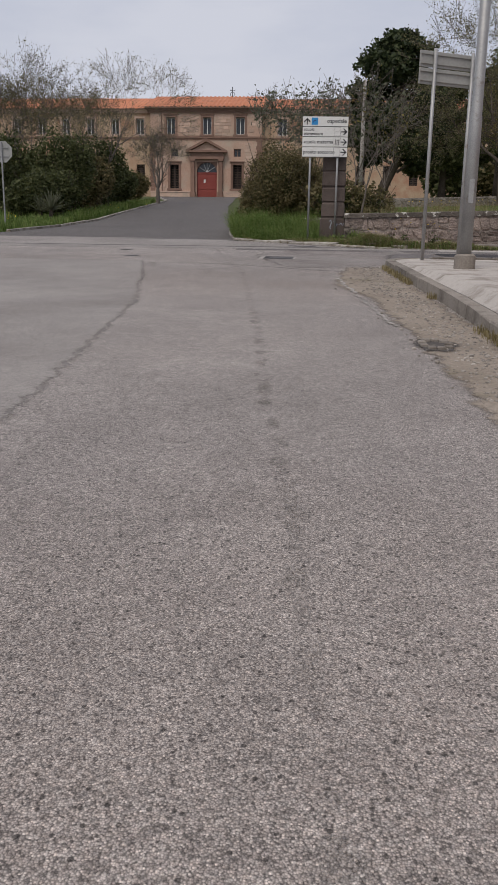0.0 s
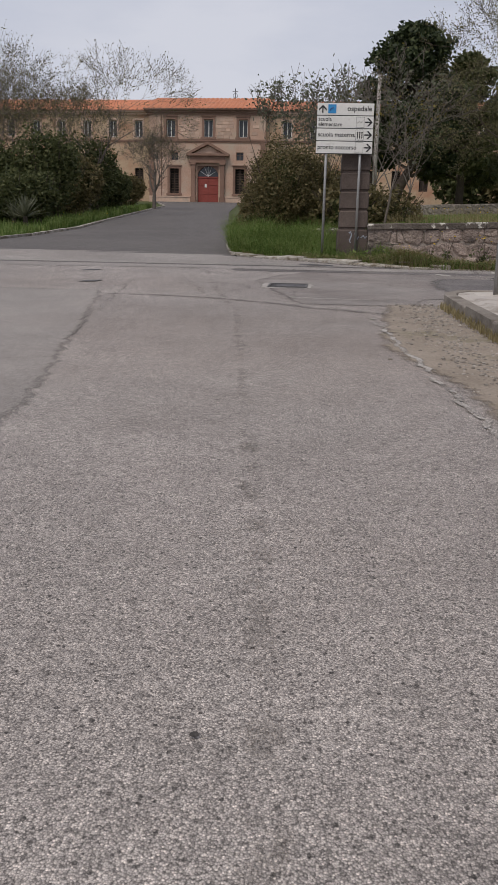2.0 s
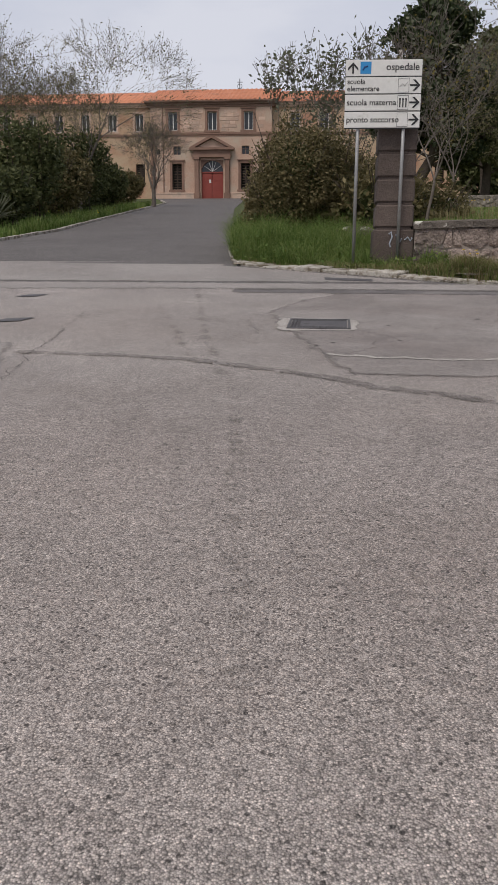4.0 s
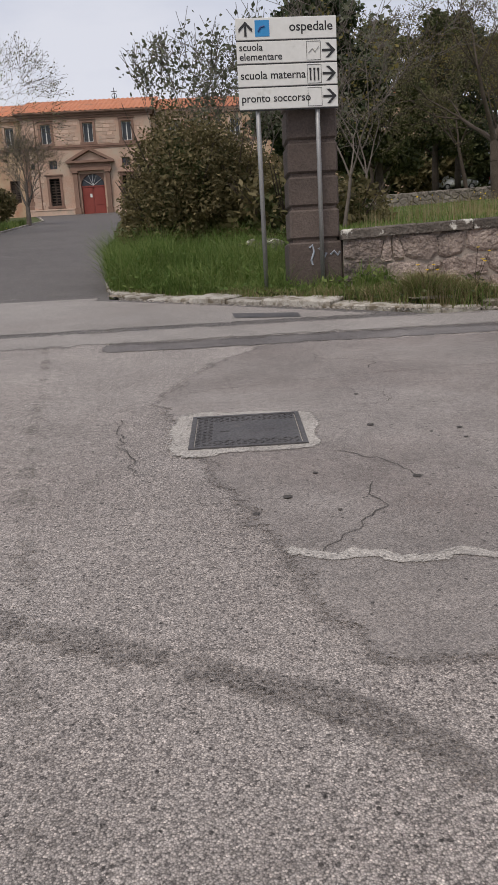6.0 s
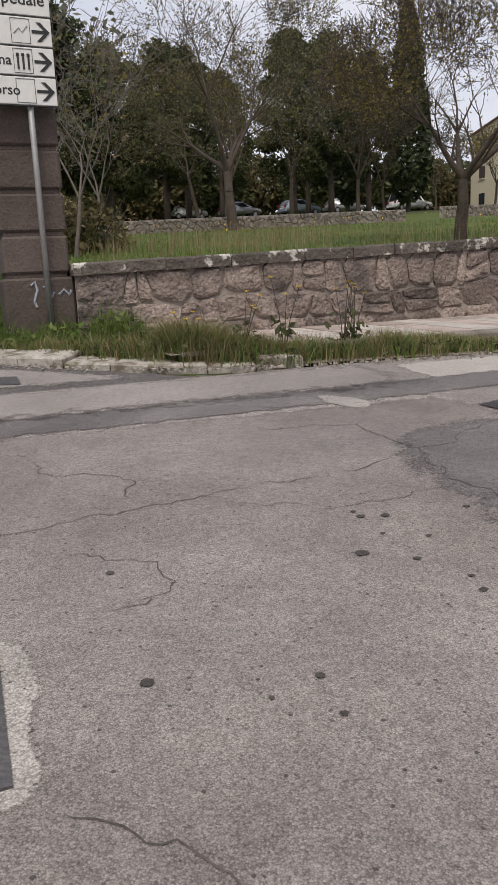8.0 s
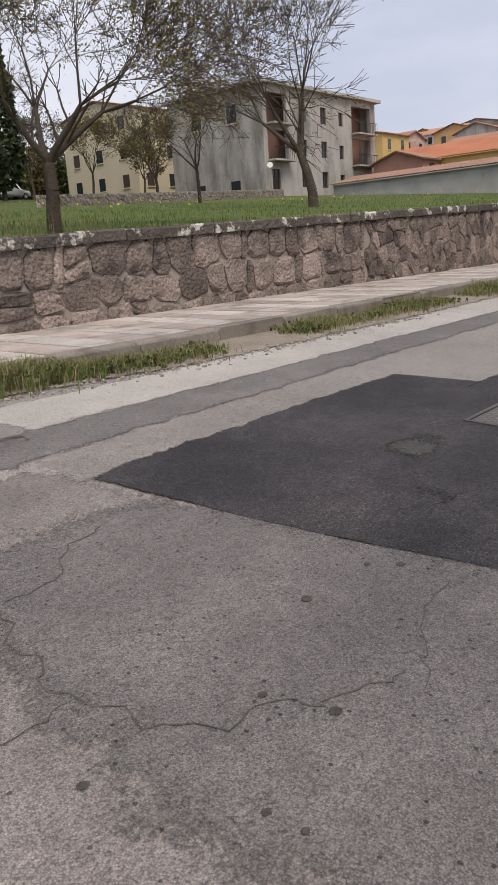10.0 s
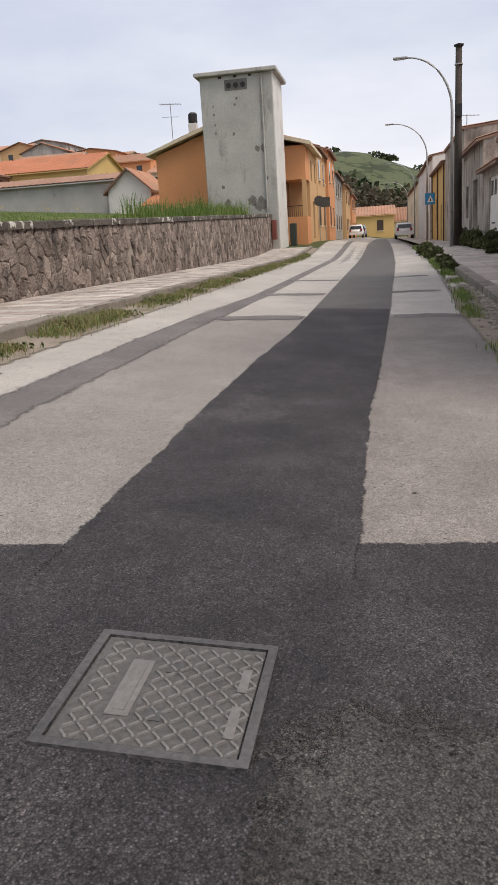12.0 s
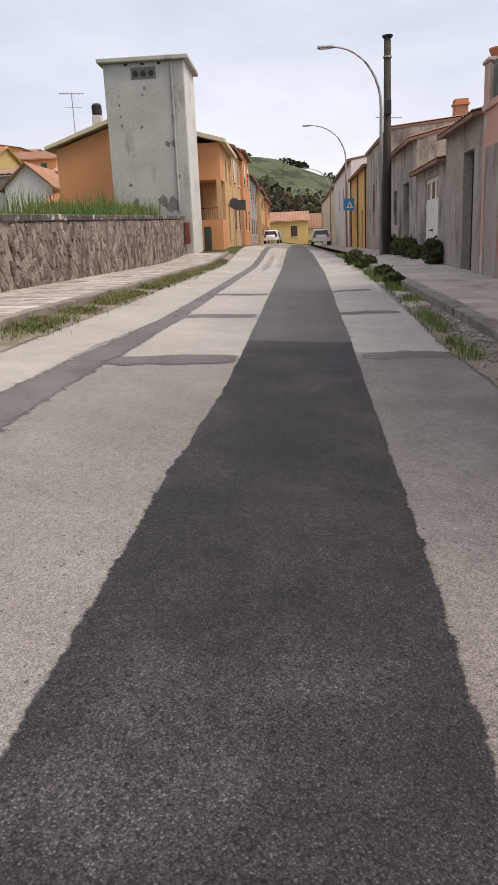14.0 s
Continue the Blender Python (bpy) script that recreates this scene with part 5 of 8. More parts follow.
back = empty("direction_sign", (1.70, 14.35, zg(1.7, 14.35) + 0.13), "two grey sign boards seen from behind on two posts", "sign", turn=24)
for k in range(2):
    z1 = 3.53 - k * 0.275
    b = part("board", boxes(((0.0, 0.0, z1 - 0.262), (1.3, 0.02, z1)), bevel=0.006), SIGN_BACK, back)
    for dz in (0.05, 0.2):
        part("stiffener", boxes(((0.02, -0.02, z1 - dz - 0.012), (1.28, 0.0, z1 - dz + 0.012))), SIGN_BACK, b)
for lx in (0.27, 1.03):
    part("post", tube(bmesh.new(), [(lx, -0.055, -0.05), (lx, -0.055, 3.56)], 0.032, 10), METAL_GREY, back, shade=True)

stop = empty("stop_sign", (-11.6, 28.6, zground(-11.6, 28.6)), "grey back of an octagonal stop sign on a post", "sign", turn=8)
part("plate", prism(bmesh.new(), [(0.40 * math.cos(a), 2.75 + 0.40 * math.sin(a)) for a in np.linspace(math.pi / 8, 2 * math.pi + math.pi / 8, 9)[:-1]], "y", 0.0, 0.02), SIGN_BACK, stop)
part("post", tube(bmesh.new(), [(0, -0.04, -0.1), (0, -0.04, 3.1)], 0.03, 8), METAL_GREY, stop)
for dz in (2.6, 2.9):
    part("bracket", boxes(((-0.25, -0.03, dz - 0.02), (0.25, 0.0, dz + 0.02))), METAL_GREY, stop)

post0 = empty("lamp_post", (2.30, 12.1, zg(2.3, 12.1) + 0.13), "grey metal lamp post with peeling paint on a concrete foot", "lamp post")
part("foot", tube(bmesh.new(), [(0, 0, -0.1), (0, 0, 0.24), (0, 0, 0.27)], [0.165, 0.16, 0.13], 14), KERB, post0, "concrete foot", shade=False)
part("pole", tube(bmesh.new(), [(0, 0, 0.26), (0, 0, 2.2), (0, 0, 2.25), (0, 0, 8.0)], [0.092, 0.09, 0.082, 0.06], 14), METAL_GREY, post0, shade=True)
part("hatch", boxes(((-0.04, -0.1, 1.0), (0.04, -0.07, 1.35)), bevel=0.006), METAL_GREY, post0)

# manhole covers
PLATE = surface("cast_iron_plate", (0.074, 0.072, 0.074), (0.128, 0.121, 0.122), 0.6, 50, 3, metal=0.3, bump=0.5, cells=55.0, stain=(0.16, 0.145, 0.13), stain_scale=4.0, stain_from=0.6)


def manhole(cx, cy, half_x, half_y, turn, label, plate, stud_mat, studs, collar):
    th = empty("manhole_cover", (cx, cy, zg(cx, cy)), label, "manhole cover", turn=turn)
    th.matrix_basis = Matrix.Translation((cx, cy, zg(cx, cy))) @ Matrix.Rotation(math.atan(0.0765), 4, "X") @ Matrix.Rotation(radians(turn), 4, "Z")
    if collar:
        verts, fade, n = [(0, 0, 0.009)], [0.0], 48
        for out, worn in ((0.55, 0.0), (1.5, 1.0)):
            for k in range(n):
                a = 2 * math.pi * k / n
                c, q = math.cos(a), math.sin(a)
                f = 1 / (abs(c) ** 7 + abs(q) ** 7) ** (1 / 7)
                r = collar * out * (1 + 0.5 * noise.noise((c * 1.6, q * 1.6, 2.0)) + (0.5 if c < -0.3 else 0))
                verts.append((c * f * (half_x + r), q * f * (half_y + r), 0.009))
                fade.append(worn)
        faces = [(0, 1 + k, 1 + (k + 1) % n) for k in range(n)] + [(1 + k, 1 + n + k, 1 + n + (k + 1) % n, 1 + (k + 1) % n) for k in range(n)]
        set_fade(mesh_thing("collar", verts, faces, CEMENT, parent=th, label="pale rough cement collar"), fade)
    bm = boxes(((-half_x, -half_y, 0.004), (half_x, -half_y + 0.025, 0.017)), ((-half_x, half_y - 0.025, 0.004), (half_x, half_y, 0.017)), ((-half_x, -half_y + 0.025, 0.004), (-half_x + 0.025, half_y - 0.025, 0.017)), ((half_x - 0.025, -half_y + 0.025, 0.004), (half_x, half_y - 0.025, 0.017)))
    part("frame", bm, PLATE, th)
    part("plate", boxes(((-half_x + 0.031, -half_y + 0.031, 0.003), (half_x - 0.031, half_y - 0.031, 0.0125))), plate, th)
    verts, faces = [], []
    step = 0.030
    nx, ny = int((2 * half_x - 0.09) / step), int((2 * half_y - 0.09) / step)
    for i in range(nx + 1):
        for j in range(ny + 1):
            x, y = -half_x + 0.045 + i * step, -half_y + 0.045 + j * step
            if studs and abs(x) < 0.13 and 0.05 < y < 0.13 or not studs and i > 2 and abs(y) < half_y - 0.12:
                continue
            l, w = 0.0165, 0.0042
            c = 0.7071 if (i + j) % 2 else -0.7071
            n0 = len(verts)
            for z, g in ((0.0125, 1.0), (0.0175, 0.7)):
                for u, v in ((-l, -w), (l, -w), (l, w), (-l, w)):
                    verts.append((x + (u * 0.7071 - v * c) * g, y + (u * c + v * 0.7071) * g, z))
            quads = ((4, 5, 6, 7), (0, 1, 5, 4), (1, 2, 6, 5), (2, 3, 7, 6), (3, 0, 4, 7))
            faces += [tuple(n0 + q for q in f) for f in quads]
    tagged(mesh_thing("tread", verts, faces, stud_mat, parent=th), kind="stuff")
    if studs:
        part("maker_plate", boxes(((-0.12, 0.06, 0.0126), (0.12, 0.12, 0.0150)), ((-0.10, 0.075, 0.0150), (0.10, 0.105, 0.0165)), ((-0.16, -0.20, 0.0126), (-0.04, -0.175, 0.0172)), ((0.02, -0.20, 0.0126), (0.12, -0.175, 0.0172)), bevel=0.001), stud_mat, th, "raised blank maker's plate")
    for dx in (-0.4, 0.4):
        part("lifting_slot", boxes(((dx * half_x - 0.025, -0.02, 0.0126), (dx * half_x + 0.025, 0.02, 0.0150))), PLATE, th)
    return th


manhole(-0.745, 16.32, 0.305, 0.305, -1.0, "square dark cast iron manhole cover in a cement collar", PLATE, PLATE, False, 0.07)
STUD = surface("dusty_iron_tread", (0.15, 0.14, 0.135), (0.22, 0.21, 0.20), 0.7, 60, 6, metal=0.2)
manhole(4.98, 17.37, 0.25, 0.25, 0.0, "square treaded iron manhole cover dusty in fresh asphalt", surface("dusty_iron_plate", (0.085, 0.080, 0.076), (0.13, 0.123, 0.117), 0.7, 60, 6, metal=0.2, cells=60.0, bump=0.5), STUD, True, 0.0)
broken = empty("broken_cover", (1.03, 6.4, zg(1.03, 6.4)), "broken round drain cover sunk in the shoulder", "drain cover", local=False)
blob("hole", (1.03, 6.4), 0.17, 0.30, CRACK, 0.012, broken, n=14, seed=6)
for k in range(9):
    a = k * 0.7
    x, y = 1.03 + 0.11 * math.cos(a), 6.4 + 0.2 * math.sin(a)
    part("shard", boxes(((x - 0.03, y - 0.05, zg(x, y)), (x + 0.035, y + 0.04, zg(x, y) + 0.03)), bevel=0.008), KERB, broken)
for cx, cy in ((-4.5, 18.5), (-3.9, 16.4)):
    g = empty("drain_plate", (cx, cy, zg(cx, cy)), "dark rectangular iron plate in the crossing", "drain plate", local=False)
    blob("plate", (cx, cy), 0.24, 0.13, PLATE, 0.008, g, n=4, rough=0.0, turn=0.78, soft=False)
g = empty("drain_plate", (-0.35, 20.95, zg(-0.35, 20.95)), "dark rectangular iron plate near the verge", "drain plate", local=False)
strip("plate", [(-0.71, 21.2, -0.69, 20.8), (0.03, 20.95, 0.03, 20.6)], PLATE, 0.010, parent=g, across=1, kind="")

# cracks, seams, spots
marks = empty("road_marks", (0, 16, zg(0, 16)), "cracks, seams, patches and oil spots in the worn asphalt", "road wear", kind="stuff", local=False)
for i, (pts, w) in enumerate((
        ([(-1.51, 16.72), (-1.35, 16.17), (-1.22, 15.69)], 0.02), ([(-0.55, 14.72), (-0.47, 14.87), (-0.34, 15.03), (-0.22, 15.22), (-0.24, 15.42)], 0.014), ([(-0.36, 15.89), (-0.20, 15.74), (-0.10, 15.61), (0.0, 15.45)], 0.014),
        ([(1.2, 18.6), (1.53, 18.51), (1.76, 18.39), (1.77, 18.06), (1.81, 17.81), (1.69, 17.54), (1.68, 17.32), (1.74, 17.20), (1.76, 16.99), (1.94, 16.88), (2.07, 16.75), (2.33, 16.67)], 0.018),
        ([(2.44, 18.10), (2.25, 17.98), (2.06, 17.86), (1.83, 17.83)], 0.016), ([(0.93, 17.23), (1.11, 17.21), (1.34, 17.23), (1.71, 17.26)], 0.011), ([(0.5, 17.55), (0.7, 17.35), (0.93, 17.23)], 0.010),
        ([(-0.2, 18.6), (-0.05, 18.2), (0.3, 17.95), (0.22, 17.7)], 0.016), ([(-1.1, 17.3), (-0.3, 17.5), (0.6, 17.6), (1.6, 17.75)], 0.014), ([(-0.1, 17.2), (0.1, 17.0), (0.15, 16.75), (-0.1, 16.7)], 0.014),
        ([(2.3, 16.6), (2.6, 16.75), (2.85, 16.8)], 0.012), ([(0.85, 19.6), (1.5, 19.0), (2.2, 18.85)], 0.014), ([(-3.34, 17.11), (-2.95, 14.0), (-2.55, 11.0)], 0.022))):
    tagged(ribbon("crack", pts, w * 0.32, CRACK, 0.0085, marks, seed=i + 2, wobble=0.034, soft=0.6, gaps=0.7), kind="stuff")
for i, (pts, w) in enumerate((([(-3.2, 14.7), (-2.40, 14.63), (-1.74, 14.51), (-1.12, 14.22), (-0.59, 13.92), (-0.37, 13.72), (0.0, 13.54), (0.5, 13.3)], 0.12), ([(-2.63, 17.64), (-2.3, 16.6), (-2.08, 15.79), (-1.73, 14.59)], 0.10),
                              ([(-1.9, 16.2), (-1.21, 13.17), (-0.75, 9.2), (-0.51, 7.15), (-0.27, 4.56), (-0.08, 3.10), (0.01, 2.13), (0.08, 1.2), (0.12, -1)], 0.13), ([(-3.02, 22.15), (-2.2, 18.0), (-1.9, 16.2)], 0.09), ([(-6.5, 19.0), (-4.2, 20.0), (-2.0, 20.4), (0.4, 20.0)], 0.13))):
    tagged(ribbon("seam", pts, w * (1.5 if i == 0 else 1.1), RUBBER if i == 0 else TYRE, 0.003 if i else 0.0068, marks, seed=i + 40, wobble=0.008, gaps=0.4, core=0.5 if i == 0 else 0.68), kind="stuff")
for i, (pts, w) in enumerate((([(-0.68, 14.76), (-0.50, 14.72), (-0.31, 14.68), (0.27, 14.60), (0.9, 14.75)], 0.06), ([(0.33, 12.93), (0.60, 9.52), (0.80, 7.35)], 0.06))):
    tagged(ribbon("scrape", pts, w * 1.2, CEMENT, 0.0085, marks, seed=i + 60, wobble=0.03, gaps=0.4 if i == 0 else 1.0, core=0.0 if i == 0 else 0.35), kind="stuff")
for i, (x, y) in enumerate(((1.18, 16.81), (0.86, 16.77), (1.29, 16.43), (1.08, 16.36), (1.04, 17.15), (1.14, 17.06), (1.03, 16.90), (1.51, 17.01), (2.00, 16.91), (2.06, 16.73), (1.57, 16.51), (1.62, 16.35), (1.11, 16.46), (2.47, 17.11), (1.71, 16.57), (1.02, 16.65),
                            (1.70, 16.66), (-0.08, 16.28), (0.20, 16.09), (0.36, 16.13), (0.34, 15.96), (-0.04, 15.45), (-0.43, 15.13), (-0.76, 15.14), (-0.47, 15.57), (1.04, 17.09), (-0.03, 16.98), (2.87, 17.00), (2.80, 17.09), (-0.62, 15.3), (6.63, 16.70), (-0.9, 9.0), (-0.55, 5.9))):
    r = (0.011, 0.018, 0.009, 0.014)[i % 4] * (1.5 if i in (1, 26) else 1)
    tagged(blob("spot", (x, y), r * 1.15, r, SPOT, 0.0095, marks, n=18, rough=0.12, seed=i), kind="stuff")
strip("asphalt_patch", [(1.80, 18.97, 1.85, 18.80), (1.95, 19.2, 2.05, 18.78), (2.2, 19.15, 2.3, 18.9)], CEMENT, 0.0075, "pale scraped patch", "asphalt patch", ragged=0.03, across=3, feather=0.2)

# kerbs


def kerb_run(pts, mat, name, label, width=0.16, height=0.13, length=0.9, base=None, seed=2, drop=0.0):
    """A row of kerb stones along a line in plan, each a part."""
    th = empty(name, (*pts[0], zg(*pts[0])), label, "kerb", kind="structure", local=False)
    rnd = random.Random(seed)
    hz = base or zg
    for a, b in zip(pts, pts[1:]):
        d = math.hypot(b[0] - a[0], b[1] - a[1])
        n = max(1, round(d / length))
        for k in range(n):
            f0, f1 = k / n, (k + 1) / n - 0.012 / d
            p, q = [(a[0] + (b[0] - a[0]) * f, a[1] + (b[1] - a[1]) * f) for f in (f0, f1)]
            nx, ny = (b[1] - a[1]) / d * width, -(b[0] - a[0]) / d * width
            j = [rnd.uniform(-0.012, 0.012) for _ in range(4)]
            h = height - drop * rnd.random()
            low = [(p[0], p[1]), (q[0], q[1]), (q[0] + nx, q[1] + ny), (p[0] + nx, p[1] + ny)]
            verts = [(x + j[i] * 0.5, y + j[i], hz(x, y) - 0.12) for i, (x, y) in enumerate(low)]
            e = 0.018
            cx, cy = sum(v[0] for v in low) / 4, sum(v[1] for v in low) / 4
            verts += [(x + j[i] * 0.5, y + j[i], hz(x, y) + h - e + j[i] * 0.6) for i, (x, y) in enumerate(low)]
            verts += [(x + (cx - x) / max(0.05, math.hypot(cx - x, cy - y)) * e * 1.5, y + (cy - y) / max(0.05, math.hypot(cx - x, cy - y)) * e * 1.5, hz(x, y) + h + j[i] * 0.6) for i, (x, y) in enumerate(low)]
            faces = [(8, 9, 10, 11)] + [(4 * r + i, 4 * r + (i + 1) % 4, 4 * r + 4 + (i + 1) % 4, 4 * r + 4 + i) for r in range(2) for i in range(4)]
            ob = mesh_thing("kerb_stone", verts, faces, mat, parent=th)
            if ob.data.polygons[0].normal.z < 0:
                ob.data.flip_normals()
    return th


kerb_run([(1.64, 2.0), (1.62, 6.0), (1.55, 9.0), (1.41, 12.0), (1.29, 14.2), (1.38, 14.68), (1.66, 14.95), (2.2, 15.06)], KERB, "kerb_corner", "worn dark kerb stones round the pavement's corner", height=0.14, seed=3)
kerb_run([(2.2, 15.06), (8.0, 15.08), (20, 15.05), (40, 15.05)], KERB, "kerb_south", "cracked old kerb stones along the south pavement", width=0.24, height=0.16, length=1.1, base=lambda x, y: pave_height(x, 14.9) - 0.155 if x > 5 else zg(x, y), seed=5)
kerb_run([(-3.3, 30.5), (-2.95, 26.8), (-2.62, 24.6), (-2.2, 23.55), (-1.2, 22.55), (0.1, 21.55), (1.2, 20.78), (2.4, 20.40)], KERB_WHITE, "kerb_verge", "whitish worn kerb stones round the grassy verge", width=-0.40, height=0.095, length=0.5, seed=7, drop=0.085)
kerb_run([(2.4, 20.72), (5, 20.62), (14, 20.6), (46, 20.6)], KERB, "kerb_north", "low kerb stones along the paved strip", width=-0.14, height=0.13, length=1.0, seed=9)
kerb_run([(-10.7, 26.4), (-10.05, 30), (-10.0, 35), (-11.1, 44), (-13.0, 61), (-14.6, 76), (-18.0, 90)], KERB_WHITE, "kerb_driveway", "pale kerb stones along the driveway", width=0.15, height=0.08, length=1.5, seed=11)

# broken pale kerb pieces in the gutter
rnd = random.Random(21)
for x, y, l, w in ((19.3, 15.35, 0.8, 0.3), (21.5, 15.28, 0.7, 0.28), (24.0, 15.2, 0.9, 0.3), (26.6, 15.15, 0.8, 0.26), (30.2, 15.1, 0.8, 0.26) ):
    z = zg(x, y)
    bm = boxes(((x - l / 2, y - w / 2, z - 0.05), (x + l / 2, y + w / 2, z + 0.07)), bevel=0.03)
    bmesh.ops.rotate(bm, verts=bm.verts, cent=(x, y, z), matrix=Matrix.Rotation(rnd.uniform(-0.12, 0.12), 3, "X") @ Matrix.Rotation(rnd.uniform(-0.2, 0.2), 3, "Z"))
    tagged(part("loose_kerb_stone", bm, PAVER), "pale loose kerb slab lying in the gutter", "kerb stone", group="loose kerb slabs")

# loose gravel and broken bits


def gravel(name, spots, size, mat, seed, label):
    """Small angular stones lying at spots (x, y, z)."""
    rr = random.Random(seed)
    verts, faces = [], []
    for x, y, z in spots:
        r = size * rr.uniform(0.4, 1.0) ** 1.5
        a0 = rr.uniform(0, 6.28)
        n0 = len(verts)
        for zz, g in ((-0.2, 1.0), (0.45, 0.85)):
            for k in range(5):
                a = a0 + 1.2566 * k + rr.uniform(-0.3, 0.3)
                verts.append((x + r * g * math.cos(a), y + r * g * 0.8 * math.sin(a), z + r * zz * rr.uniform(0.7, 1.2)))
        verts.append((x, y, z + r * 0.62))
        faces += [(n0 + k, n0 + (k + 1) % 5, n0 + 5 + (k + 1) % 5, n0 + 5 + k) for k in range(5)] + [(n0 + 5 + k, n0 + 5 + (k + 1) % 5, n0 + 10) for k in range(5)]
    return tagged(mesh_thing(name, verts, faces, mat), label, "gravel", kind="stuff")


GRIT = surface("mixed_grey_grit", (0.17, 0.15, 0.13), (0.38, 0.345, 0.305), 0.92, 40, 3, per=0.4)
rnd = random.Random(83)
spots = []
for k in range(1500):
    x = rnd.uniform(8.5, 34)
    y = np.interp(x, [8.5, 15, 20, 24, 34], [15.35, 15.35, 15.2, 15.08, 15.08]) + rnd.gauss(0, 0.13)
    spots.append((x, y, zg(x, y) + 0.012))
gravel("gutter_gravel", spots, 0.045, GRIT, 1, "grey rubble and grit lying in the broken gutter")
spots = []
for k in range(1600):
    y = rnd.uniform(4.5, 14.3)
    x = np.interp(y, [4.5, 9.6, 11, 14.2], [1.32, 1.15, 0.95, 0.95]) + rnd.gauss(0, 0.17)
    spots.append((min(x, 1.45), y, zg(x, y) + 0.006))
gravel("shoulder_gravel", spots, 0.022, GRIT, 2, "fine grey grit on the broken shoulder")
spots = []
for k in range(900):
    x = rnd.uniform(-2.3, 9)
    y = np.interp(x, [-2.3, -1.2, 0.1, 1.2, 2.4, 5, 9], [23.5, 22.45, 21.45, 20.66, 20.35, 20.02, 19.98]) + rnd.gauss(0, 0.07)
    spots.append((x, y, zg(x, y) + 0.006))
gravel("verge_gravel", spots, 0.024, GRIT, 3, "pale grit washed along the edge of the verge")

# ---- street furniture along the street ----


def arc_lamp(x, y, z, h, reach, label):
    th = empty("street_lamp", (x, y, z), label, "street lamp", group="street lamps")
    pts = [(0, 0, -0.1), (0, 0, h * 0.72)]
    for k in range(1, 11):
        a = radians(9 * k)
        pts.append((0, reach * (1 - math.cos(a)), h * 0.72 + h * 0.28 * math.sin(a)))
    part("pole", tube(bmesh.new(), pts, [0.07, 0.055] + [0.05 - 0.0022 * k for k in range(10)], 10), METAL_GREY, th, shade=True)
    bm = boxes(((-0.11, reach - 0.05, h - 0.03), (0.11, reach + 0.5, h + 0.05)), bevel=0.025)
    head = part("head", bm, METAL_GREY, th)
    part("lens", boxes(((-0.08, reach + 0.08, h - 0.045), (0.08, reach + 0.42, h - 0.028))), plain("lamp_lens", (0.5, 0.5, 0.47), 0.2), head)
    return th


arc_lamp(35.6, 14.1, -1.35, 7.15, 1.7, "tall grey street lamp with a curved arm")
arc_lamp(60.0, 13.7, -1.3, 7.9, 2.3, "tall grey street lamp with a curved arm")
arc_lamp(84.0, 13.6, -1.3, 7.3, 2.3, "tall grey street lamp with a curved arm")
arc_lamp(112.0, 13.4, -1.3, 7.3, 2.3, "tall grey street lamp with a curved arm")
pole = empty("utility_pole", (36.3, 13.8, -1.4), "dark tarred wooden utility pole beside the lamp", "utility pole")
part("shaft", tube(bmesh.new(), [(0, 0, -0.2), (0, 0, 7.55)], [0.17, 0.12], 12), surface("tarred_pole_wood", (0.035, 0.028, 0.024), (0.07, 0.057, 0.048), 0.85, 20, 2), pole, shade=True)
part("cap", tube(bmesh.new(), [(0, 0, 7.55), (0, 0, 7.62), (0, 0, 7.66)], [0.17, 0.2, 0.05], 12), BLACK_METAL, pole)
part("collar", tube(bmesh.new(), [(0, 0, 6.9), (0, 0, 6.95)], 0.16, 12), METAL_GREY, pole)
part("insulator_box", boxes(((-0.25, -0.12, 5.0), (-0.1, 0.12, 5.5)), bevel=0.02), BLACK_METAL, pole)
cross = empty("pedestrian_sign", (59.6, 13.5, -1.3), "blue square pedestrian crossing sign with a white triangle", "sign", turn=-90)
part("plate", boxes(((-0.36, 0, 2.45), (0.36, 0.03, 3.2)), bevel=0.01), BLUE, cross)
part("triangle", prism(bmesh.new(), [(-0.24, 2.6), (0.24, 2.6), (0.0, 3.05)], "y", -0.008, -0.002), SIGN_WHITE, cross)
part("mark", prism(bmesh.new(), [(-0.05, 2.66), (0.05, 2.66), (0.0, 2.92)], "y", -0.013, -0.010), INK, cross)
part("post", tube(bmesh.new(), [(0, 0.06, -0.1), (0, 0.06, 3.2)], 0.035, 8), METAL_GREY, cross)
for x, y, name in ((55.6, 20.9, "round"), (58.5, 20.7, "square")):
    th = empty("road_sign", (x, y, -0.75), "dark back of a road sign on a thin post", "sign", group="road signs")
    bm = bmesh.new()
    if name == "round":
        tube(bm, [(-0.01, 0, 2.5), (0.01, 0, 2.5)], 0.33, 16)
    else:
        box(bm, (-0.01, -0.33, 2.2), (0.01, 0.33, 2.85))
    part("plate", bm, surface("dark_sign_back", (0.06, 0.06, 0.06), (0.1, 0.1, 0.1), 0.6), th)
    part("post", tube(bmesh.new(), [(0.04, 0, -0.1), (0.04, 0, 2.7)], 0.03, 6), METAL_GREY, th)

# ---- houses along the south side ----
SY = 13.2


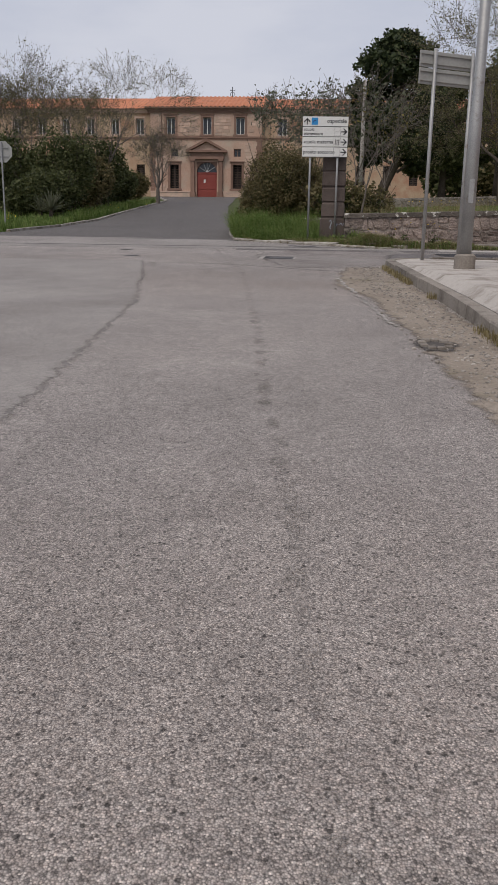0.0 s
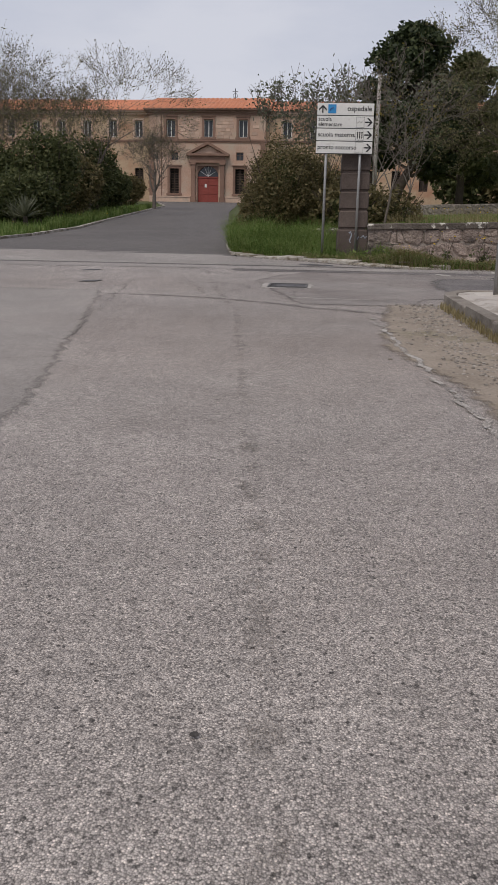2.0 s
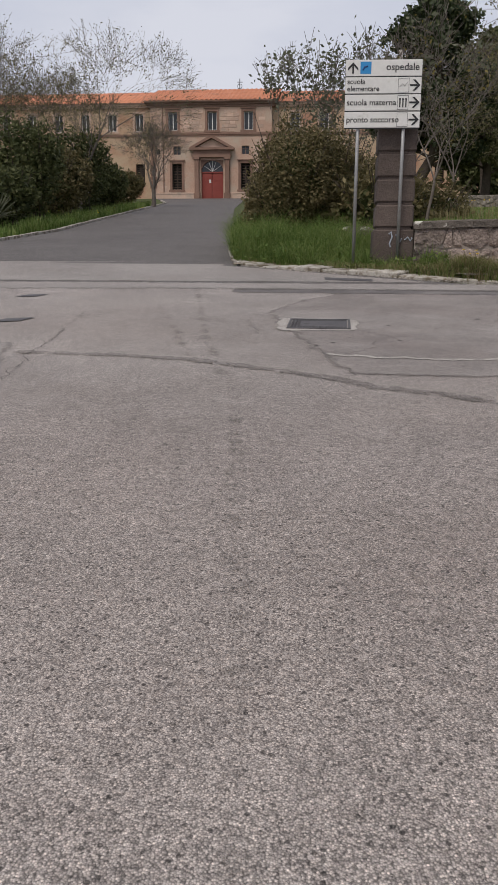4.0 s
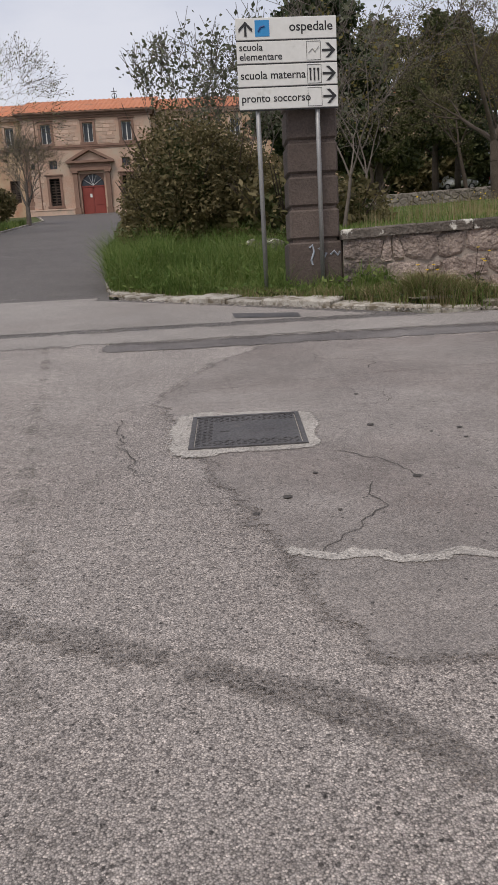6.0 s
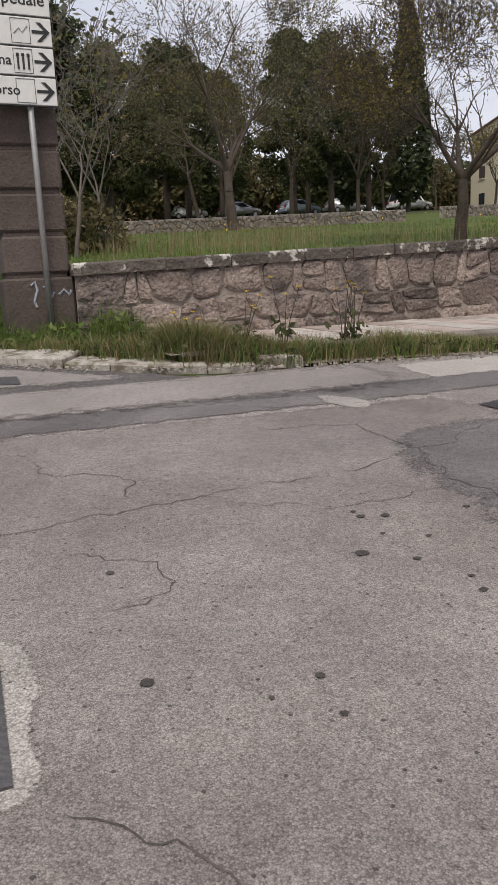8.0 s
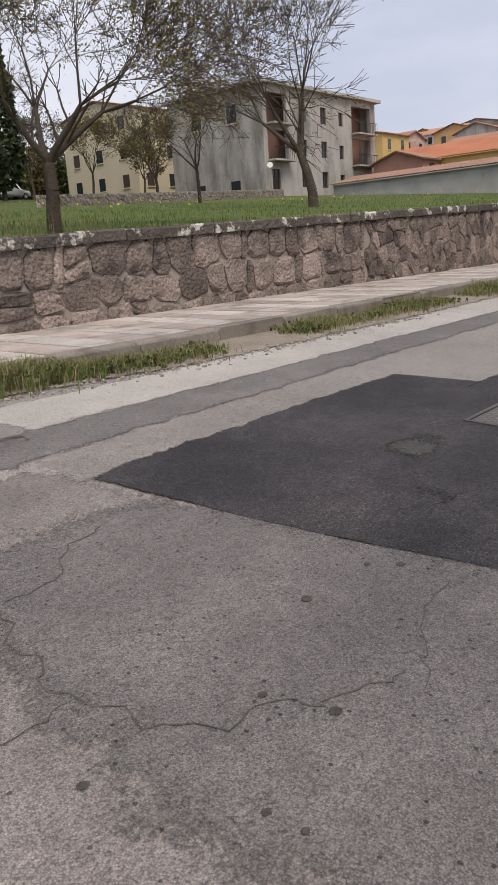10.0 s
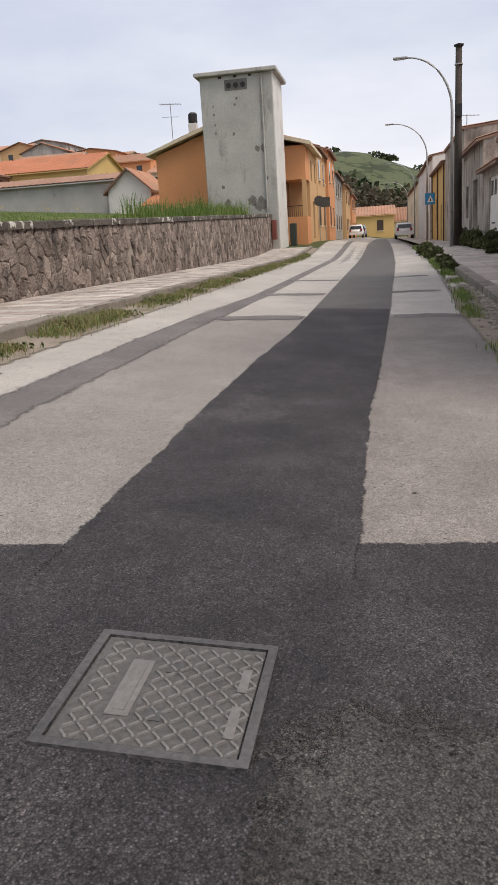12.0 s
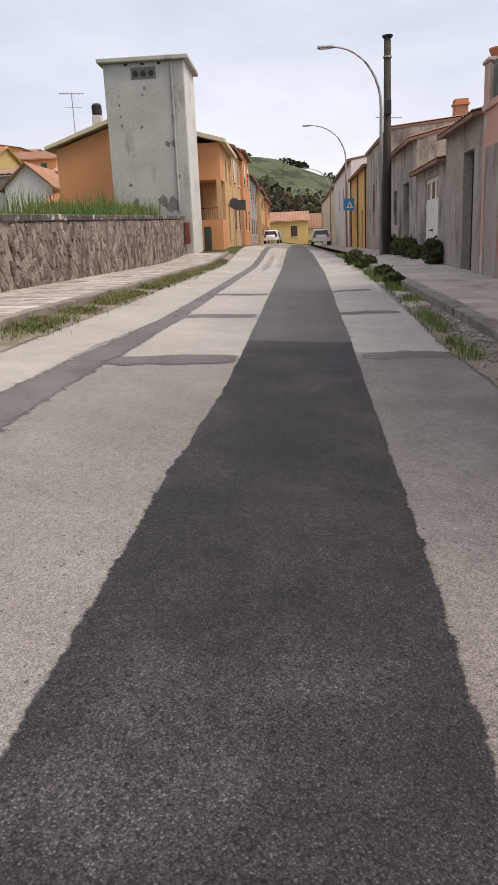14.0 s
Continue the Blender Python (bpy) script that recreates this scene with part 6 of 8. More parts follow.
def south_house(label, x0, x1, zt, mat, holes=(), depth=8.0, roof="lean", roof_mat=TILE_OLD, over=0.25, rise=1.1, z0=-2.2):
    """A terrace house whose front faces the street at y = 13.2: front with openings, side walls, roof."""
    th = empty("house", ((x0 + x1) / 2, SY, -1.5), label, "house", group="terrace on the south side", local=False)
    bm = wall_cells(bmesh.new(), x0 + 0.004, x1 - 0.004, z0, zt, SY - 0.4, SY, list(holes))
    part("front_wall", bm, mat, th)
    bm = bmesh.new()
    zr = zt + (rise if roof == "lean" else 0.0)
    for xa in (x0 + 0.004, x1 - 0.304):
        prism(bm, [(SY - depth, z0), (SY - 0.4, z0), (SY - 0.4, zt), (SY - depth, zr)], "x", xa, xa + 0.3)
    box(bm, (x0 + 0.304, SY - depth, z0), (x1 - 0.304, SY - depth + 0.3, zr))
    part("side_wall", bm, mat, th)
    part("inner_wall", boxes(((x0 + 0.31, SY - 1.6, z0), (x1 - 0.31, SY - 1.5, zt - 0.1))), plain("dark_room", (0.03, 0.03, 0.03), 0.9), th)
    if roof == "lean":
        tiled_roof(th, x0 - 0.02, x1 + 0.02, SY + over, zt + 0.03 - over * rise / depth, SY - depth, zr + 0.1, roof_mat, step=0.3)
    else:
        part("roof_slab", boxes(((x0 + 0.01, SY - depth, zt), (x1 - 0.01, SY + 0.06, zt + 0.14)), bevel=0.01), mat, th)
    return th


def plank_door(parent, xa, xb, za, zb, y, mat, planks=4, handle=True, lights=0):
    door = part("door", boxes(((xa, y, za), (xb, y + 0.05, zb))), mat, parent)
    n = planks
    for k in range(n):
        a, b = xa + (xb - xa) * k / n + 0.012, xa + (xb - xa) * (k + 1) / n - 0.012
        part("plank", boxes(((a, y + 0.05, za + 0.03), (b, y + 0.065, zb - (0.7 if lights else 0.03))), bevel=0.004), mat, door)
    for k in range(lights):
        a, b = xa + (xb - xa) * (k + 0.2) / lights, xa + (xb - xa) * (k + 0.8) / lights
        part("door_light", boxes(((a, y + 0.05, zb - 0.6), (b, y + 0.06, zb - 0.12))), GLASS, door)
    if handle:
        part("handle", tube(bmesh.new(), [(xa + (xb - xa) * 0.42, y + 0.11, za + 1.0), (xa + (xb - xa) * 0.62, y + 0.11, za + 1.0)], 0.025, 6), BLACK_METAL, door)
    return door


h1 = south_house("pink plastered house with a dark eave and downpipe", 8.0, 21.9, 3.55, PINK, [(19.2, 20.45, 1.95, 2.95), (15.2, 16.4, 1.95, 2.95), (13.0, 14.0, -1.75, 0.5)], depth=9, roof="flat")
part("eave", boxes(((7.8, 4.2, 3.70), (22.2, 13.95, 3.84)), ((7.8, 13.95, 3.58), (22.2, 14.08, 3.86))), BLACK_METAL, h1, "black metal eave and gutter")
part("downpipe", tube(bmesh.new(), [(21.75, 13.28, 3.6), (21.75, 13.28, -1.6)], 0.055, 8), surface("brown_downpipe", (0.055, 0.035, 0.03), (0.08, 0.05, 0.043), 0.5), h1)
for xa in (19.2, 15.2):
    window(h1, xa, xa + 1.25, 1.95, 2.95, SY - 0.25, bars=1, cross=0, sill=None, pane_mat=plain("greenish_glass", (0.12, 0.15, 0.14), 0.1))
    part("sill", boxes(((xa - 0.1, SY - 0.3, 1.86), (xa + 1.35, SY + 0.07, 1.945))), CREAM, h1)
plank_door(h1, 13.0, 14.0, -1.75, 0.5, SY - 0.2, WOOD_DARK)
h2 = south_house("flaking pink and grey garage with a terrace on top", 21.9, 24.2, 1.82, PINK, [(22.0, 22.75, -2.0, 1.12)], depth=6, roof="flat", roof_mat=TILE_OLD)
plank_door(h2, 22.0, 22.75, -1.75, 1.12, SY - 0.22, surface("grey_metal_door", (0.42, 0.42, 0.40), (0.52, 0.52, 0.50), 0.6, 20, 2, stain=(0.3, 0.25, 0.2), stain_scale=4), planks=3)
part("bare_plaster", boxes(((22.78, SY, -1.7), (23.95, SY + 0.012, 1.1)), bevel=0.004), OLD_RENDER_B, h2, "patch of bare grey plaster")
part("parapet_pillar", boxes(((23.75, SY - 0.42, 1.965), (24.2, SY + 0.02, 2.75)), ((23.7, SY - 0.46, 2.75), (24.24, SY + 0.06, 2.82)), bevel=0.01), PINK, h2)
RAIL = surface("green_grey_rail", (0.14, 0.16, 0.14), (0.2, 0.22, 0.2), 0.6)
rail = part("terrace_railing", tube(bmesh.new(), [(21.95, SY - 0.05, 2.7), (23.75, SY - 0.05, 2.7)], 0.022, 6), RAIL, h2)
for k in range(14):
    part("baluster", tube(bmesh.new(), [(21.98 + k * 0.13, SY - 0.05, 1.96), (21.98 + k * 0.13, SY - 0.05, 2.70)], 0.012, 5, cap=False), RAIL, rail)
part("terrace_screen", boxes(((21.98, SY - 0.09, 2.0), (23.74, SY - 0.07, 2.6))), surface("grey_green_net", (0.16, 0.18, 0.16), (0.25, 0.26, 0.24), 0.8, 40, 4), h2, "greenish netting screen")
pot = empty("flower_pot", (23.97, SY - 0.2, 2.82), "terracotta bowl with dry plants on the terrace pillar", "flower pot")
part("bowl", tube(bmesh.new(), [(0, 0, 0), (0, 0, 0.17), (0, 0, 0.2)], [0.12, 0.2, 0.19], 12), TILE, pot)
h3 = south_house("grey-brown rendered garage with a barred door", 24.2, 28.3, 1.9, OLD_RENDER_B, [(25.0, 26.1, -1.9, 1.22)], rise=1.4)
gate = part("door", boxes(((25.0, SY - 0.3, -1.6), (26.1, SY - 0.26, 1.22))), surface("grey_gate_glass", (0.22, 0.22, 0.22), (0.32, 0.32, 0.32), 0.4, 20, 2), h3, "grey glazed door behind a black grid")
bm = bmesh.new()
for k in range(4):
    tube(bm, [(25.05 + k * 0.33, SY - 0.22, -1.6), (25.05 + k * 0.33, SY - 0.22, 1.2)], 0.018, 5)
for k in range(15):
    tube(bm, [(25.02, SY - 0.22, -1.5 + k * 0.19), (26.08, SY - 0.22, -1.5 + k * 0.19)], 0.014, 5)
part("grid", bm, BLACK_METAL, gate)
h4 = south_house("low grey rendered shed with a white wooden door", 28.3, 33.3, 1.35, OLD_RENDER, [(29.3, 31.6, -1.9, 1.0)], rise=0.9)
plank_door(h4, 29.3, 31.6, -1.5, 1.0, SY - 0.12, WHITE_PAINT, planks=5, lights=3)
h5 = south_house("old grey stone house with a dark doorway", 33.3, 40.2, 2.5, OLD_RENDER, [(34.9, 36.3, -1.8, 1.2), (38.0, 38.9, -0.2, 1.1)], rise=1.7)
plank_door(h5, 34.9, 36.3, -1.4, 1.2, SY - 0.3, WOOD_DARK)
window(h5, 38.0, 38.9, -0.2, 1.1, SY - 0.3, frame_mat=WOOD_DARK)
h6 = south_house("tall bare stone house with a broken wall top", 40.2, 50.5, 3.7, OLD_RENDER, [(42.5, 43.5, -1.8, 0.9), (46.5, 47.4, 0.6, 1.9)], rise=0.6, over=0.1)
plank_door(h6, 42.5, 43.5, -1.4, 0.9, SY - 0.3, WOOD_DARK)
window(h6, 46.5, 47.4, 0.6, 1.9, SY - 0.3, frame_mat=WOOD_DARK)
chim = empty("chimney", (44.5, 9.5, 4.0), "brick chimney on a roof", "chimney")
part("chimney_shaft", boxes(((-0.3, -0.3, -0.6), (0.3, 0.3, 1.0)), bevel=0.02), TILE_OLD, chim)
part("cowl", boxes(((-0.36, -0.36, 1.0), (0.36, 0.36, 1.08)), ((-0.3, -0.3, 1.2), (0.3, 0.3, 1.26)), ((-0.3, -0.3, 1.08), (-0.22, 0.3, 1.2)), ((0.22, -0.3, 1.08), (0.3, 0.3, 1.2))), TILE, chim)


def aerial(at, h, label="thin metal television aerial on a mast"):
    th = empty("tv_aerial", at, label, "aerial", group="television aerials")
    part("mast", tube(bmesh.new(), [(0, 0, -0.3), (0, 0, h)], 0.025, 5), METAL_GREY, th)
    bm = tube(bmesh.new(), [(0, -0.7, h - 0.1), (0, 0.7, h - 0.02)], 0.018, 4)
    for k in range(7):
        tube(bm, [(-0.28, -0.6 + k * 0.2, h - 0.09 + k * 0.012), (0.28, -0.6 + k * 0.2, h - 0.09 + k * 0.012)], 0.012, 4)
    tube(bm, [(0, -0.5, h - 0.8), (0, 0.55, h - 0.75)], 0.015, 4)
    part("elements", bm, METAL_GREY, th)
    return th


aerial((50.8, 12.0, 3.6), 2.0)
h7 = south_house("yellow plastered house with brown drainpipes", 50.5, 62.0, 3.2, YELLOW, [(53, 54.1, -1.7, 0.9), (57.5, 58.6, -0.1, 1.4)], rise=0.9)
plank_door(h7, 53, 54.1, -1.4, 0.9, SY - 0.25, WOOD_DARK)
window(h7, 57.5, 58.6, -0.1, 1.4, SY - 0.25)
for x in (50.8, 56.0, 61.6):
    part("downpipe", tube(bmesh.new(), [(x, SY + 0.07, 3.1), (x, SY + 0.07, -1.4)], 0.05, 6), surface("brown_downpipe", (0.055, 0.035, 0.03), (0.08, 0.05, 0.043), 0.5), h7)
h8 = south_house("white house with a grey gable above its neighbours", 62.0, 84.0, 4.6, WHITE_RENDER, [(65, 66.2, 1.6, 3.2), (70, 71.2, 1.6, 3.2), (75, 76.2, 1.6, 3.2), (67, 68.2, -1.7, 0.8)], rise=1.2)
for xa in (65, 70, 75):
    window(h8, xa, xa + 1.2, 1.6, 3.2, SY - 0.25, frame_mat=WOOD_DARK)
plank_door(h8, 67, 68.2, -1.4, 0.8, SY - 0.25, WOOD_DARK)
h9 = south_house("cream row house at the end of the street", 84.0, 118.0, 4.2, CREAM, [(88 + 5 * k, 89.1 + 5 * k, 1.2, 2.6) for k in range(6)], rise=1.2)
for k in range(6):
    window(h9, 88 + 5 * k, 89.1 + 5 * k, 1.2, 2.6, SY - 0.25, frame_mat=WOOD_DARK)

# ---- other houses ----


def gable_house(label, x0, x1, y0, y1, z0, zt, rise, mat, roof_mat, axis="x", win=(), category="house", group="", floors=1, over=0.3, shutters=False):
    """A block with a pitched roof whose ridge runs along an axis. win: faces ('w', 's') that show windows."""
    th = empty("house", ((x0 + x1) / 2, (y0 + y1) / 2, z0), label, category, group=group, local=False)
    bm = bmesh.new()
    ym, xm = (y0 + y1) / 2, (x0 + x1) / 2
    if axis == "x":
        prism(bm, [(y0, z0 - 2), (y1, z0 - 2), (y1, zt), (ym, zt + rise), (y0, zt)], "x", x0, x1)
    else:
        prism(bm, [(x0, z0 - 2), (x1, z0 - 2), (x1, zt), (xm, zt + rise), (x0, zt)], "y", y0, y1)
    part("wall_block", bm, mat, th)
    slope = rise / ((y1 - y0) / 2 if axis == "x" else (x1 - x0) / 2)
    if axis == "x":
        tiled_roof(th, x0 - over, x1 + over, y0 - over, zt - slope * over + 0.12, ym, zt + rise + 0.12, roof_mat, step=0.45)
        tiled_roof(th, x0 - over, x1 + over, y1 + over, zt - slope * over + 0.12, ym, zt + rise + 0.12, roof_mat, step=0.45)
    else:
        for xa, xb in ((x0 - over, xm), (x1 + over, xm)):
            verts = []
            n = max(4, int((y1 - y0 + 2 * over) / 0.45) * 4)
            za, zb = zt - slope * over + 0.12, zt + rise + 0.12
            for k in range(n + 1):
                y = y0 - over + (y1 - y0 + 2 * over) * k / n
                b = (0, 0.05, 0.07, 0.05)[k % 4]
                verts += [(xa, y, za + b), (xb, y, zb + b)]
            faces = [(2 * k, 2 * k + 2, 2 * k + 3, 2 * k + 1) for k in range(n)]
            mesh_thing("roof", verts, faces, roof_mat, parent=th)
        bm = bmesh.new()
        prism(bm, [(x0 - over, zt - slope * over + 0.08), (xm, zt + rise + 0.08), (x1 + over, zt - slope * over + 0.08), (x1 + over, zt - slope * over), (xm, zt + rise), (x0 - over, zt - slope * over)], "y", y0 - over, y1 + over)
        part("roof_deck", bm, mat, th)
    h = (zt - z0) / floors
    for f in range(floors):
        zc = z0 + h * f + h * 0.35
        if "w" in win:
            n = max(1, int((y1 - y0) / 3.2))
            for k in range(n):
                y = y0 + (y1 - y0) * (k + 0.5) / n
                w = part("window", boxes(((x0 - 0.03, y - 0.5, zc), (x0 + 0.1, y + 0.5, zc + h * 0.45))), WOOD_DARK if (k + f) % 3 == 0 else GLASS, th)
                part("sill", boxes(((x0 - 0.12, y - 0.6, zc - 0.1), (x0 - 0.002, y + 0.6, zc))), CREAM, w)
        if "s" in win:
            n = max(1, int((x1 - x0) / 3.2))
            for k in range(n):
                x = x0 + (x1 - x0) * (k + 0.5) / n
                w = part("window", boxes(((x - 0.5, y0 - 0.03, zc), (x + 0.5, y0 + 0.1, zc + h * 0.45))), WOOD_DARK if (k + f) % 3 == 0 else GLASS, th)
                part("sill", boxes(((x - 0.6, y0 - 0.12, zc - 0.1), (x + 0.6, y0 - 0.002, zc))), CREAM, w)
    return th


# orange house beyond the tower: gable to the west, porch at the corner
orange = empty("house", (55, 26, -0.8), "bright orange house with a pitched roof and a corner porch", "house", local=False)
bm = bmesh.new()
prism(bm, [(22.6, -2), (30.2, -2), (30.2, 4.75), (26.4, 6.0), (22.6, 5.0)], "x", 50.2, 58.0)
part("wall_block", bm, ORANGE, orange)
part("front_wall", wall_cells(bmesh.new(), 52.6, 58.0, -2, 4.7, 21.2, 22.6, [(54.5, 55.6, -0.6, 1.7), (53.5, 54.5, 2.9, 4.1), (56.2, 57.2, 2.9, 4.1)]), ORANGE_PALE, orange)
part("porch_wall", boxes(((50.2, 21.2, -2), (52.6, 21.4, 0.7)), ((50.2, 21.4, -2), (50.4, 22.6, 0.7))), ORANGE, orange)
part("porch_lintel", boxes(((50.2, 21.2, 2.8), (52.6, 22.6, 4.7))), ORANGE, orange)
part("porch_column", boxes(((50.2, 21.2, 0.7), (50.45, 21.45, 2.8))), ORANGE_PALE, orange)
part("porch_back", boxes(((50.3, 22.5, 0.3), (52.6, 22.59, 2.8))), surface("brown_porch_door", (0.25, 0.12, 0.06), (0.32, 0.16, 0.08), 0.7), orange)
bm = bmesh.new()
for k in range(9):
    tube(bm, [(50.3, 21.5 + k * 0.12, 0.7), (50.3, 21.5 + k * 0.12, 1.3)], 0.012, 4)
tube(bm, [(50.3, 21.45, 1.32), (50.3, 22.58, 1.32)], 0.02, 5)
part("railing", bm, BLACK_METAL, orange)
for xa, za, zb in ((53.5, 2.9, 4.1), (56.2, 2.9, 4.1), (54.5, -0.6, 1.7)):
    shutter(orange, xa, xa + 1.05, za, zb, 21.35)
bm = bmesh.new()
prism(bm, [(20.8, 4.62), (26.4, 6.12), (30.7, 4.72), (30.7, 4.88), (26.4, 6.32), (20.8, 4.8)], "x", 49.7, 58.3)
part("roof", bm, CREAM, orange, "pale rendered eave under tiles")
tiled_roof(orange, 49.9, 58.3, 20.85, 4.82, 26.4, 6.36, TILE_OLD, step=0.4, deck=CREAM)
tiled_roof(orange, 49.9, 58.3, 30.65, 4.92, 26.4, 6.36, TILE_OLD, step=0.4, deck=CREAM)
ch = empty("chimney", (50.9, 27.9, 5.5), "pale chimney stack with a dark cowl", "chimney")
part("chimney_shaft", boxes(((-0.25, -0.25, -0.5), (0.25, 0.25, 1.0)), bevel=0.02), WHITE_RENDER, ch)
part("cowl", tube(bmesh.new(), [(0, 0, 1.0), (0, 0, 1.1), (0, 0, 1.5), (0, 0, 1.6)], [0.26, 0.28, 0.28, 0.2], 8), BLACK_METAL, ch)
aerial((51.2, 29.3, 5.2), 2.6)
gable_house("pale apricot terraced house with shuttered windows", 58.4, 66.5, 21.2, 29, -0.8, 5.4, 1.2, ORANGE_PALE, TILE_OLD, win=("w", "s"), floors=2)
gable_house("orange terraced house with shuttered windows", 66.8, 75.5, 21.0, 29, -0.9, 6.0, 1.2, ORANGE, TILE_OLD, win=("w", "s"), floors=2)
gable_house("grey plastered terraced house", 75.8, 88, 21.0, 29, -1.0, 5.0, 1.2, APT, TILE_OLD, win=("w", "s"), floors=2)
gable_house("apricot terraced house at the bend", 88.3, 100, 20.6, 29, -1.0, 4.6, 1.2, ORANGE_PALE, TILE_OLD, win=("w", "s"), floors=2)
gable_house("orange terraced house at the bend", 100.4, 114, 20.4, 29, -1.1, 4.2, 1.2, ORANGE, TILE_OLD, win=("w", "s"), floors=2)
gable_house("yellow house closing the street under a tiled roof", 128, 140, 15.0, 23.5, -1.3, 2.2, 1.5, YELLOW, TILE_OLD, axis="y", win=("w",))
gable_house("low house with a long tiled roof", 132, 146, -2.0, 15.0, -1.6, 1.2, 2.2, CREAM, TILE_OLD, axis="y", win=("w",))
gable_house("house with a broad tiled roof behind the street's end", 148, 165, 4, 30, -1.0, 1.8, 1.4, CREAM, TILE_OLD, axis="y", win=("w",), floors=2)
# sheds and houses behind the garden
gable_house("long low grey farm building with an old tiled roof", 60, 68, 36.5, 55.0, 2.2, 4.5, 0.75, CONCRETE, surface("faded_brown_roof_tile", (0.24, 0.135, 0.095), (0.36, 0.215, 0.155), 0.9, 5, 0.6, per=0.2, stain=(0.17, 0.14, 0.115), stain_scale=0.9), axis="y", win=())
gable_house("small white gabled shed", 58.5, 64, 33.2, 36.4, 1.8, 3.6, 1.4, WHITE_RENDER, TILE_OLD, axis="x")
gable_house("open tiled lean-to shed", 56, 62, 28.6, 33.0, 1.4, 2.2, 0.8, CREAM, TILE, axis="y")
gable_house("yellow house with a hipped tiled roof", 76, 88, 44.5, 60.5, 4.0, 7.2, 1.9, YELLOW, TILE, axis="y", win=("w",))
gable_house("cream block among the trees", 58, 68, 78, 90, 5.8, 14.6, 1.4, CREAM, TILE, axis="x", win=("w", "s"), floors=3, category="apartment block")
TOWN = [ORANGE, CREAM, YELLOW, PINK, ORANGE_PALE, WHITE_RENDER, APT, ORANGE]
rnd = random.Random(12)
for k in range(34):
    x = 118 + (k % 6) * 17 + rnd.uniform(-5, 5)
    y = 40 + (k // 6) * 14 + rnd.uniform(-5, 5) + (k % 6) * 2
    w, d = rnd.uniform(8, 12), rnd.uniform(8, 12)
    z0 = zground(x, y)
    h = rnd.uniform(4.8, 8.0)
    gable_house(("pale village house under a tiled roof", "ochre village house under a tiled roof", "orange village house under a tiled roof")[k % 3], x, x + w, y, y + d, z0, z0 + h, rnd.uniform(1.0, 1.6), TOWN[k % len(TOWN)], TILE_OLD if k % 2 else TILE, axis="xy"[k % 2], win=("w", "s"), group="houses of the village", floors=2, over=0.4)

# ---- the apartment block behind the garden ----
AX, AY, AZ = 56.7, 60.0, 3.6
apt = empty("apartment_block", (66, 66, AZ), "stained grey three-storey apartment block with loggias", "apartment block", local=False)
loggias = [(AX + 0.6, AX + 3.6, 10.3, 12.9), (AX + 14.6, AX + 18.2, 10.3, 12.9), (AX + 0.6, AX + 3.6, 7.2, 9.8), (AX + 14.6, AX + 18.2, 7.2, 9.8)]
swin = [(AX + 5.6, AX + 6.6, z, z + 1.5) for z in (10.8, 7.7, 4.9)] + [(AX + 9.0, AX + 10.0, z, z + 1.5) for z in (10.8, 7.7, 4.9)] + [(AX + 12.2, AX + 13.0, z, z + 1.3) for z in (10.8, 7.7, 4.9)] + [(AX + 1.0, AX + 2.2, 4.2, 6.4)]
part("south_wall", wall_cells(bmesh.new(), AX, AX + 19.2, AZ - 1, 13.5, AY, AY + 0.4, loggias + swin), APT, apt)
bm = bmesh.new()
for a, b, za, zb in ((AY + 3.0, AY + 4.1, 10.7, 12.2), (AY + 7.4, AY + 8.5, 10.7, 12.2), (AY + 3.0, AY + 4.1, 4.6, 5.7), (AY + 7.4, AY + 8.5, 4.6, 5.7)):
    w = part("window", boxes(((AX - 0.03, a, za), (AX + 0.1, b, zb))), GLASS, apt)
    part("sill", boxes(((AX - 0.12, a - 0.1, za - 0.1), (AX - 0.002, b + 0.1, za))), CREAM, w)
bm.free()
part("west_wall", boxes(((AX, AY + 0.4, AZ - 1), (AX + 0.4, AY + 11.5, 13.5)), ((AX + 18.8, AY + 0.4, AZ - 1), (AX + 19.2, AY + 11.5, 13.5)), ((AX + 0.4, AY + 11.1, AZ - 1), (AX + 18.8, AY + 11.5, 13.5))), APT, apt)
part("loggia_back", boxes(((AX + 0.4, AY + 1.6, AZ), (AX + 18.8, AY + 1.7, 13.4))), surface("dull_red_loggia", (0.24, 0.13, 0.10), (0.31, 0.18, 0.14), 0.9), apt)
part("roof_slab", boxes(((AX - 0.5, AY - 0.5, 13.5), (AX + 19.7, AY + 12, 13.8))), CONCRETE, apt)
for a, b, za, zb in swin:
    window(apt, a, b, za, zb, AY + 0.15, frame_mat=WOOD_DARK, bars=1, cross=0, thick=0.07)
for a, b, za, zb in loggias:
    bm = boxes(((a - 0.1, AY - 0.9, za - 0.15), (b + 0.1, AY + 0.0, za)))
    bal = part("balcony", bm, APT, apt)
    bm = bmesh.new()
    for k in range(12):
        x = a + (b - a) * k / 11
        tube(bm, [(x, AY - 0.85, za), (x, AY - 0.85, za + 1.0)], 0.02, 4, cap=False)
    tube(bm, [(a - 0.05, AY - 0.85, za + 1.0), (b + 0.05, AY - 0.85, za + 1.0)], 0.035, 5)
    part("railing", bm, BLACK_METAL, bal)
dish = empty("satellite_dish", (AX + 0.2, AY - 0.4, 6.6), "white satellite dish on the block's corner", "satellite dish")
part("dish", tube(bmesh.new(), [(0, 0, 0), (-0.12, -0.1, 0.05)], [0.12, 0.26], 14, cap=True), SIGN_WHITE, dish)
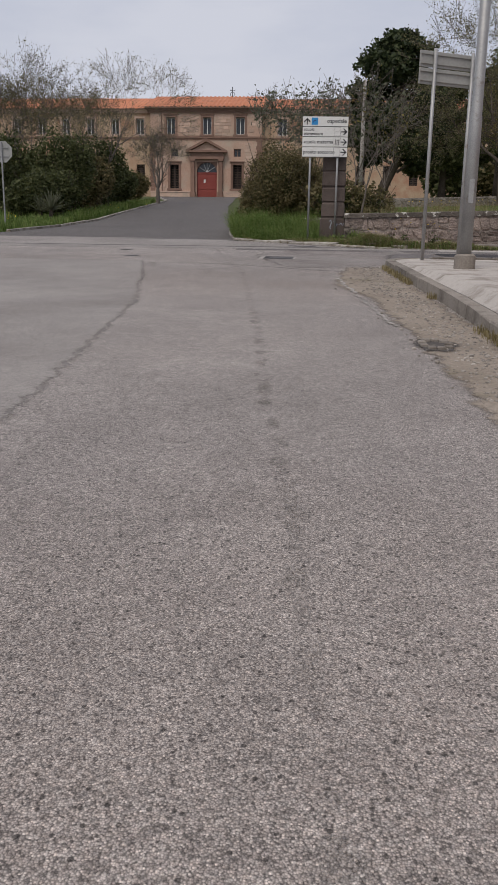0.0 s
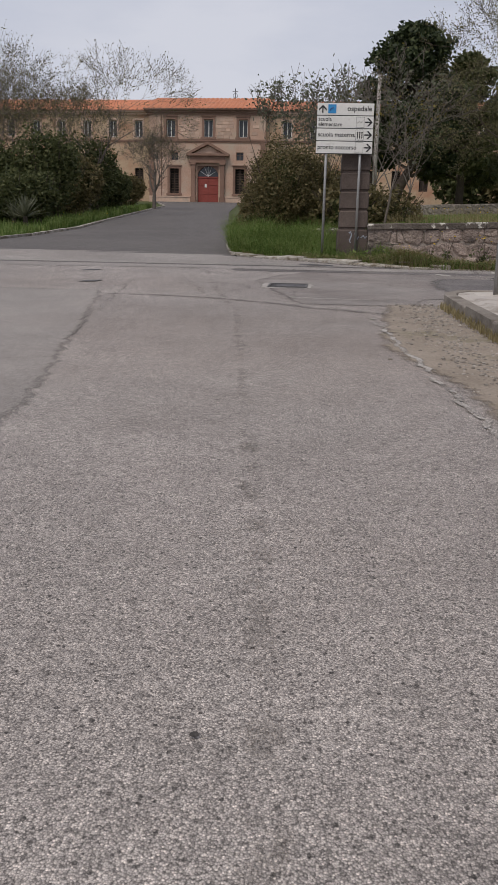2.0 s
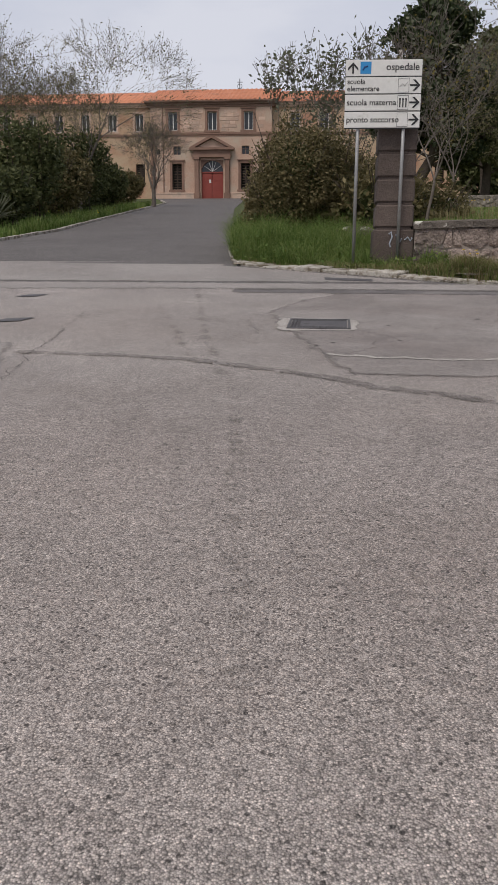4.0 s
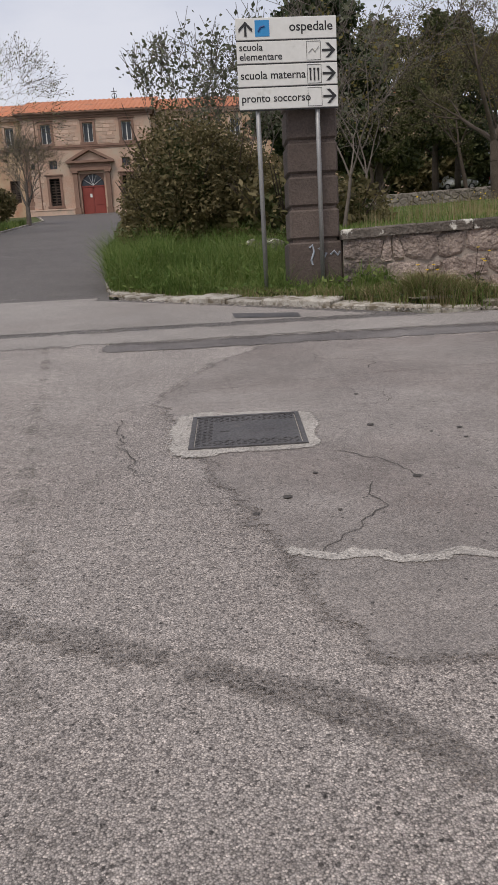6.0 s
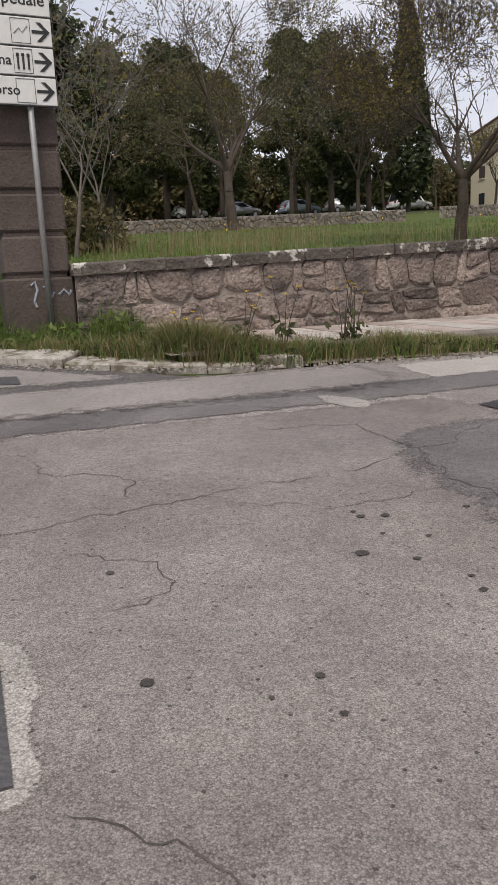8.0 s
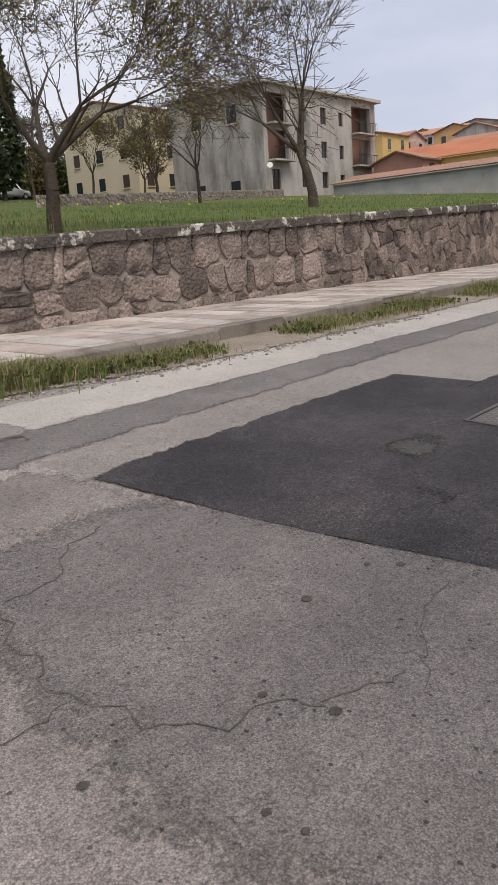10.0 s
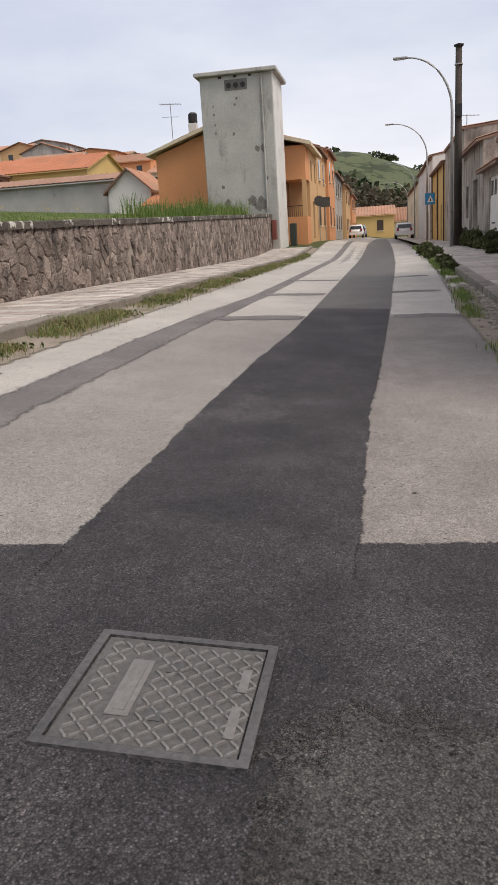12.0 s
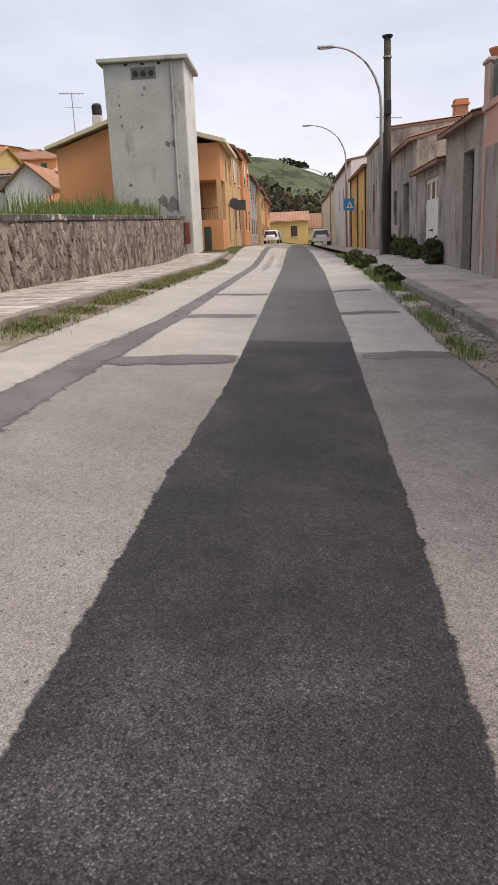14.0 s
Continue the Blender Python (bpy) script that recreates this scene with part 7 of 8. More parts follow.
part("arm", tube(bmesh.new(), [(0.3, 0.3, -0.1), (0, 0, 0)], 0.03, 5), METAL_GREY, dish)
garage = gable_house("low reddish garage with a tiled roof", 72, 84, 52.5, 58, 5.2, 7.0, 0.9, surface("dull_red_plaster", (0.3, 0.16, 0.12), (0.38, 0.22, 0.17), 0.9), TILE_OLD, axis="x", win=("s",))

# ---- cars ----


def car(at, turn, paint, label, tall=1.48, length=4.0, width=1.7):
    th = empty("car", at, label, "car", group="parked cars", turn=turn)
    L, W, H = length / 2, width / 2, tall
    prof = [(-L, 0.35), (-L + 0.05, 0.75), (-L + 0.25, 0.95), (-L + 0.5, H - 0.08), (-L + 0.9, H), (L - 1.9, H), (L - 1.1, 0.98), (L - 0.15, 0.82), (L, 0.6), (L, 0.35)]
    bm = prism(bmesh.new(), prof, "y", -W, W)
    bmesh.ops.bevel(bm, geom=list(bm.edges), offset=0.06, segments=2, affect="EDGES")
    for v in bm.verts:
        if v.co.z > 1.0:
            v.co.y *= 0.84
    part("body", bm, paint, th, shade=True)
    dark = plain("car_glass", (0.02, 0.022, 0.025), 0.08)
    bm = bmesh.new()
    v = [bm.verts.new(q) for q in ((-L + 0.22, -W * 0.76, 0.99), (-L + 0.22, W * 0.76, 0.99), (-L + 0.465, W * 0.70, H - 0.14), (-L + 0.465, -W * 0.70, H - 0.14))]
    bm.faces.new(v)
    part("rear_window", bm, dark, th)
    for sg in (-1, 1):
        bm = bmesh.new()
        v = [bm.verts.new(q) for q in ((-L + 0.6, sg * W * 0.93, 1.0), (L - 1.35, sg * W * 0.93, 1.0), (L - 1.95, sg * W * 0.86, H - 0.1), (-L + 0.8, sg * W * 0.86, H - 0.1))]
        bm.faces.new(v)
        part("side_window", bm, dark, th)
        part("tail_light", boxes(((-L - 0.01, sg * W * 0.72 - 0.1, 0.75), (-L + 0.12, sg * W * 0.72 + 0.1, 1.0)), bevel=0.01), plain("tail_lamp_red", (0.25, 0.02, 0.02), 0.3), th)
        for lx in (-L + 0.72, L - 0.72):
            wh = part("wheel", tube(bmesh.new(), [(lx, sg * (W - 0.18), 0.31), (lx, sg * (W + 0.01), 0.31)], 0.31, 16), BLACK_METAL, th)
            part("rim", tube(bmesh.new(), [(lx, sg * (W + 0.0), 0.31), (lx, sg * (W + 0.02), 0.31)], 0.19, 12), METAL_GREY, wh)
    part("number_plate", boxes(((-L - 0.015, -0.26, 0.62), (-L - 0.002, 0.26, 0.74))), SIGN_WHITE, th)
    part("bumper", boxes(((-L - 0.04, -W + 0.08, 0.36), (-L + 0.1, W - 0.08, 0.55)), bevel=0.02), paint, th)
    return th


CAR_WHITE = plain("white_car_paint", (0.72, 0.72, 0.72), 0.25)
CAR_GREY = plain("silver_car_paint", (0.45, 0.46, 0.47), 0.25, 0.4)
CAR_BLUE = plain("pale_blue_car_paint", (0.30, 0.36, 0.42), 0.25, 0.3)
CAR_DARK = plain("dark_car_paint", (0.05, 0.055, 0.06), 0.25)
car((80.5, 14.75, zg(80, 16.2) + 0.15), 0, CAR_WHITE, "white hatchback parked at the side of the street")
car((95.5, 19.8, zg(95, 19.8)), 0, CAR_WHITE, "white car parked by the terraced houses")
car((103, 19.6, zg(103, 19.6)), 0, CAR_BLUE, "grey-blue car parked by the terraced houses")
for x, y, p, l in ((24.0, 92, CAR_WHITE, "white car parked beyond the garden"), (27.5, 86, CAR_GREY, "silver car parked beyond the garden"), (33, 84, CAR_BLUE, "grey-blue car parked beyond the garden"),
                   (39, 86, CAR_GREY, "silver car parked beyond the garden")):
    car((x, y, zground(x, y)), 5, p, l)
car((47.0, 86, zground(47, 86)), 4, CAR_WHITE, "white van parked beyond the garden", tall=1.95, length=4.8, width=1.8)

# ---- plants ----


def limbs(rnd, base, height, radius, levels=5, split=3, spread=0.55, first=0.28, up=0.25, shrink=0.72, wide=1.0):
    """Branches as tapered pieces (p0, r0, p1, r1, level) and the ends of the twigs."""
    segs, tips = [], []

    def grow(p, d, length, r, level):
        n = 3 if level < 2 else 2
        for k in range(n):
            d = (d + Vector((rnd.gauss(0, 0.09), rnd.gauss(0, 0.09), rnd.gauss(0, 0.05) + up * 0.10))).normalized()
            q = p + d * (length / n)
            r1 = r * (0.90 if level == 0 else 0.82)
            segs.append((p, r, q, r1, level))
            p, r = q, r1
            if level >= 1 and level < levels and rnd.random() < 0.72:
                side(p, d, length * 0.55, r * 0.5, level + 1)
        if level >= levels:
            tips.append((p, d))
            return
        m = split + (1 if level == 0 else 0)
        turn = rnd.uniform(0, 6.28)
        u = d.orthogonal().normalized()
        w = d.cross(u)
        for k in range(m):
            a = turn + 2 * math.pi * k / m + rnd.uniform(-0.4, 0.4)
            lean = spread * rnd.uniform(0.65, 1.25) * (wide if level == 0 else 1.0)
            nd = (d * math.cos(lean) + (u * math.cos(a) + w * math.sin(a)) * math.sin(lean)).normalized()
            grow(p, nd, length * shrink * rnd.uniform(0.8, 1.15) * (1.25 if level == 0 else 1), r * ((0.70 if level == 0 else 0.62) if m > 2 else 0.72), level + 1)

    def side(p, d, length, r, level):
        u = Vector((rnd.gauss(0, 1), rnd.gauss(0, 1), rnd.gauss(0, 0.6))).normalized()
        grow(p, (d + u * 0.9).normalized(), length, r, max(level, levels - 1))

    grow(Vector(base), Vector((rnd.gauss(0, 0.04), rnd.gauss(0, 0.04), 1)).normalized(), height * first, radius, 0)
    return segs, tips


def branch_mesh(name, segs, mat, parent, thin=0.0):
    verts, faces = [], []
    for p, r0, q, r1, level in segs:
        n = 7 if level == 0 else (5 if level < 3 else 3)
        d = (q - p).normalized()
        u = d.orthogonal().normalized()
        w = d.cross(u)
        b = len(verts)
        for c, r in ((p, max(r0, thin)), (q, max(r1, thin))):
            for k in range(n):
                a = 2 * math.pi * k / n
                verts.append(c + (u * math.cos(a) + w * math.sin(a)) * r)
        faces += [(b + k, b + (k + 1) % n, b + n + (k + 1) % n, b + n + k) for k in range(n)]
    return mesh_thing(name, [tuple(v) for v in verts], faces, mat, parent=parent, shade=True)


def leaf_mesh(name, spots, size, mat, parent, rnd, long=1.6, kind=""):
    """Small leaf blades, one at each spot, turned every way."""
    verts, faces = [], []
    for p in spots:
        a = Vector((rnd.gauss(0, 1), rnd.gauss(0, 1), rnd.gauss(0, 0.8))).normalized()
        b = a.cross(Vector((rnd.gauss(0, 1), rnd.gauss(0, 1), rnd.gauss(0, 1)))).normalized()
        s = size * rnd.uniform(0.6, 1.35)
        a, b = a * s * long * 0.5, b * s * 0.5
        k = len(verts)
        verts += [tuple(p - a), tuple(p + b * 0.9), tuple(p + a), tuple(p - b * 0.9)]
        faces.append((k, k + 1, k + 2, k + 3))
    ob = mesh_thing(name, verts, faces, mat, parent=parent)
    return tagged(ob, kind=kind) if kind else ob


def tree(label, x, y, height, radius, leaf_mat=None, leaves=0, leaf=0.06, seed=1, levels=5, split=3, spread=0.5, first=0.28, bark=BARK, scatter=0.25, thin=0.004, up=0.25, shrink=0.72, z=None, category="tree", group="", wide=1.0):
    rnd = random.Random(seed)
    z = zground(x, y) if z is None else z
    th = empty("tree", (x, y, z), label, category, group=group)
    segs, tips = limbs(rnd, (0, 0, -0.1), height, radius, levels, split, spread, first, up, shrink, wide)
    top = max(q.z for _, _, q, _, _ in segs)
    f = height / top
    segs = [(p * f, r0, q * f, r1, l) for p, r0, q, r1, l in segs]
    tips = [(p * f, d) for p, d in tips]
    branch_mesh("trunk", segs, bark, th, thin)
    if leaves and leaf_mat:
        spots = []
        for k in range(leaves):
            p, d = tips[rnd.randrange(len(tips))]
            spots.append(p - d * rnd.uniform(0, 0.5) * f + Vector((rnd.gauss(0, scatter), rnd.gauss(0, scatter), rnd.gauss(0, scatter))) * 0.6)
        leaf_mesh("crown", spots, leaf, leaf_mat, th, rnd)
    return th


def lumps_spots(rnd, lumps, count, shell=0.75):
    """Spots spread over the outer part of several overlapping lumps (x, y, z, rx, ry, rz), with an uneven outline."""
    out = []
    weight = [l[3] * l[4] + l[4] * l[5] for l in lumps]
    while len(out) < count:
        l = rnd.choices(lumps, weight)[0]
        d = Vector((rnd.gauss(0, 1), rnd.gauss(0, 1), rnd.gauss(0, 1))).normalized()
        f = (1 - (1 - shell) * rnd.random() ** 0.7) * (1 + 0.28 * noise.noise((d.x * 2.2 + l[0], d.y * 2.2 + l[1], d.z * 2.2)))
        f *= 1 + 0.12 * noise.noise((d.x * 7 + l[0], d.y * 7, d.z * 7))
        p = Vector((l[0] + d.x * l[3] * f, l[1] + d.y * l[4] * f, l[2] + d.z * l[5] * f))
        if p.z > 0.02:
            out.append(p)
    return out


def shrub(label, x, y, lumps, count, leaf, mat, seed, stems=14, category="shrub", group="", dark=None, z=None, long=1.9):
    """A dense shrub: a leafy heart whose dark colour stands for the shade inside, stems, and leaves over uneven lumps.
    """
    rnd = random.Random(seed)
    th = empty("shrub", (x, y, zground(x, y) if z is None else z), label, category, group=group)
    bm = bmesh.new()
    for k in range(stems):
        l = lumps[k % len(lumps)]
        a = rnd.uniform(0, 6.28)
        tube(bm, [(l[0] * 0.6 + rnd.gauss(0, 0.15), l[1] * 0.6 + rnd.gauss(0, 0.15), -0.1), (l[0] + l[3] * 0.3 * math.cos(a), l[1] + l[4] * 0.3 * math.sin(a), l[2] * 0.7), (l[0] + l[3] * 0.95 * math.cos(a), l[1] + l[4] * 0.95 * math.sin(a), l[2] + l[5] * rnd.uniform(0.3, 1.05))], [0.04, 0.025, 0.008], 4)
    part("stem", bm, BARK, th)
    # Bigger green leaves inside; under olive foliage their darker tone paints inner shade.
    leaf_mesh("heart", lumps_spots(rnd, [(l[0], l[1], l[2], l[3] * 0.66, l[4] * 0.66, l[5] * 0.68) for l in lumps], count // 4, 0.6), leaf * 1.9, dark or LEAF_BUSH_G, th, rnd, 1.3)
    leaf_mesh("foliage", lumps_spots(rnd, lumps, count), leaf, mat, th, rnd, long)
    return th


def pine(label, x, y, height, crown, count, seed, trunk=0.28, bare=0.3, mat=LEAF_PINE, lean=(0, 0), group="", category="tree"):
    """A dark evergreen: leaning trunk, limbs, and a broad crown of needle clumps with gaps."""
    rnd = random.Random(seed)
    th = empty("tree", (x, y, zground(x, y)), label, category, group=group)
    bm = bmesh.new()
    tube(bm, [(0, 0, -0.2), (lean[0] * 0.4, lean[1] * 0.4, height * bare * 0.5), (lean[0], lean[1], height * bare), (lean[0] * 1.1, lean[1], height * 0.85)], [trunk, trunk * 0.9, trunk * 0.75, trunk * 0.2], 9)
    lumps = []
    n = 22
    for k in range(n):
        f = (k + 0.5) / n
        zz = height * (bare + (1 - bare) * f)
        r = crown * (math.sin(math.pi * min(1, 0.22 + 0.80 * f)) ** 0.7) * rnd.uniform(0.45, 0.8)
        a = k * 2.4 + rnd.uniform(-0.5, 0.5)
        cx, cy = lean[0] + r * math.cos(a), lean[1] + r * math.sin(a)
        s = crown * rnd.uniform(0.30, 0.45)
        lumps.append((cx, cy, zz, s, s, s * 0.62))
        tube(bm, [(lean[0], lean[1], zz - height * 0.08), (cx * 0.6 + lean[0] * 0.4, cy * 0.6 + lean[1] * 0.4, zz - height * 0.02), (cx, cy, zz)], [trunk * 0.3, trunk * 0.2, 0.02], 5)
    part("trunk", bm, BARK, th, shade=True)
    leaf_mesh("crown", lumps_spots(rnd, lumps, int(count * 1.8), 0.5), 0.20, mat, th, rnd, 1.7)
    return th


def cypress(label, x, y, height, r, count, seed):
    rnd = random.Random(seed)
    th = empty("tree", (x, y, zground(x, y)), label, "cypress", group="cypresses")
    part("trunk", tube(bmesh.new(), [(0, 0, -0.2), (0, 0, height * 0.9)], [0.22, 0.04], 7), BARK, th)
    spots = []
    for k in range(count):
        f = rnd.random() ** 0.8
        rr = r * (min(1, f * 5 + 0.25) * (1 - f) ** 0.55 + 0.03) * (0.72 + 0.35 * rnd.random()) * (1 + 0.25 * noise.noise((f * 9, seed, rnd.random())))
        a = rnd.uniform(0, 6.28)
        spots.append(Vector((rr * math.cos(a), rr * math.sin(a), 0.8 + f * (height - 0.8))))
    leaf_mesh("crown", spots, 0.32, LEAF_PINE, th, rnd, 2.0)
    return th


# garden trees
tree("young tree with a short trunk and budding spreading twigs", 7.5, 25.0, 5.3, 0.115, LEAF_YOUNG, 13000, 0.030, seed=14, levels=7, split=3, spread=0.50, first=0.15, bark=BARK, scatter=0.08, thin=0.0044, up=0.20, shrink=0.80, wide=1.4, group="garden trees")
tree("bare garden tree with a round twiggy crown", 19.6, 29.0, 7.4, 0.16, LEAF_YOUNG, 1200, 0.04, seed=25, levels=6, split=3, spread=0.40, first=0.21, bark=BARK, scatter=0.08, thin=0.0060, up=0.25, shrink=0.78, wide=1.1, group="garden trees")
tree("budding garden tree with a dense olive crown of fine twigs", 8.9, 39.0, 10.5, 0.19, LEAF_OLIVE, 26000, 0.05, seed=31, levels=6, split=3, spread=0.50, first=0.18, bark=BARK, scatter=0.22, thin=0.0062, up=0.18, shrink=0.82, wide=1.4, group="garden trees")
tree("small budding garden tree", 26.0, 39.5, 4.8, 0.09, LEAF_YOUNG, 1500, 0.06, seed=37, levels=5, split=3, spread=0.5, first=0.25, thin=0.006, group="garden trees")
for k, (x, y, h) in enumerate(((13.5, 52, 9.5), (19, 56, 9), (16, 64, 11), (11, 70, 11), (24, 57, 9))):
    tree("slender leafy tree at the back of the garden", x, y, h, 0.15, LEAF_GREY if k % 2 else LEAF_YOUNG, 1800, 0.10, seed=51 + k, levels=5, split=3, spread=0.42, first=0.26, thin=0.010, scatter=0.3, group="trees at the back of the garden")
pine("big dark pine with a leaning trunk", 4.4, 58, 11.0, 4.0, 14000, 3, trunk=0.40, bare=0.26, lean=(1.3, 0))
pine("dark evergreen among the garden trees", 9.3, 60, 9.5, 3.2, 8000, 5, trunk=0.3, bare=0.22, mat=LEAF_BUSH_G)
for k, (x, y, h, c) in enumerate(((22.5, 63, 11.5, 3.0), (27.5, 67, 12.5, 3.0), (32.5, 70, 12, 2.6), (33, 82, 12, 3.2), (15.0, 68, 11.5, 3.2), (18.5, 74, 12.5, 3.4), (25, 84, 12.5, 3.6))):
    pine("dark pine at the back of the garden", x, y, h, c, 6500, 61 + k, trunk=0.26, bare=0.26, mat=(LEAF_BUSH_G, LEAF_PINE)[k % 2], group="dark pines")
for k, (x, y, h) in enumerate(((34.5, 51, 5.6), (26.5, 58, 8))):
    tree("budding tree with brownish young leaves", x, y, h, 0.12, LEAF_GREY if k % 3 else LEAF_YOUNG, 1300, 0.07, seed=201 + k, levels=6, split=3, spread=0.42, first=0.28, thin=0.008, scatter=0.3, shrink=0.76, wide=1.05, group="trees before the blocks")
for k, (x, y) in enumerate(((27, 93), (33, 95), (39, 93), (45, 96), (51, 94), (57, 97), (63, 99), (21, 92), (16, 93))):
    shrub("dark leafy thicket at the edge of the grounds", x, y, [(0, 0, 3.2, 3.4, 2.6, 3.6), (2.0, 0.5, 2.4, 2.6, 2.2, 2.8), (-1.8, -0.4, 2.2, 2.4, 2.0, 2.6)], 2600, 0.32, (LEAF_BUSH_G, LEAF_BUSH)[k % 2], 221 + k, group="thicket behind the garden")
cypress("tall dark cypress at the edge of the garden", 38.6, 73.5, 17.0, 2.1, 6500, 5)
cypress("dark cypress behind the garden", 34.2, 76.5, 12.5, 1.5, 3500, 6)
for k, (x, y, h) in enumerate(((46, 80, 9), (50, 76, 8), (42, 90, 10), (53, 72, 6.5))):
    tree("leafy tree before the cream block", x, y, h, 0.14, LEAF_YOUNG if k % 2 else LEAF_GREY, 2200, 0.14, seed=71 + k, levels=5, split=3, spread=0.5, first=0.25, thin=0.012, scatter=0.4, group="trees by the blocks")

# left of the driveway: dark shrubs under bare trees
for x, y, h, n, sd in ((-17.6, 48, 9.2, 9000, 81), (-14.2, 51, 9.4, 9000, 83), (-22.5, 50, 8.8, 6000, 87), (-13.4, 66, 7.6, 2500, 89)):
    tree("spreading tree with a pale olive budding crown", x, y, h, 0.19, LEAF_OLIVE, n, 0.06, seed=sd, levels=6, split=3, spread=0.48, first=0.15, bark=BARK_PALE, thin=0.006, up=0.3, shrink=0.80, scatter=0.25, wide=1.35, group="budding trees by the driveway")
for k, (x, y, h, r) in enumerate((x, y, h * (0.85, 1.3, 1.0, 1.35, 0.9)[k % 5], r) for k, (x, y, h, r) in enumerate(((-12.9, 36.5, 2.7, 1.5), (-13.6, 41, 3.3, 1.8), (-14.0, 46, 3.4, 1.9), (-14.6, 51.5, 3.4, 1.9), (-15.2, 58, 3.3, 1.8), (-16.0, 66, 3.2, 1.8), (-17.0, 40, 3.3, 2.1), (-18.5, 46, 3.6, 2.3), (-21.5, 42, 3.4, 2.4), (-18.5, 56, 4.2, 2.5), (-25.5, 47, 4.0, 2.8)))):
    shrub("dense dark green shrub along the driveway", x, y, [(0, 0, h * 0.5, r, r, h * 0.52), (r * 0.5, 0.4, h * 0.62, r * 0.6, r * 0.6, h * 0.36), (-r * 0.5, -0.4, h * 0.35, r * 0.7, r * 0.7, h * 0.36)], 6500, 0.10, (LEAF_BUSH_G, LEAF_BUSH_G, LEAF_BUSH)[k % 3], 91 + k, group="shrubs by the driveway")
# spiky plants
rnd = random.Random(17)
for x, y, s in ((-11.75, 34.2, 1.35), (-12.6, 35.2, 1.1)):
    th = empty("yucca", (x, y, zground(x, y)), "spiky yucca with long grey-green blades", "yucca", group="yuccas")
    verts, faces = [], []
    for k in range(70):
        a, e = rnd.uniform(0, 6.28), rnd.uniform(0.1, 1.35)
        d = Vector((math.cos(a) * math.cos(e), math.sin(a) * math.cos(e), math.sin(e)))
        w = d.cross(Vector((0, 0, 1))).normalized() * 0.03
        o = Vector((0, 0, 0.35 * s))
        tip = o + d * s * rnd.uniform(0.7, 1.0) - Vector((0, 0, 0.12))
        m = o + d * s * 0.45
        n0 = len(verts)
        verts += [tuple(o - w), tuple(o + w), tuple(m + w), tuple(m - w), tuple(tip)]
        faces += [(n0, n0 + 1, n0 + 2, n0 + 3), (n0 + 3, n0 + 2, n0 + 4)]
    mesh_thing("leaves", verts, faces, LEAF_GREY, parent=th)
    part("stem", tube(bmesh.new(), [(0, 0, -0.1), (0, 0, 0.4 * s)], 0.09, 7), BARK, th)

# right of the driveway: big olive shrub, saplings, tangle behind the pillar
shrub("big rounded olive-brown shrub beside the driveway", -1.45, 28.2, [(0, 0, 1.55, 1.2, 1.2, 1.55), (0.8, 0.5, 1.45, 1.05, 1.1, 1.5), (-0.4, -0.2, 1.0, 0.95, 1.1, 1.0), (1.6, 1.2, 1.2, 0.95, 1.0, 1.2)], 40000, 0.043, LEAF_BUSH, 7, stems=70)
for k, (x, y, h) in enumerate(((-1.7, 33.5, 6.1), (-0.6, 32.5, 5.6), (0.5, 33.0, 6.0), (1.3, 31.5, 4.8), (-2.4, 35, 5.8))):
    tree("slender sapling with sparse grey-green leaves", x, y, h, 0.05, LEAF_GREY, 650, 0.085, seed=101 + k, levels=5, split=2, spread=0.34, first=0.2, bark=BARK_PALE, thin=0.007, scatter=0.2, shrink=0.78, group="saplings behind the shrub")
shrub("tangled brown undergrowth behind the gate pillar", 0.6, 27.5, [(0, 0, 1.0, 1.3, 1.2, 1.0), (1.2, 1.0, 0.9, 1.1, 1.1, 0.9)], 3500, 0.08, LEAF_BUSH, 9, stems=40)
tree("bare bramble-like sapling beside the pillar", 1.5, 26.5, 4.6, 0.04, None, 0, seed=111, levels=6, split=2, spread=0.5, first=0.16, bark=BARK_PALE, thin=0.005, shrink=0.8)
tree("bare bramble-like sapling beside the pillar", 2.4, 29.0, 5.2, 0.04, LEAF_YOUNG, 300, 0.06, seed=113, levels=6, split=2, spread=0.5, first=0.16, bark=BARK_PALE, thin=0.005, shrink=0.8)
rocks = empty("stone_heap", (0.0, 26.0, zg(0, 26)), "rough grey stones of a broken wall in the undergrowth", "stones", local=False)
rnd = random.Random(29)
for k in range(22):
    x, y = -0.45 + 0.10 * (k % 11) + rnd.gauss(0, 0.04), 25.7 + rnd.gauss(0, 0.10)
    z = zg(x, y) + 0.15 + 0.26 * (k // 11) + rnd.uniform(-0.05, 0.10)
    s = rnd.uniform(0.10, 0.16)
    bm = bmesh.new()
    bmesh.ops.create_icosphere(bm, subdivisions=2, radius=1)
    for v in bm.verts:
        f = s * (1 + 0.45 * noise.noise(v.co * 1.4 + Vector((k, 0, 0))) + 0.15 * noise.noise(v.co * 4))
        v.co = Vector((v.co.x * 1.25, v.co.y, v.co.z * 0.85)) * f + Vector((x, y, z))
    part("stone", bm, CAPSTONE, rocks)

# ---- grass, weeds and flowers ----


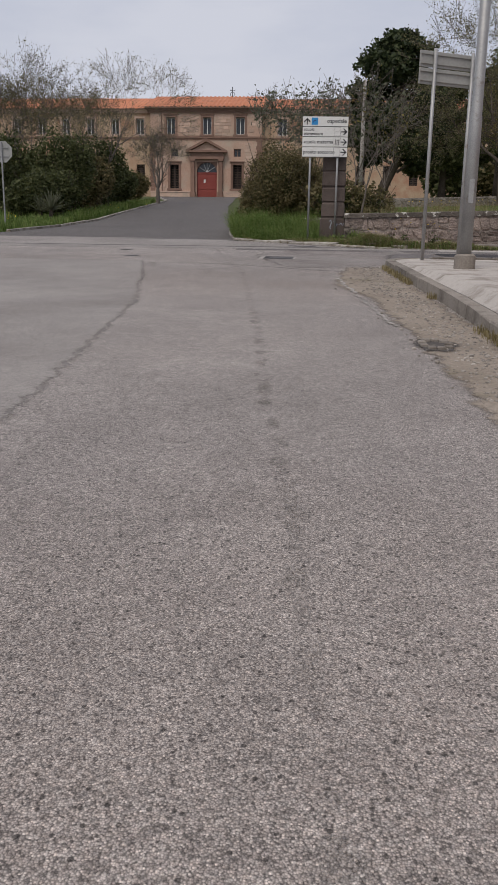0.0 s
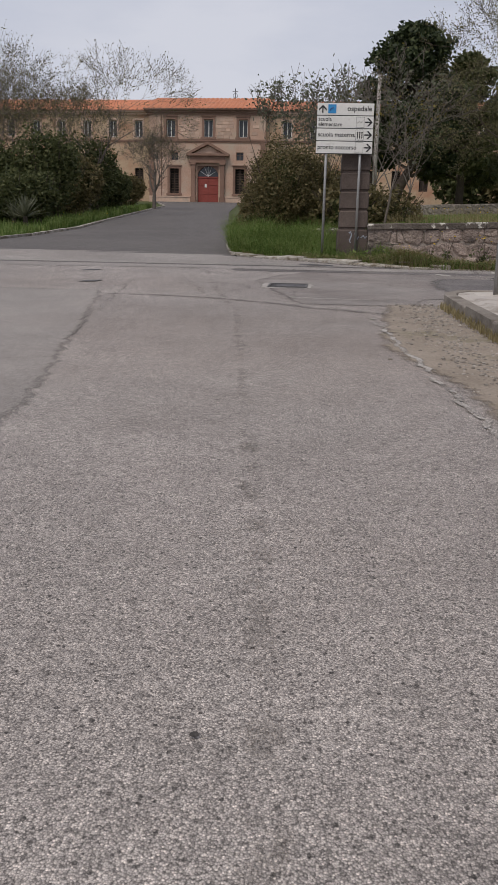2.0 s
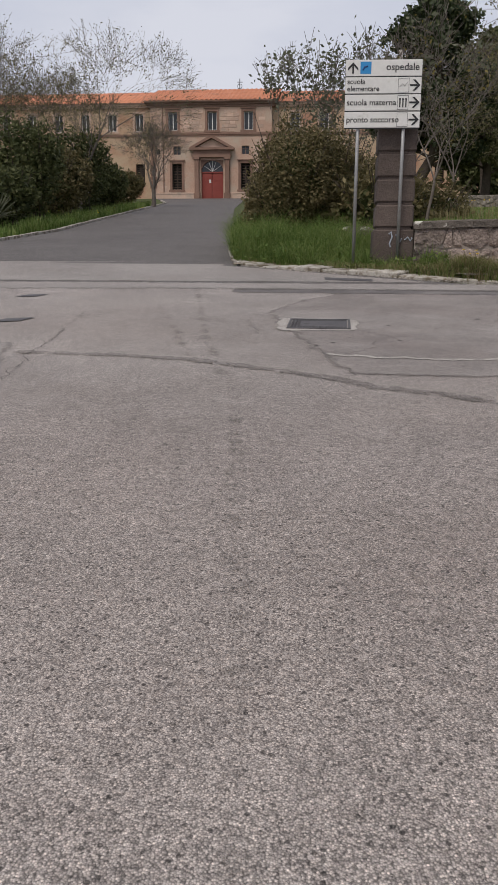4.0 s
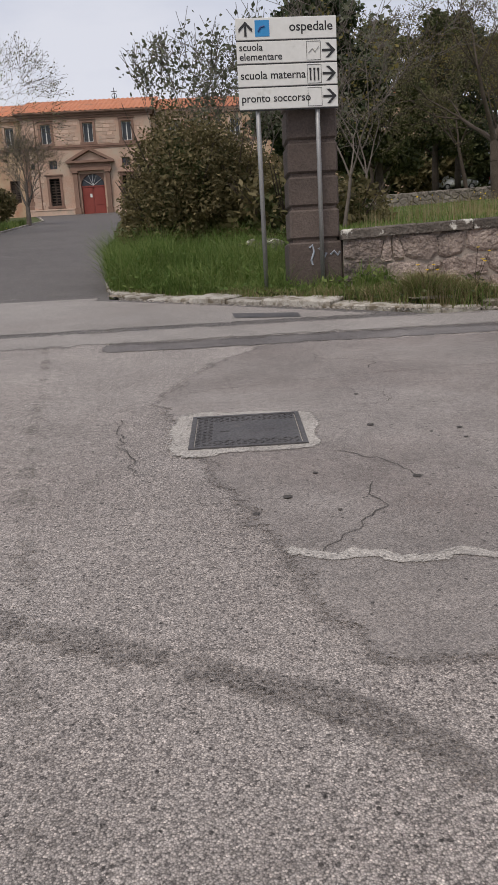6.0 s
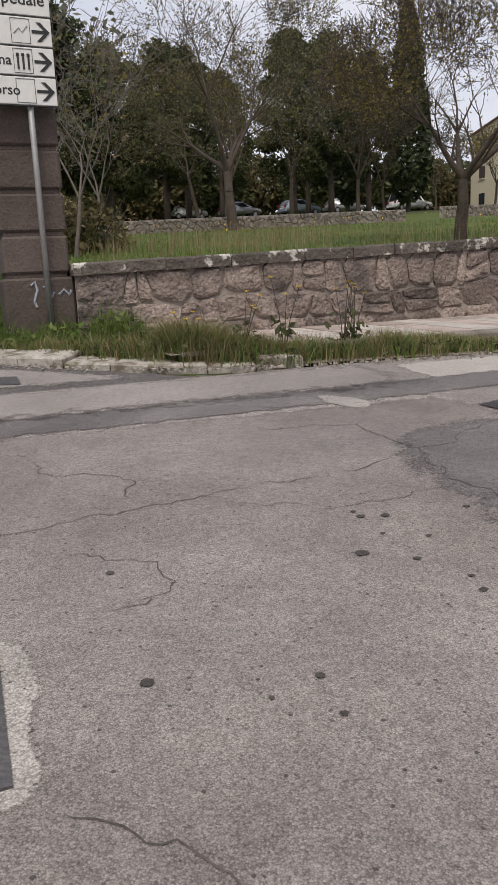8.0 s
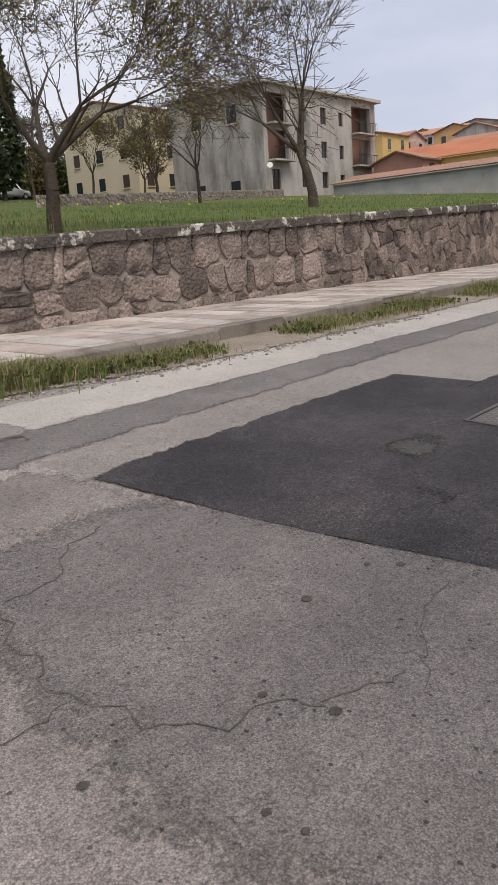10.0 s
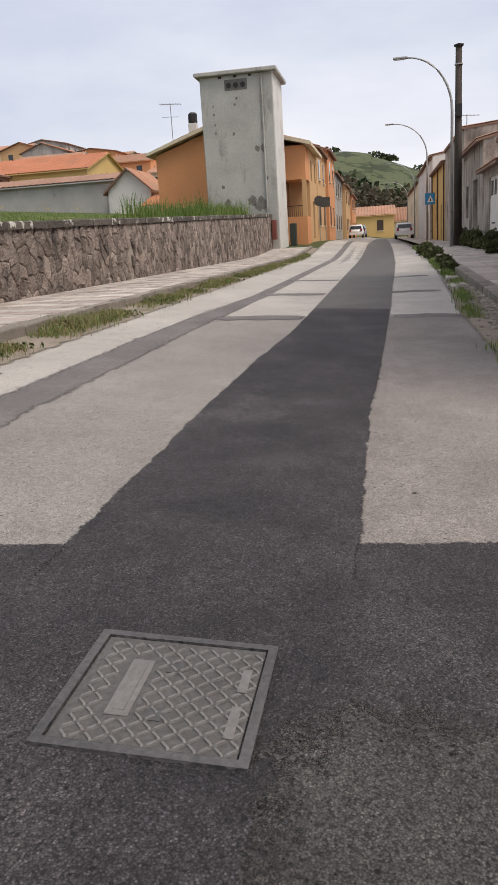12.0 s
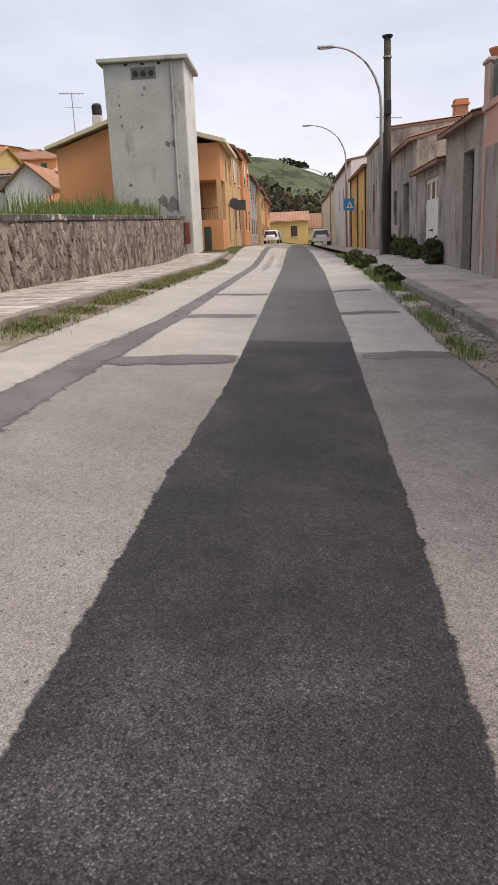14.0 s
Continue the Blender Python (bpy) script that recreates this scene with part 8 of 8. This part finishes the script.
def blades(name, spots, height, width, mat, seed, label, category, parent=None, droop=0.5):
    """Grass blades at spots (x, y, z, scale)."""
    rnd = random.Random(seed)
    verts, faces = [], []
    for x, y, z, s in spots:
        a = rnd.uniform(0, 6.28)
        h = height * s * rnd.uniform(0.5, 1.2)
        w = width * rnd.uniform(0.7, 1.3)
        lx, ly = math.cos(a) * h * droop * rnd.random(), math.sin(a) * h * droop * rnd.random()
        wx, wy = -math.sin(a) * w, math.cos(a) * w
        k = len(verts)
        verts += [(x - wx, y - wy, z - 0.02), (x + wx, y + wy, z - 0.02), (x + lx * 0.35 + wx * 0.7, y + ly * 0.35 + wy * 0.7, z + h * 0.6), (x + lx * 0.35 - wx * 0.7, y + ly * 0.35 - wy * 0.7, z + h * 0.6), (x + lx, y + ly, z + h)]
        faces += [(k, k + 1, k + 2, k + 3), (k + 3, k + 2, k + 4)]
    ob = mesh_thing(name, verts, faces, mat, parent=parent)
    return tagged(ob, label, category, kind="stuff") if not parent else ob


rnd = random.Random(44)
spots = []
while len(spots) < 42000:
    x, y = rnd.uniform(-3.2, 1.6), rnd.uniform(22.2, 30)
    edge_y = np.interp(x, [-2.6, -1.2, 0.1, 1.2], [24.2, 22.75, 21.8, 21.2])
    if y < edge_y + 0.28 or x < np.interp(y, [24, 26.8, 30.5], [-2.5, -2.85, -3.2]) or (x > 0.08 and y > 22.62 and y < 23.45) or x > 0.8 and y > 22.5:
        continue
    clump = (0.45 + 0.8 * max(0, noise.noise((x * 1.3, y * 1.3, 3))) + 0.8 * max(0, noise.noise((x * 3.6, y * 3.6, 8))) + 0.75 * smooth(23.0, 25.0, y)) * (0.45 + 0.55 * smooth(edge_y, edge_y + 0.7, y))
    spots.append((x, y, zg(x, y) - 0.04, clump))
lush = [Vector((x + rnd.gauss(0, 0.03), y + rnd.gauss(0, 0.03), z + 0.40 * s * rnd.random())) for x, y, z, s in spots[::2]]
tagged(leaf_mesh("verge_leaves", lush, 0.05, LEAF_GRASS, None, rnd, 1.7), "broad green weeds among the verge grass", "weeds", kind="stuff")
blades("tall_grass", spots, 0.50, 0.0055, LEAF_GRASS, 1, "lush green spring grass on the verge by the driveway", "grass", droop=1.1)
spots = []
while len(spots) < 26000:
    y = rnd.uniform(24.5, 70)
    x = np.interp(y, [24, 26.7, 30, 44, 61, 76], [-12.2, -10.9, -10.2, -11.3, -13.2, -14.8]) - 0.15 - 6.5 * rnd.random() ** 1.6
    spots.append((x, y, zground(x, y) + 0.02, 0.7 + 0.6 * noise.noise((x * 0.8, y * 0.8, 9))))
blades("tall_grass", spots, 0.5, 0.012, LEAF_GRASS, 2, "rough green grass along the driveway", "grass")
spots = []
while len(spots) < 24000:
    x = 1.3 + 42 * rnd.random() ** 1.7
    y = 22.95 + 16 * rnd.random() ** 1.5
    spots.append((x, y, zground(x, y), 0.8 + 0.7 * noise.noise((x * 0.5, y * 0.5, 5))))
blades("lawn_grass", spots, 0.10, 0.008, LEAF_GRASS, 3, "short green grass of the garden", "grass")
spots = []
while len(spots) < 1500:
    x = rnd.uniform(1.5, 8)
    y = rnd.uniform(24, 30)
    if noise.noise((x * 0.6, y * 0.6, 2)) > -0.1:
        spots.append((x, y, zground(x, y), 1))
blades("tall_grass", spots, 0.42, 0.003, LEAF_DRY, 4, "tall dry stalks behind the garden wall", "grass", droop=0.3)
spots = []
while len(spots) < 3000:
    x = rnd.uniform(26, 43)
    y = rnd.uniform(23.1, 25)
    spots.append((x, y, zground(x, y), 0.7 + noise.noise((x * 0.7, y, 2))))
blades("tall_grass", spots, 0.75, 0.012, LEAF_GRASS, 14, "tall yellow-green weeds behind the garden wall", "grass", droop=0.4)
spots, dry = [], []
while len(spots) + len(dry) < 42000:
    x = 1.4 + 40 * rnd.random() ** 1.8 if rnd.random() < 0.82 else rnd.uniform(-2.2, 2.4)
    yc = np.interp(x, [-2.4, -1.2, 0.1, 1.2, 2.4, 5, 14, 46], [24.45, 23.25, 22.25, 21.25, 20.72, 20.42, 20.4, 20.5])
    y = yc - 0.05 + rnd.gauss(0, 0.13)
    dens = noise.noise((x * 0.9, 4.2, 1.1)) + 0.25 * smooth(6, 1, x)
    if dens < -0.30 + 0.3 * rnd.random():
        continue
    z = zg(x, y) + 0.05
    (spots if rnd.random() < 0.5 else dry).append((x, y, z - 0.03, 0.40 + 0.9 * max(0.0, dens) + 1.3 * smooth(4.5, 2.0, x) * smooth(-0.2, 0.8, x) * (0.5 + 0.8 * max(0.0, noise.noise((x * 3.1, 2.2, 6.1))))))
low_leaves = [Vector((x + rnd.gauss(0, 0.02), y + rnd.gauss(0, 0.02), z + 0.10 * s * rnd.random())) for x, y, z, s in spots[::2] if noise.noise((x * 1.7, y * 2, 8)) > -0.05]
tagged(leaf_mesh("verge_leaves", low_leaves, 0.035, LEAF_BUSH_G, None, rnd, 1.7), "low leafy weeds in the verge", "weeds", kind="stuff")
blades("verge_grass", spots, 0.15, 0.004, LEAF_GRASS, 5, "green weeds in the verge by the street", "grass", droop=1.1)
blades("verge_grass", dry, 0.17, 0.0035, LEAF_DRY, 6, "dry yellow grass in the verge by the street", "grass", droop=1.2)
spots = []
while len(spots) < 5000:
    x = rnd.uniform(9, 45)
    y = np.interp(x, [9, 15, 20, 45], [15.68, 15.6, 15.3, 15.15]) + rnd.gauss(0, 0.08)
    if noise.noise((x * 1.1, 7.7, 0.3)) < 0.08:
        continue
    spots.append((x, y, zg(x, y), 0.8 + 0.5 * smooth(14, 24, x)))
blades("gutter_weeds", spots, 0.13, 0.005, LEAF_GRASS, 8, "green weeds growing in the broken gutter", "weeds", droop=1.3)
spots = []
while len(spots) < 1500:
    y = rnd.uniform(2, 14)
    x = np.interp(y, [2, 6, 9, 12, 14.2], [1.62, 1.58, 1.5, 1.36, 1.24]) + rnd.gauss(0, 0.03)
    if noise.noise((y * 1.3, 1.7, 0.3)) > 0.0:
        spots.append((x, y, zg(x, y), 1))
blades("kerb_weeds", spots, 0.09, 0.004, LEAF_DRY, 9, "small dry weeds along the kerb", "weeds")
for k, (x, y, r, h) in enumerate(((23.6, 15.15, 0.3, 0.3), (26.0, 15.1, 0.35, 0.35), (30.5, 15.1, 0.5, 0.45), (34.0, 15.2, 0.5, 0.5), (28.6, 13.45, 0.45, 0.75), (33.2, 13.45, 0.5, 0.7), (31.9, 13.4, 0.4, 0.45), (35.0, 13.5, 0.5, 0.6), (37.5, 13.5, 0.6, 0.7))):
    zc = zg(x, y) if y > 15 else pave_height(x, 14)
    shrub("low dark green weed clump at the pavement", x, y, [(0, 0, h * 0.45, r, r * 0.7, h * 0.55)], 700, 0.06, LEAF_BUSH_G, 131 + k, stems=6, category="weed", group="weed clumps on the pavement", z=zc)
for k, (x, y, h) in enumerate(((2.98, 20.75, 0.75), (3.15, 20.85, 0.6), (2.0, 20.8, 0.6), (2.35, 20.7, 0.7), (1.55, 20.9, 0.5))):
    rr = random.Random(150 + k)
    th = empty("wildflower", (x, y, zg(x, y) + 0.04), "tall weed with small yellow flowers", "wildflower", group="yellow wildflowers")
    heads = []
    for j in range(4):
        dx, dy = rr.gauss(0, 0.09), rr.gauss(0, 0.06)
        hh = h * rr.uniform(0.7, 1.0)
        part("stem", tube(bmesh.new(), [(0, 0, 0), (dx * 0.4, dy * 0.4, hh * 0.55), (dx, dy, hh)], [0.006, 0.004, 0.003], 4), BARK, th)
        heads.append((dx, dy, hh))
    leaf_mesh("leaves", [Vector((rr.gauss(0, 0.07), rr.gauss(0, 0.07), rr.uniform(0.02, h * 0.5))) for _ in range(40)], 0.05, LEAF_BUSH_G, th, rr)
    for hx, hy, hz in heads:
        bm = bmesh.new()
        for j in range(6):
            a = j * 1.047
            v = [bm.verts.new(q) for q in ((hx, hy, hz), (hx + 0.02 * math.cos(a - 0.35), hy + 0.02 * math.sin(a - 0.35), hz + 0.012), (hx + 0.03 * math.cos(a), hy + 0.03 * math.sin(a), hz + 0.016), (hx + 0.02 * math.cos(a + 0.35), hy + 0.02 * math.sin(a + 0.35), hz + 0.012))]
            bm.faces.new(v)
        part("flower", bm, FLOWER, th, "yellow flower head")
spots = [Vector((rnd.uniform(-2.2, 0), rnd.uniform(23.5, 26.5), 0)) for _ in range(60)] + [Vector((rnd.uniform(4, 30), rnd.uniform(26, 40), 0)) for _ in range(160)] + [Vector((rnd.uniform(-16, -11.5), rnd.uniform(27, 55), 0)) for _ in range(120)]
for s in spots:
    s.z = zground(s.x, s.y) + 0.3
leaf_mesh("small_flowers", spots, 0.05, FLOWER, None, rnd, 1.0)
tagged(bpy.data.objects["small_flowers"], "tiny yellow flowers scattered in the grass", "flowers", kind="stuff")

# far scrub on the hill
rnd = random.Random(77)
spots = []
for k in range(260):
    x, y = rnd.uniform(230, 620), rnd.uniform(-60, 170)
    if noise.noise((x * 0.012, y * 0.02, 4)) < 0.02:
        continue
    z, s = zground(x, y), rnd.uniform(2.0, 5.0)
    for j in range(55):
        d = Vector((rnd.gauss(0, 1), rnd.gauss(0, 1), abs(rnd.gauss(0, 0.8)))).normalized()
        spots.append(Vector((x, y, z)) + Vector((d.x * s * 1.4, d.y * s * 1.4, d.z * s)) * rnd.uniform(0.6, 1))
leaf_mesh("far_scrub", spots, 2.2, LEAF_PINE, None, rnd, 1.2)
tagged(bpy.data.objects["far_scrub"], "dark scrub and trees on the far hillside", "scrub", kind="stuff")
GROVE = leafy("brownish_leafless_grove", (0.055, 0.045, 0.030), (0.085, 0.07, 0.045), (0.12, 0.10, 0.065))
spots = []
for k in range(60):
    x, y = rnd.uniform(170, 200), rnd.uniform(-8, 26)
    z = zground(x, y)
    for j in range(60):
        d = Vector((rnd.gauss(0, 1), rnd.gauss(0, 1), abs(rnd.gauss(0, 1)))).normalized()
        spots.append(Vector((x, y, z)) + Vector((d.x * 3, d.y * 3, d.z * 9.5)) * rnd.uniform(0.7, 1))
leaf_mesh("far_grove", spots, 0.9, GROVE, None, rnd, 1.4)
tagged(bpy.data.objects["far_grove"], "brownish leafless grove behind the street's end", "grove", kind="stuff")
spots = []
for k in range(26):
    x, y = rnd.uniform(215, 235), rnd.uniform(2, 30)
    z = zground(x, y)
    for j in range(70):
        d = Vector((rnd.gauss(0, 1), rnd.gauss(0, 1), abs(rnd.gauss(0, 1)))).normalized()
        spots.append(Vector((x, y, z)) + Vector((d.x * 5, d.y * 5, d.z * 11.5)) * rnd.uniform(0.75, 1))
leaf_mesh("far_pines", spots, 1.5, LEAF_PINE, None, rnd, 1.2)
tagged(bpy.data.objects["far_pines"], "dark green trees behind the village roofs", "trees", kind="stuff")

# overhead cable across the garden
cable = tagged(part("cable", tube(bmesh.new(), [(3.0 + 4.1 * k, 48 + 0.6 * k, 7.2 - 0.10 * k + 0.045 * (k - 5) ** 2) for k in range(12)], 0.018, 4), BLACK_METAL), "thin dark overhead cable above the garden", "cable")
gp = empty("utility_pole", (2.6, 47.8, zground(2.6, 47.8)), "slender grey concrete pole behind the gate", "utility pole")
part("shaft", tube(bmesh.new(), [(0, 0, -0.2), (0, 0, 7.0)], [0.13, 0.09], 8), CEMENT, gp, shade=True)

# ---- masonry of the garden wall ----
rnd = random.Random(99)


def wall_place(u, v, out):
    x = WALL_X0 + u
    b, t = wall_base(x) - 0.03, wall_top(x) - 0.125
    return (x, WALL_Y - out, b + (t - b) * v)




def coursed(length, seed):
    """Cells of roughly coursed masonry over a strip of unit height: blocks of uneven size, leaning joints, cut corners, some split or pinned with small stones."""
    rnd = random.Random(seed)
    lines_v = [0.0, 0.30, 0.62, 1.0]

    def level(i, u):
        return lines_v[i] + (0.0 if i in (0, 3) else 0.085 * noise.noise((u * 1.3, i * 7.7, seed)) + 0.035 * noise.noise((u * 4.1, i * 3.3, seed)))

    def chamfer(poly):
        out = []
        for k in range(len(poly)):
            a, b, c = poly[k - 1], poly[k], poly[(k + 1) % len(poly)]
            f, g = rnd.uniform(0.10, 0.30), rnd.uniform(0.10, 0.30)
            out += [(b[0] + (a[0] - b[0]) * f, b[1] + (a[1] - b[1]) * f), (b[0] + (c[0] - b[0]) * g, b[1] + (c[1] - b[1]) * g)]
        return out

    cells = []
    for i in range(3):
        u, lean = 0.0, 0.0
        while u < length - 0.05:
            w = rnd.uniform(0.22, 0.56) if rnd.random() < 0.8 else rnd.uniform(0.12, 0.2)
            w = min(w, length - u)
            nl = rnd.uniform(-0.06, 0.06)
            a, b = (max(0, u - lean), level(i, u)), (min(length, u + w - nl), level(i, u + w))
            c, d = (min(length, u + w + nl), level(i + 1, u + w)), (max(0, u + lean), level(i + 1, u))
            if w < 0.36 and rnd.random() < 0.22 or rnd.random() < 0.06:
                f, g = rnd.uniform(0.4, 0.6), rnd.uniform(0.4, 0.6)
                m1, m2 = (a[0] + (d[0] - a[0]) * f, a[1] + (d[1] - a[1]) * f), (b[0] + (c[0] - b[0]) * g, b[1] + (c[1] - b[1]) * g)
                polys = [[a, b, m2, m1], [m1, m2, c, d]]
            else:
                polys = [[a, b, c, d]]
            for q in polys:
                q = chamfer(q)
                cells.append(((sum(v[0] for v in q) / len(q), sum(v[1] for v in q) / len(q)), q))
            u, lean = u + w, nl
    return cells


LEN = WALL_X1 - WALL_X0
SPLIT = 26.0
rest_v, rest_f = [], []
for lo, hi, rows, cw in ((0.0, 11.0, 0, 0), (11.0, 20.0, 5, 0.26), (20.0, LEN, 6, 0.27)):
    for p, poly in (rubble(hi - lo, rows, cw, int(lo) + 5, top=1.0) if rows else coursed(hi - lo, 5)):
        poly2 = [(q[0] + lo, q[1] * 1.05) for q in poly]
        c2 = (p[0] + lo, p[1] * 1.05)
        v, f = stone_mesh(poly2, c2, lambda u, w, o: wall_place(u, w / 1.05, o), 0.006, 0.042, rnd)
        if c2[0] < SPLIT and len(garden_wall.children) < 300:
            mesh_thing("stone", v, f, STONE, parent=garden_wall)
        else:
            n0 = len(rest_v)
            rest_v += v
            rest_f += [tuple(n0 + i for i in q) for q in f]
tagged(mesh_thing("stone_facing", rest_v, rest_f, STONE, parent=garden_wall), kind="stuff")
x = WALL_X0 - 0.02
while x < WALL_X1:
    l = min(rnd.uniform(0.55, 1.0), WALL_X1 - x)
    za, zb = wall_top(x) + rnd.uniform(-0.008, 0.008), wall_top(x + l) + rnd.uniform(-0.008, 0.008)
    y0, y1 = WALL_Y - 0.075 + rnd.uniform(-0.012, 0.012), WALL_Y + 0.46
    e = 0.022
    v = [(x, y0, za - 0.13), (x + l - 0.012, y0, zb - 0.13), (x + l - 0.012, y1, zb - 0.13), (x, y1, za - 0.13), (x, y0, za - e), (x + l - 0.012, y0, zb - e), (x + l - 0.012, y1, zb - e), (x, y1, za - e),
         (x + e * 0.5, y0 + e, za), (x + l - 0.012 - e * 0.5, y0 + e, zb), (x + l - 0.012 - e * 0.5, y1 - e, zb), (x + e * 0.5, y1 - e, za)]
    f = [(3, 2, 1, 0), (8, 9, 10, 11)] + [(4 * r + i, 4 * r + (i + 1) % 4, 4 * r + 4 + (i + 1) % 4, 4 * r + 4 + i) for r in range(2) for i in range(4)]
    mesh_thing("cap_stone", v, f, CAPSTONE, parent=garden_wall)
    x += l
for hx in (7.55, 11.85, 17.0, 22.5):
    part("weep_hole", boxes(((hx - 0.07, WALL_Y - 0.052, wall_base(hx) + 0.04), (hx + 0.07, WALL_Y - 0.02, wall_base(hx) + 0.15))), CRACK, garden_wall, "dark weep hole")

# low dry-stone walls in the garden
for name, x0, x1, y0, y1, hgt, seed in (("wall_low", 2.5, 16.5, 40.0, 40.3, 0.5, 3), ("wall_terrace", 20.0, 42.0, 43.0, 47.0, 0.55, 4)):
    lw = empty(name, (x0, y0, zground(x0, y0)), "low dry-stone garden wall of pale stones", "wall", kind="structure", local=False)
    L = math.hypot(x1 - x0, y1 - y0)

    def low_place(u, v, out):
        px, py = x0 + (x1 - x0) * u / L, y0 + (y1 - y0) * u / L
        return (px + (y1 - y0) / L * out, py - (x1 - x0) / L * out, zground(px, py) - 0.05 + v)
    av, af = [], []
    for p, poly in rubble(L, 3, 0.24, seed, top=hgt):
        v, f = stone_mesh(poly, p, low_place, 0.012, 0.05, rnd)
        n0 = len(av)
        av += v
        af += [tuple(n0 + i for i in q) for q in f]
    tagged(mesh_thing("stone_facing", av, af, KERB, parent=lw), kind="stuff")
    n = 12
    bm = bmesh.new()
    for k in range(n):
        xa, xb = x0 + (x1 - x0) * k / n, x0 + (x1 - x0) * (k + 1) / n
        ya, yb = y0 + (y1 - y0) * k / n, y0 + (y1 - y0) * (k + 1) / n
        za, zb = zground(xa, ya), zground(xb, yb)
        v = [bm.verts.new(q) for q in ((xa, ya, za - 0.4), (xb, yb, zb - 0.4), (xb, yb, zb + hgt - 0.06), (xa, ya, za + hgt - 0.06), (xb, yb + 0.35, zb + hgt - 0.06), (xa, ya + 0.35, za + hgt - 0.06))]
        bm.faces.new((v[0], v[1], v[2], v[3]))
        bm.faces.new((v[3], v[2], v[4], v[5]))
    part("core", bm, MORTAR, lw)

# ---- pavers of the strip under the wall and of the corner ----
pv = empty("pavement_north", (2.0, 21.6, zg(2, 21.6)), "paved strip of pale and pinkish slabs under the wall", "pavement", kind="structure", local=False)
north_z = lambda x, y: zg(x, 20.75) + 0.125 + 0.02 * (y - 20.75)
bm = bmesh.new()
for k in range(44):
    xa, xb = 1.3 + k, 2.3 + k
    v = [bm.verts.new((x, y, north_z(x, y) - 0.012)) for x, y in ((xa, 20.77), (xb, 20.77), (xb, 22.64), (xa, 22.64))]
    bm.faces.new(v)
part("bed", bm, MORTAR, pv)
count = 0
rv, rf = {0: [], 1: []}, {0: [], 1: []}
k = 0
x = 1.4
while x < 44.6:
    w = 0.40
    for j in range(3):
        ya, yb = 20.78 + j * 0.61, 20.78 + (j + 1) * 0.61 - 0.012
        t = rnd.uniform(-0.004, 0.004)
        pts = [(x, ya), (x + w - 0.012, ya), (x + w - 0.012, yb), (x, yb)]
        v = [(px, py, north_z(px, py) - 0.03) for px, py in pts] + [(px + (0.006 if px == x else -0.006), py + (0.006 if py == ya else -0.006), north_z(px, py) + t) for px, py in pts]
        f = [(4, 5, 6, 7)] + [(i, (i + 1) % 4, 4 + (i + 1) % 4, 4 + i) for i in range(4)]
        m = 1 if k % 2 else 0
        if count < 240:
            mesh_thing("paver", v, f, (PAVER, PAVER_PINK)[m], parent=pv)
            count += 1
        else:
            n0 = len(rv[m])
            rv[m] += v
            rf[m] += [tuple(n0 + i for i in q) for q in f]
    x += w
    k += 1
for m in (0, 1):
    if rv[m]:
        tagged(mesh_thing("paver_rest", rv[m], rf[m], (PAVER, PAVER_PINK)[m], parent=pv), kind="stuff")
pc = empty("pavement_tiles", (2.2, 11, zg(2.2, 11) + 0.13), "pale square tiles of the corner pavement", "pavement", kind="structure", local=False)
for i in range(7):
    for j in range(30):
        xa, ya = 1.72 + i * 0.4, 3.0 + j * 0.4
        if ya + 0.39 > 14.8 or xa < np.interp(ya, [3, 6, 9, 12, 14.8], [1.9, 1.83, 1.76, 1.6, 1.6]):
            continue
        pts = [(xa, ya), (xa + 0.39, ya), (xa + 0.39, ya + 0.39), (xa, ya + 0.39)]
        v = [(px, py, zg(px, py) + 0.131) for px, py in pts] + [(px + (0.006 if px == xa else -0.006), py + (0.006 if py == ya else -0.006), zg(px, py) + 0.139) for px, py in pts]
        mesh_thing("tile", v, [(4, 5, 6, 7)] + [(q, (q + 1) % 4, 4 + (q + 1) % 4, 4 + q) for q in range(4)], PAVER, parent=pc)
ps = empty("pavement_slabs", (22, 14, pave_height(22, 14)), "old brownish pavement slabs with open joints", "pavement", kind="structure", local=False)
for i in range(46):
    for j in range(3):
        xa, ya = 9.0 + i * 0.62 + rnd.uniform(-0.02, 0.02), 13.22 + j * 0.53
        pts = [(xa, ya), (xa + 0.60, ya), (xa + 0.60, ya + 0.51), (xa, ya + 0.51)]
        t = [rnd.uniform(0.004, 0.013) for _ in range(4)]
        v = [(px, py, pave_height(px, py) + 0.001) for px, py in pts] + [(px + (0.008 if px == xa else -0.008), py + (0.008 if py == ya else -0.008), pave_height(px, py) + t[n]) for n, (px, py) in enumerate(pts)]
        mesh_thing("slab", v, [(4, 5, 6, 7)] + [(q, (q + 1) % 4, 4 + (q + 1) % 4, 4 + q) for q in range(4)], PAVE_OLD, parent=ps)
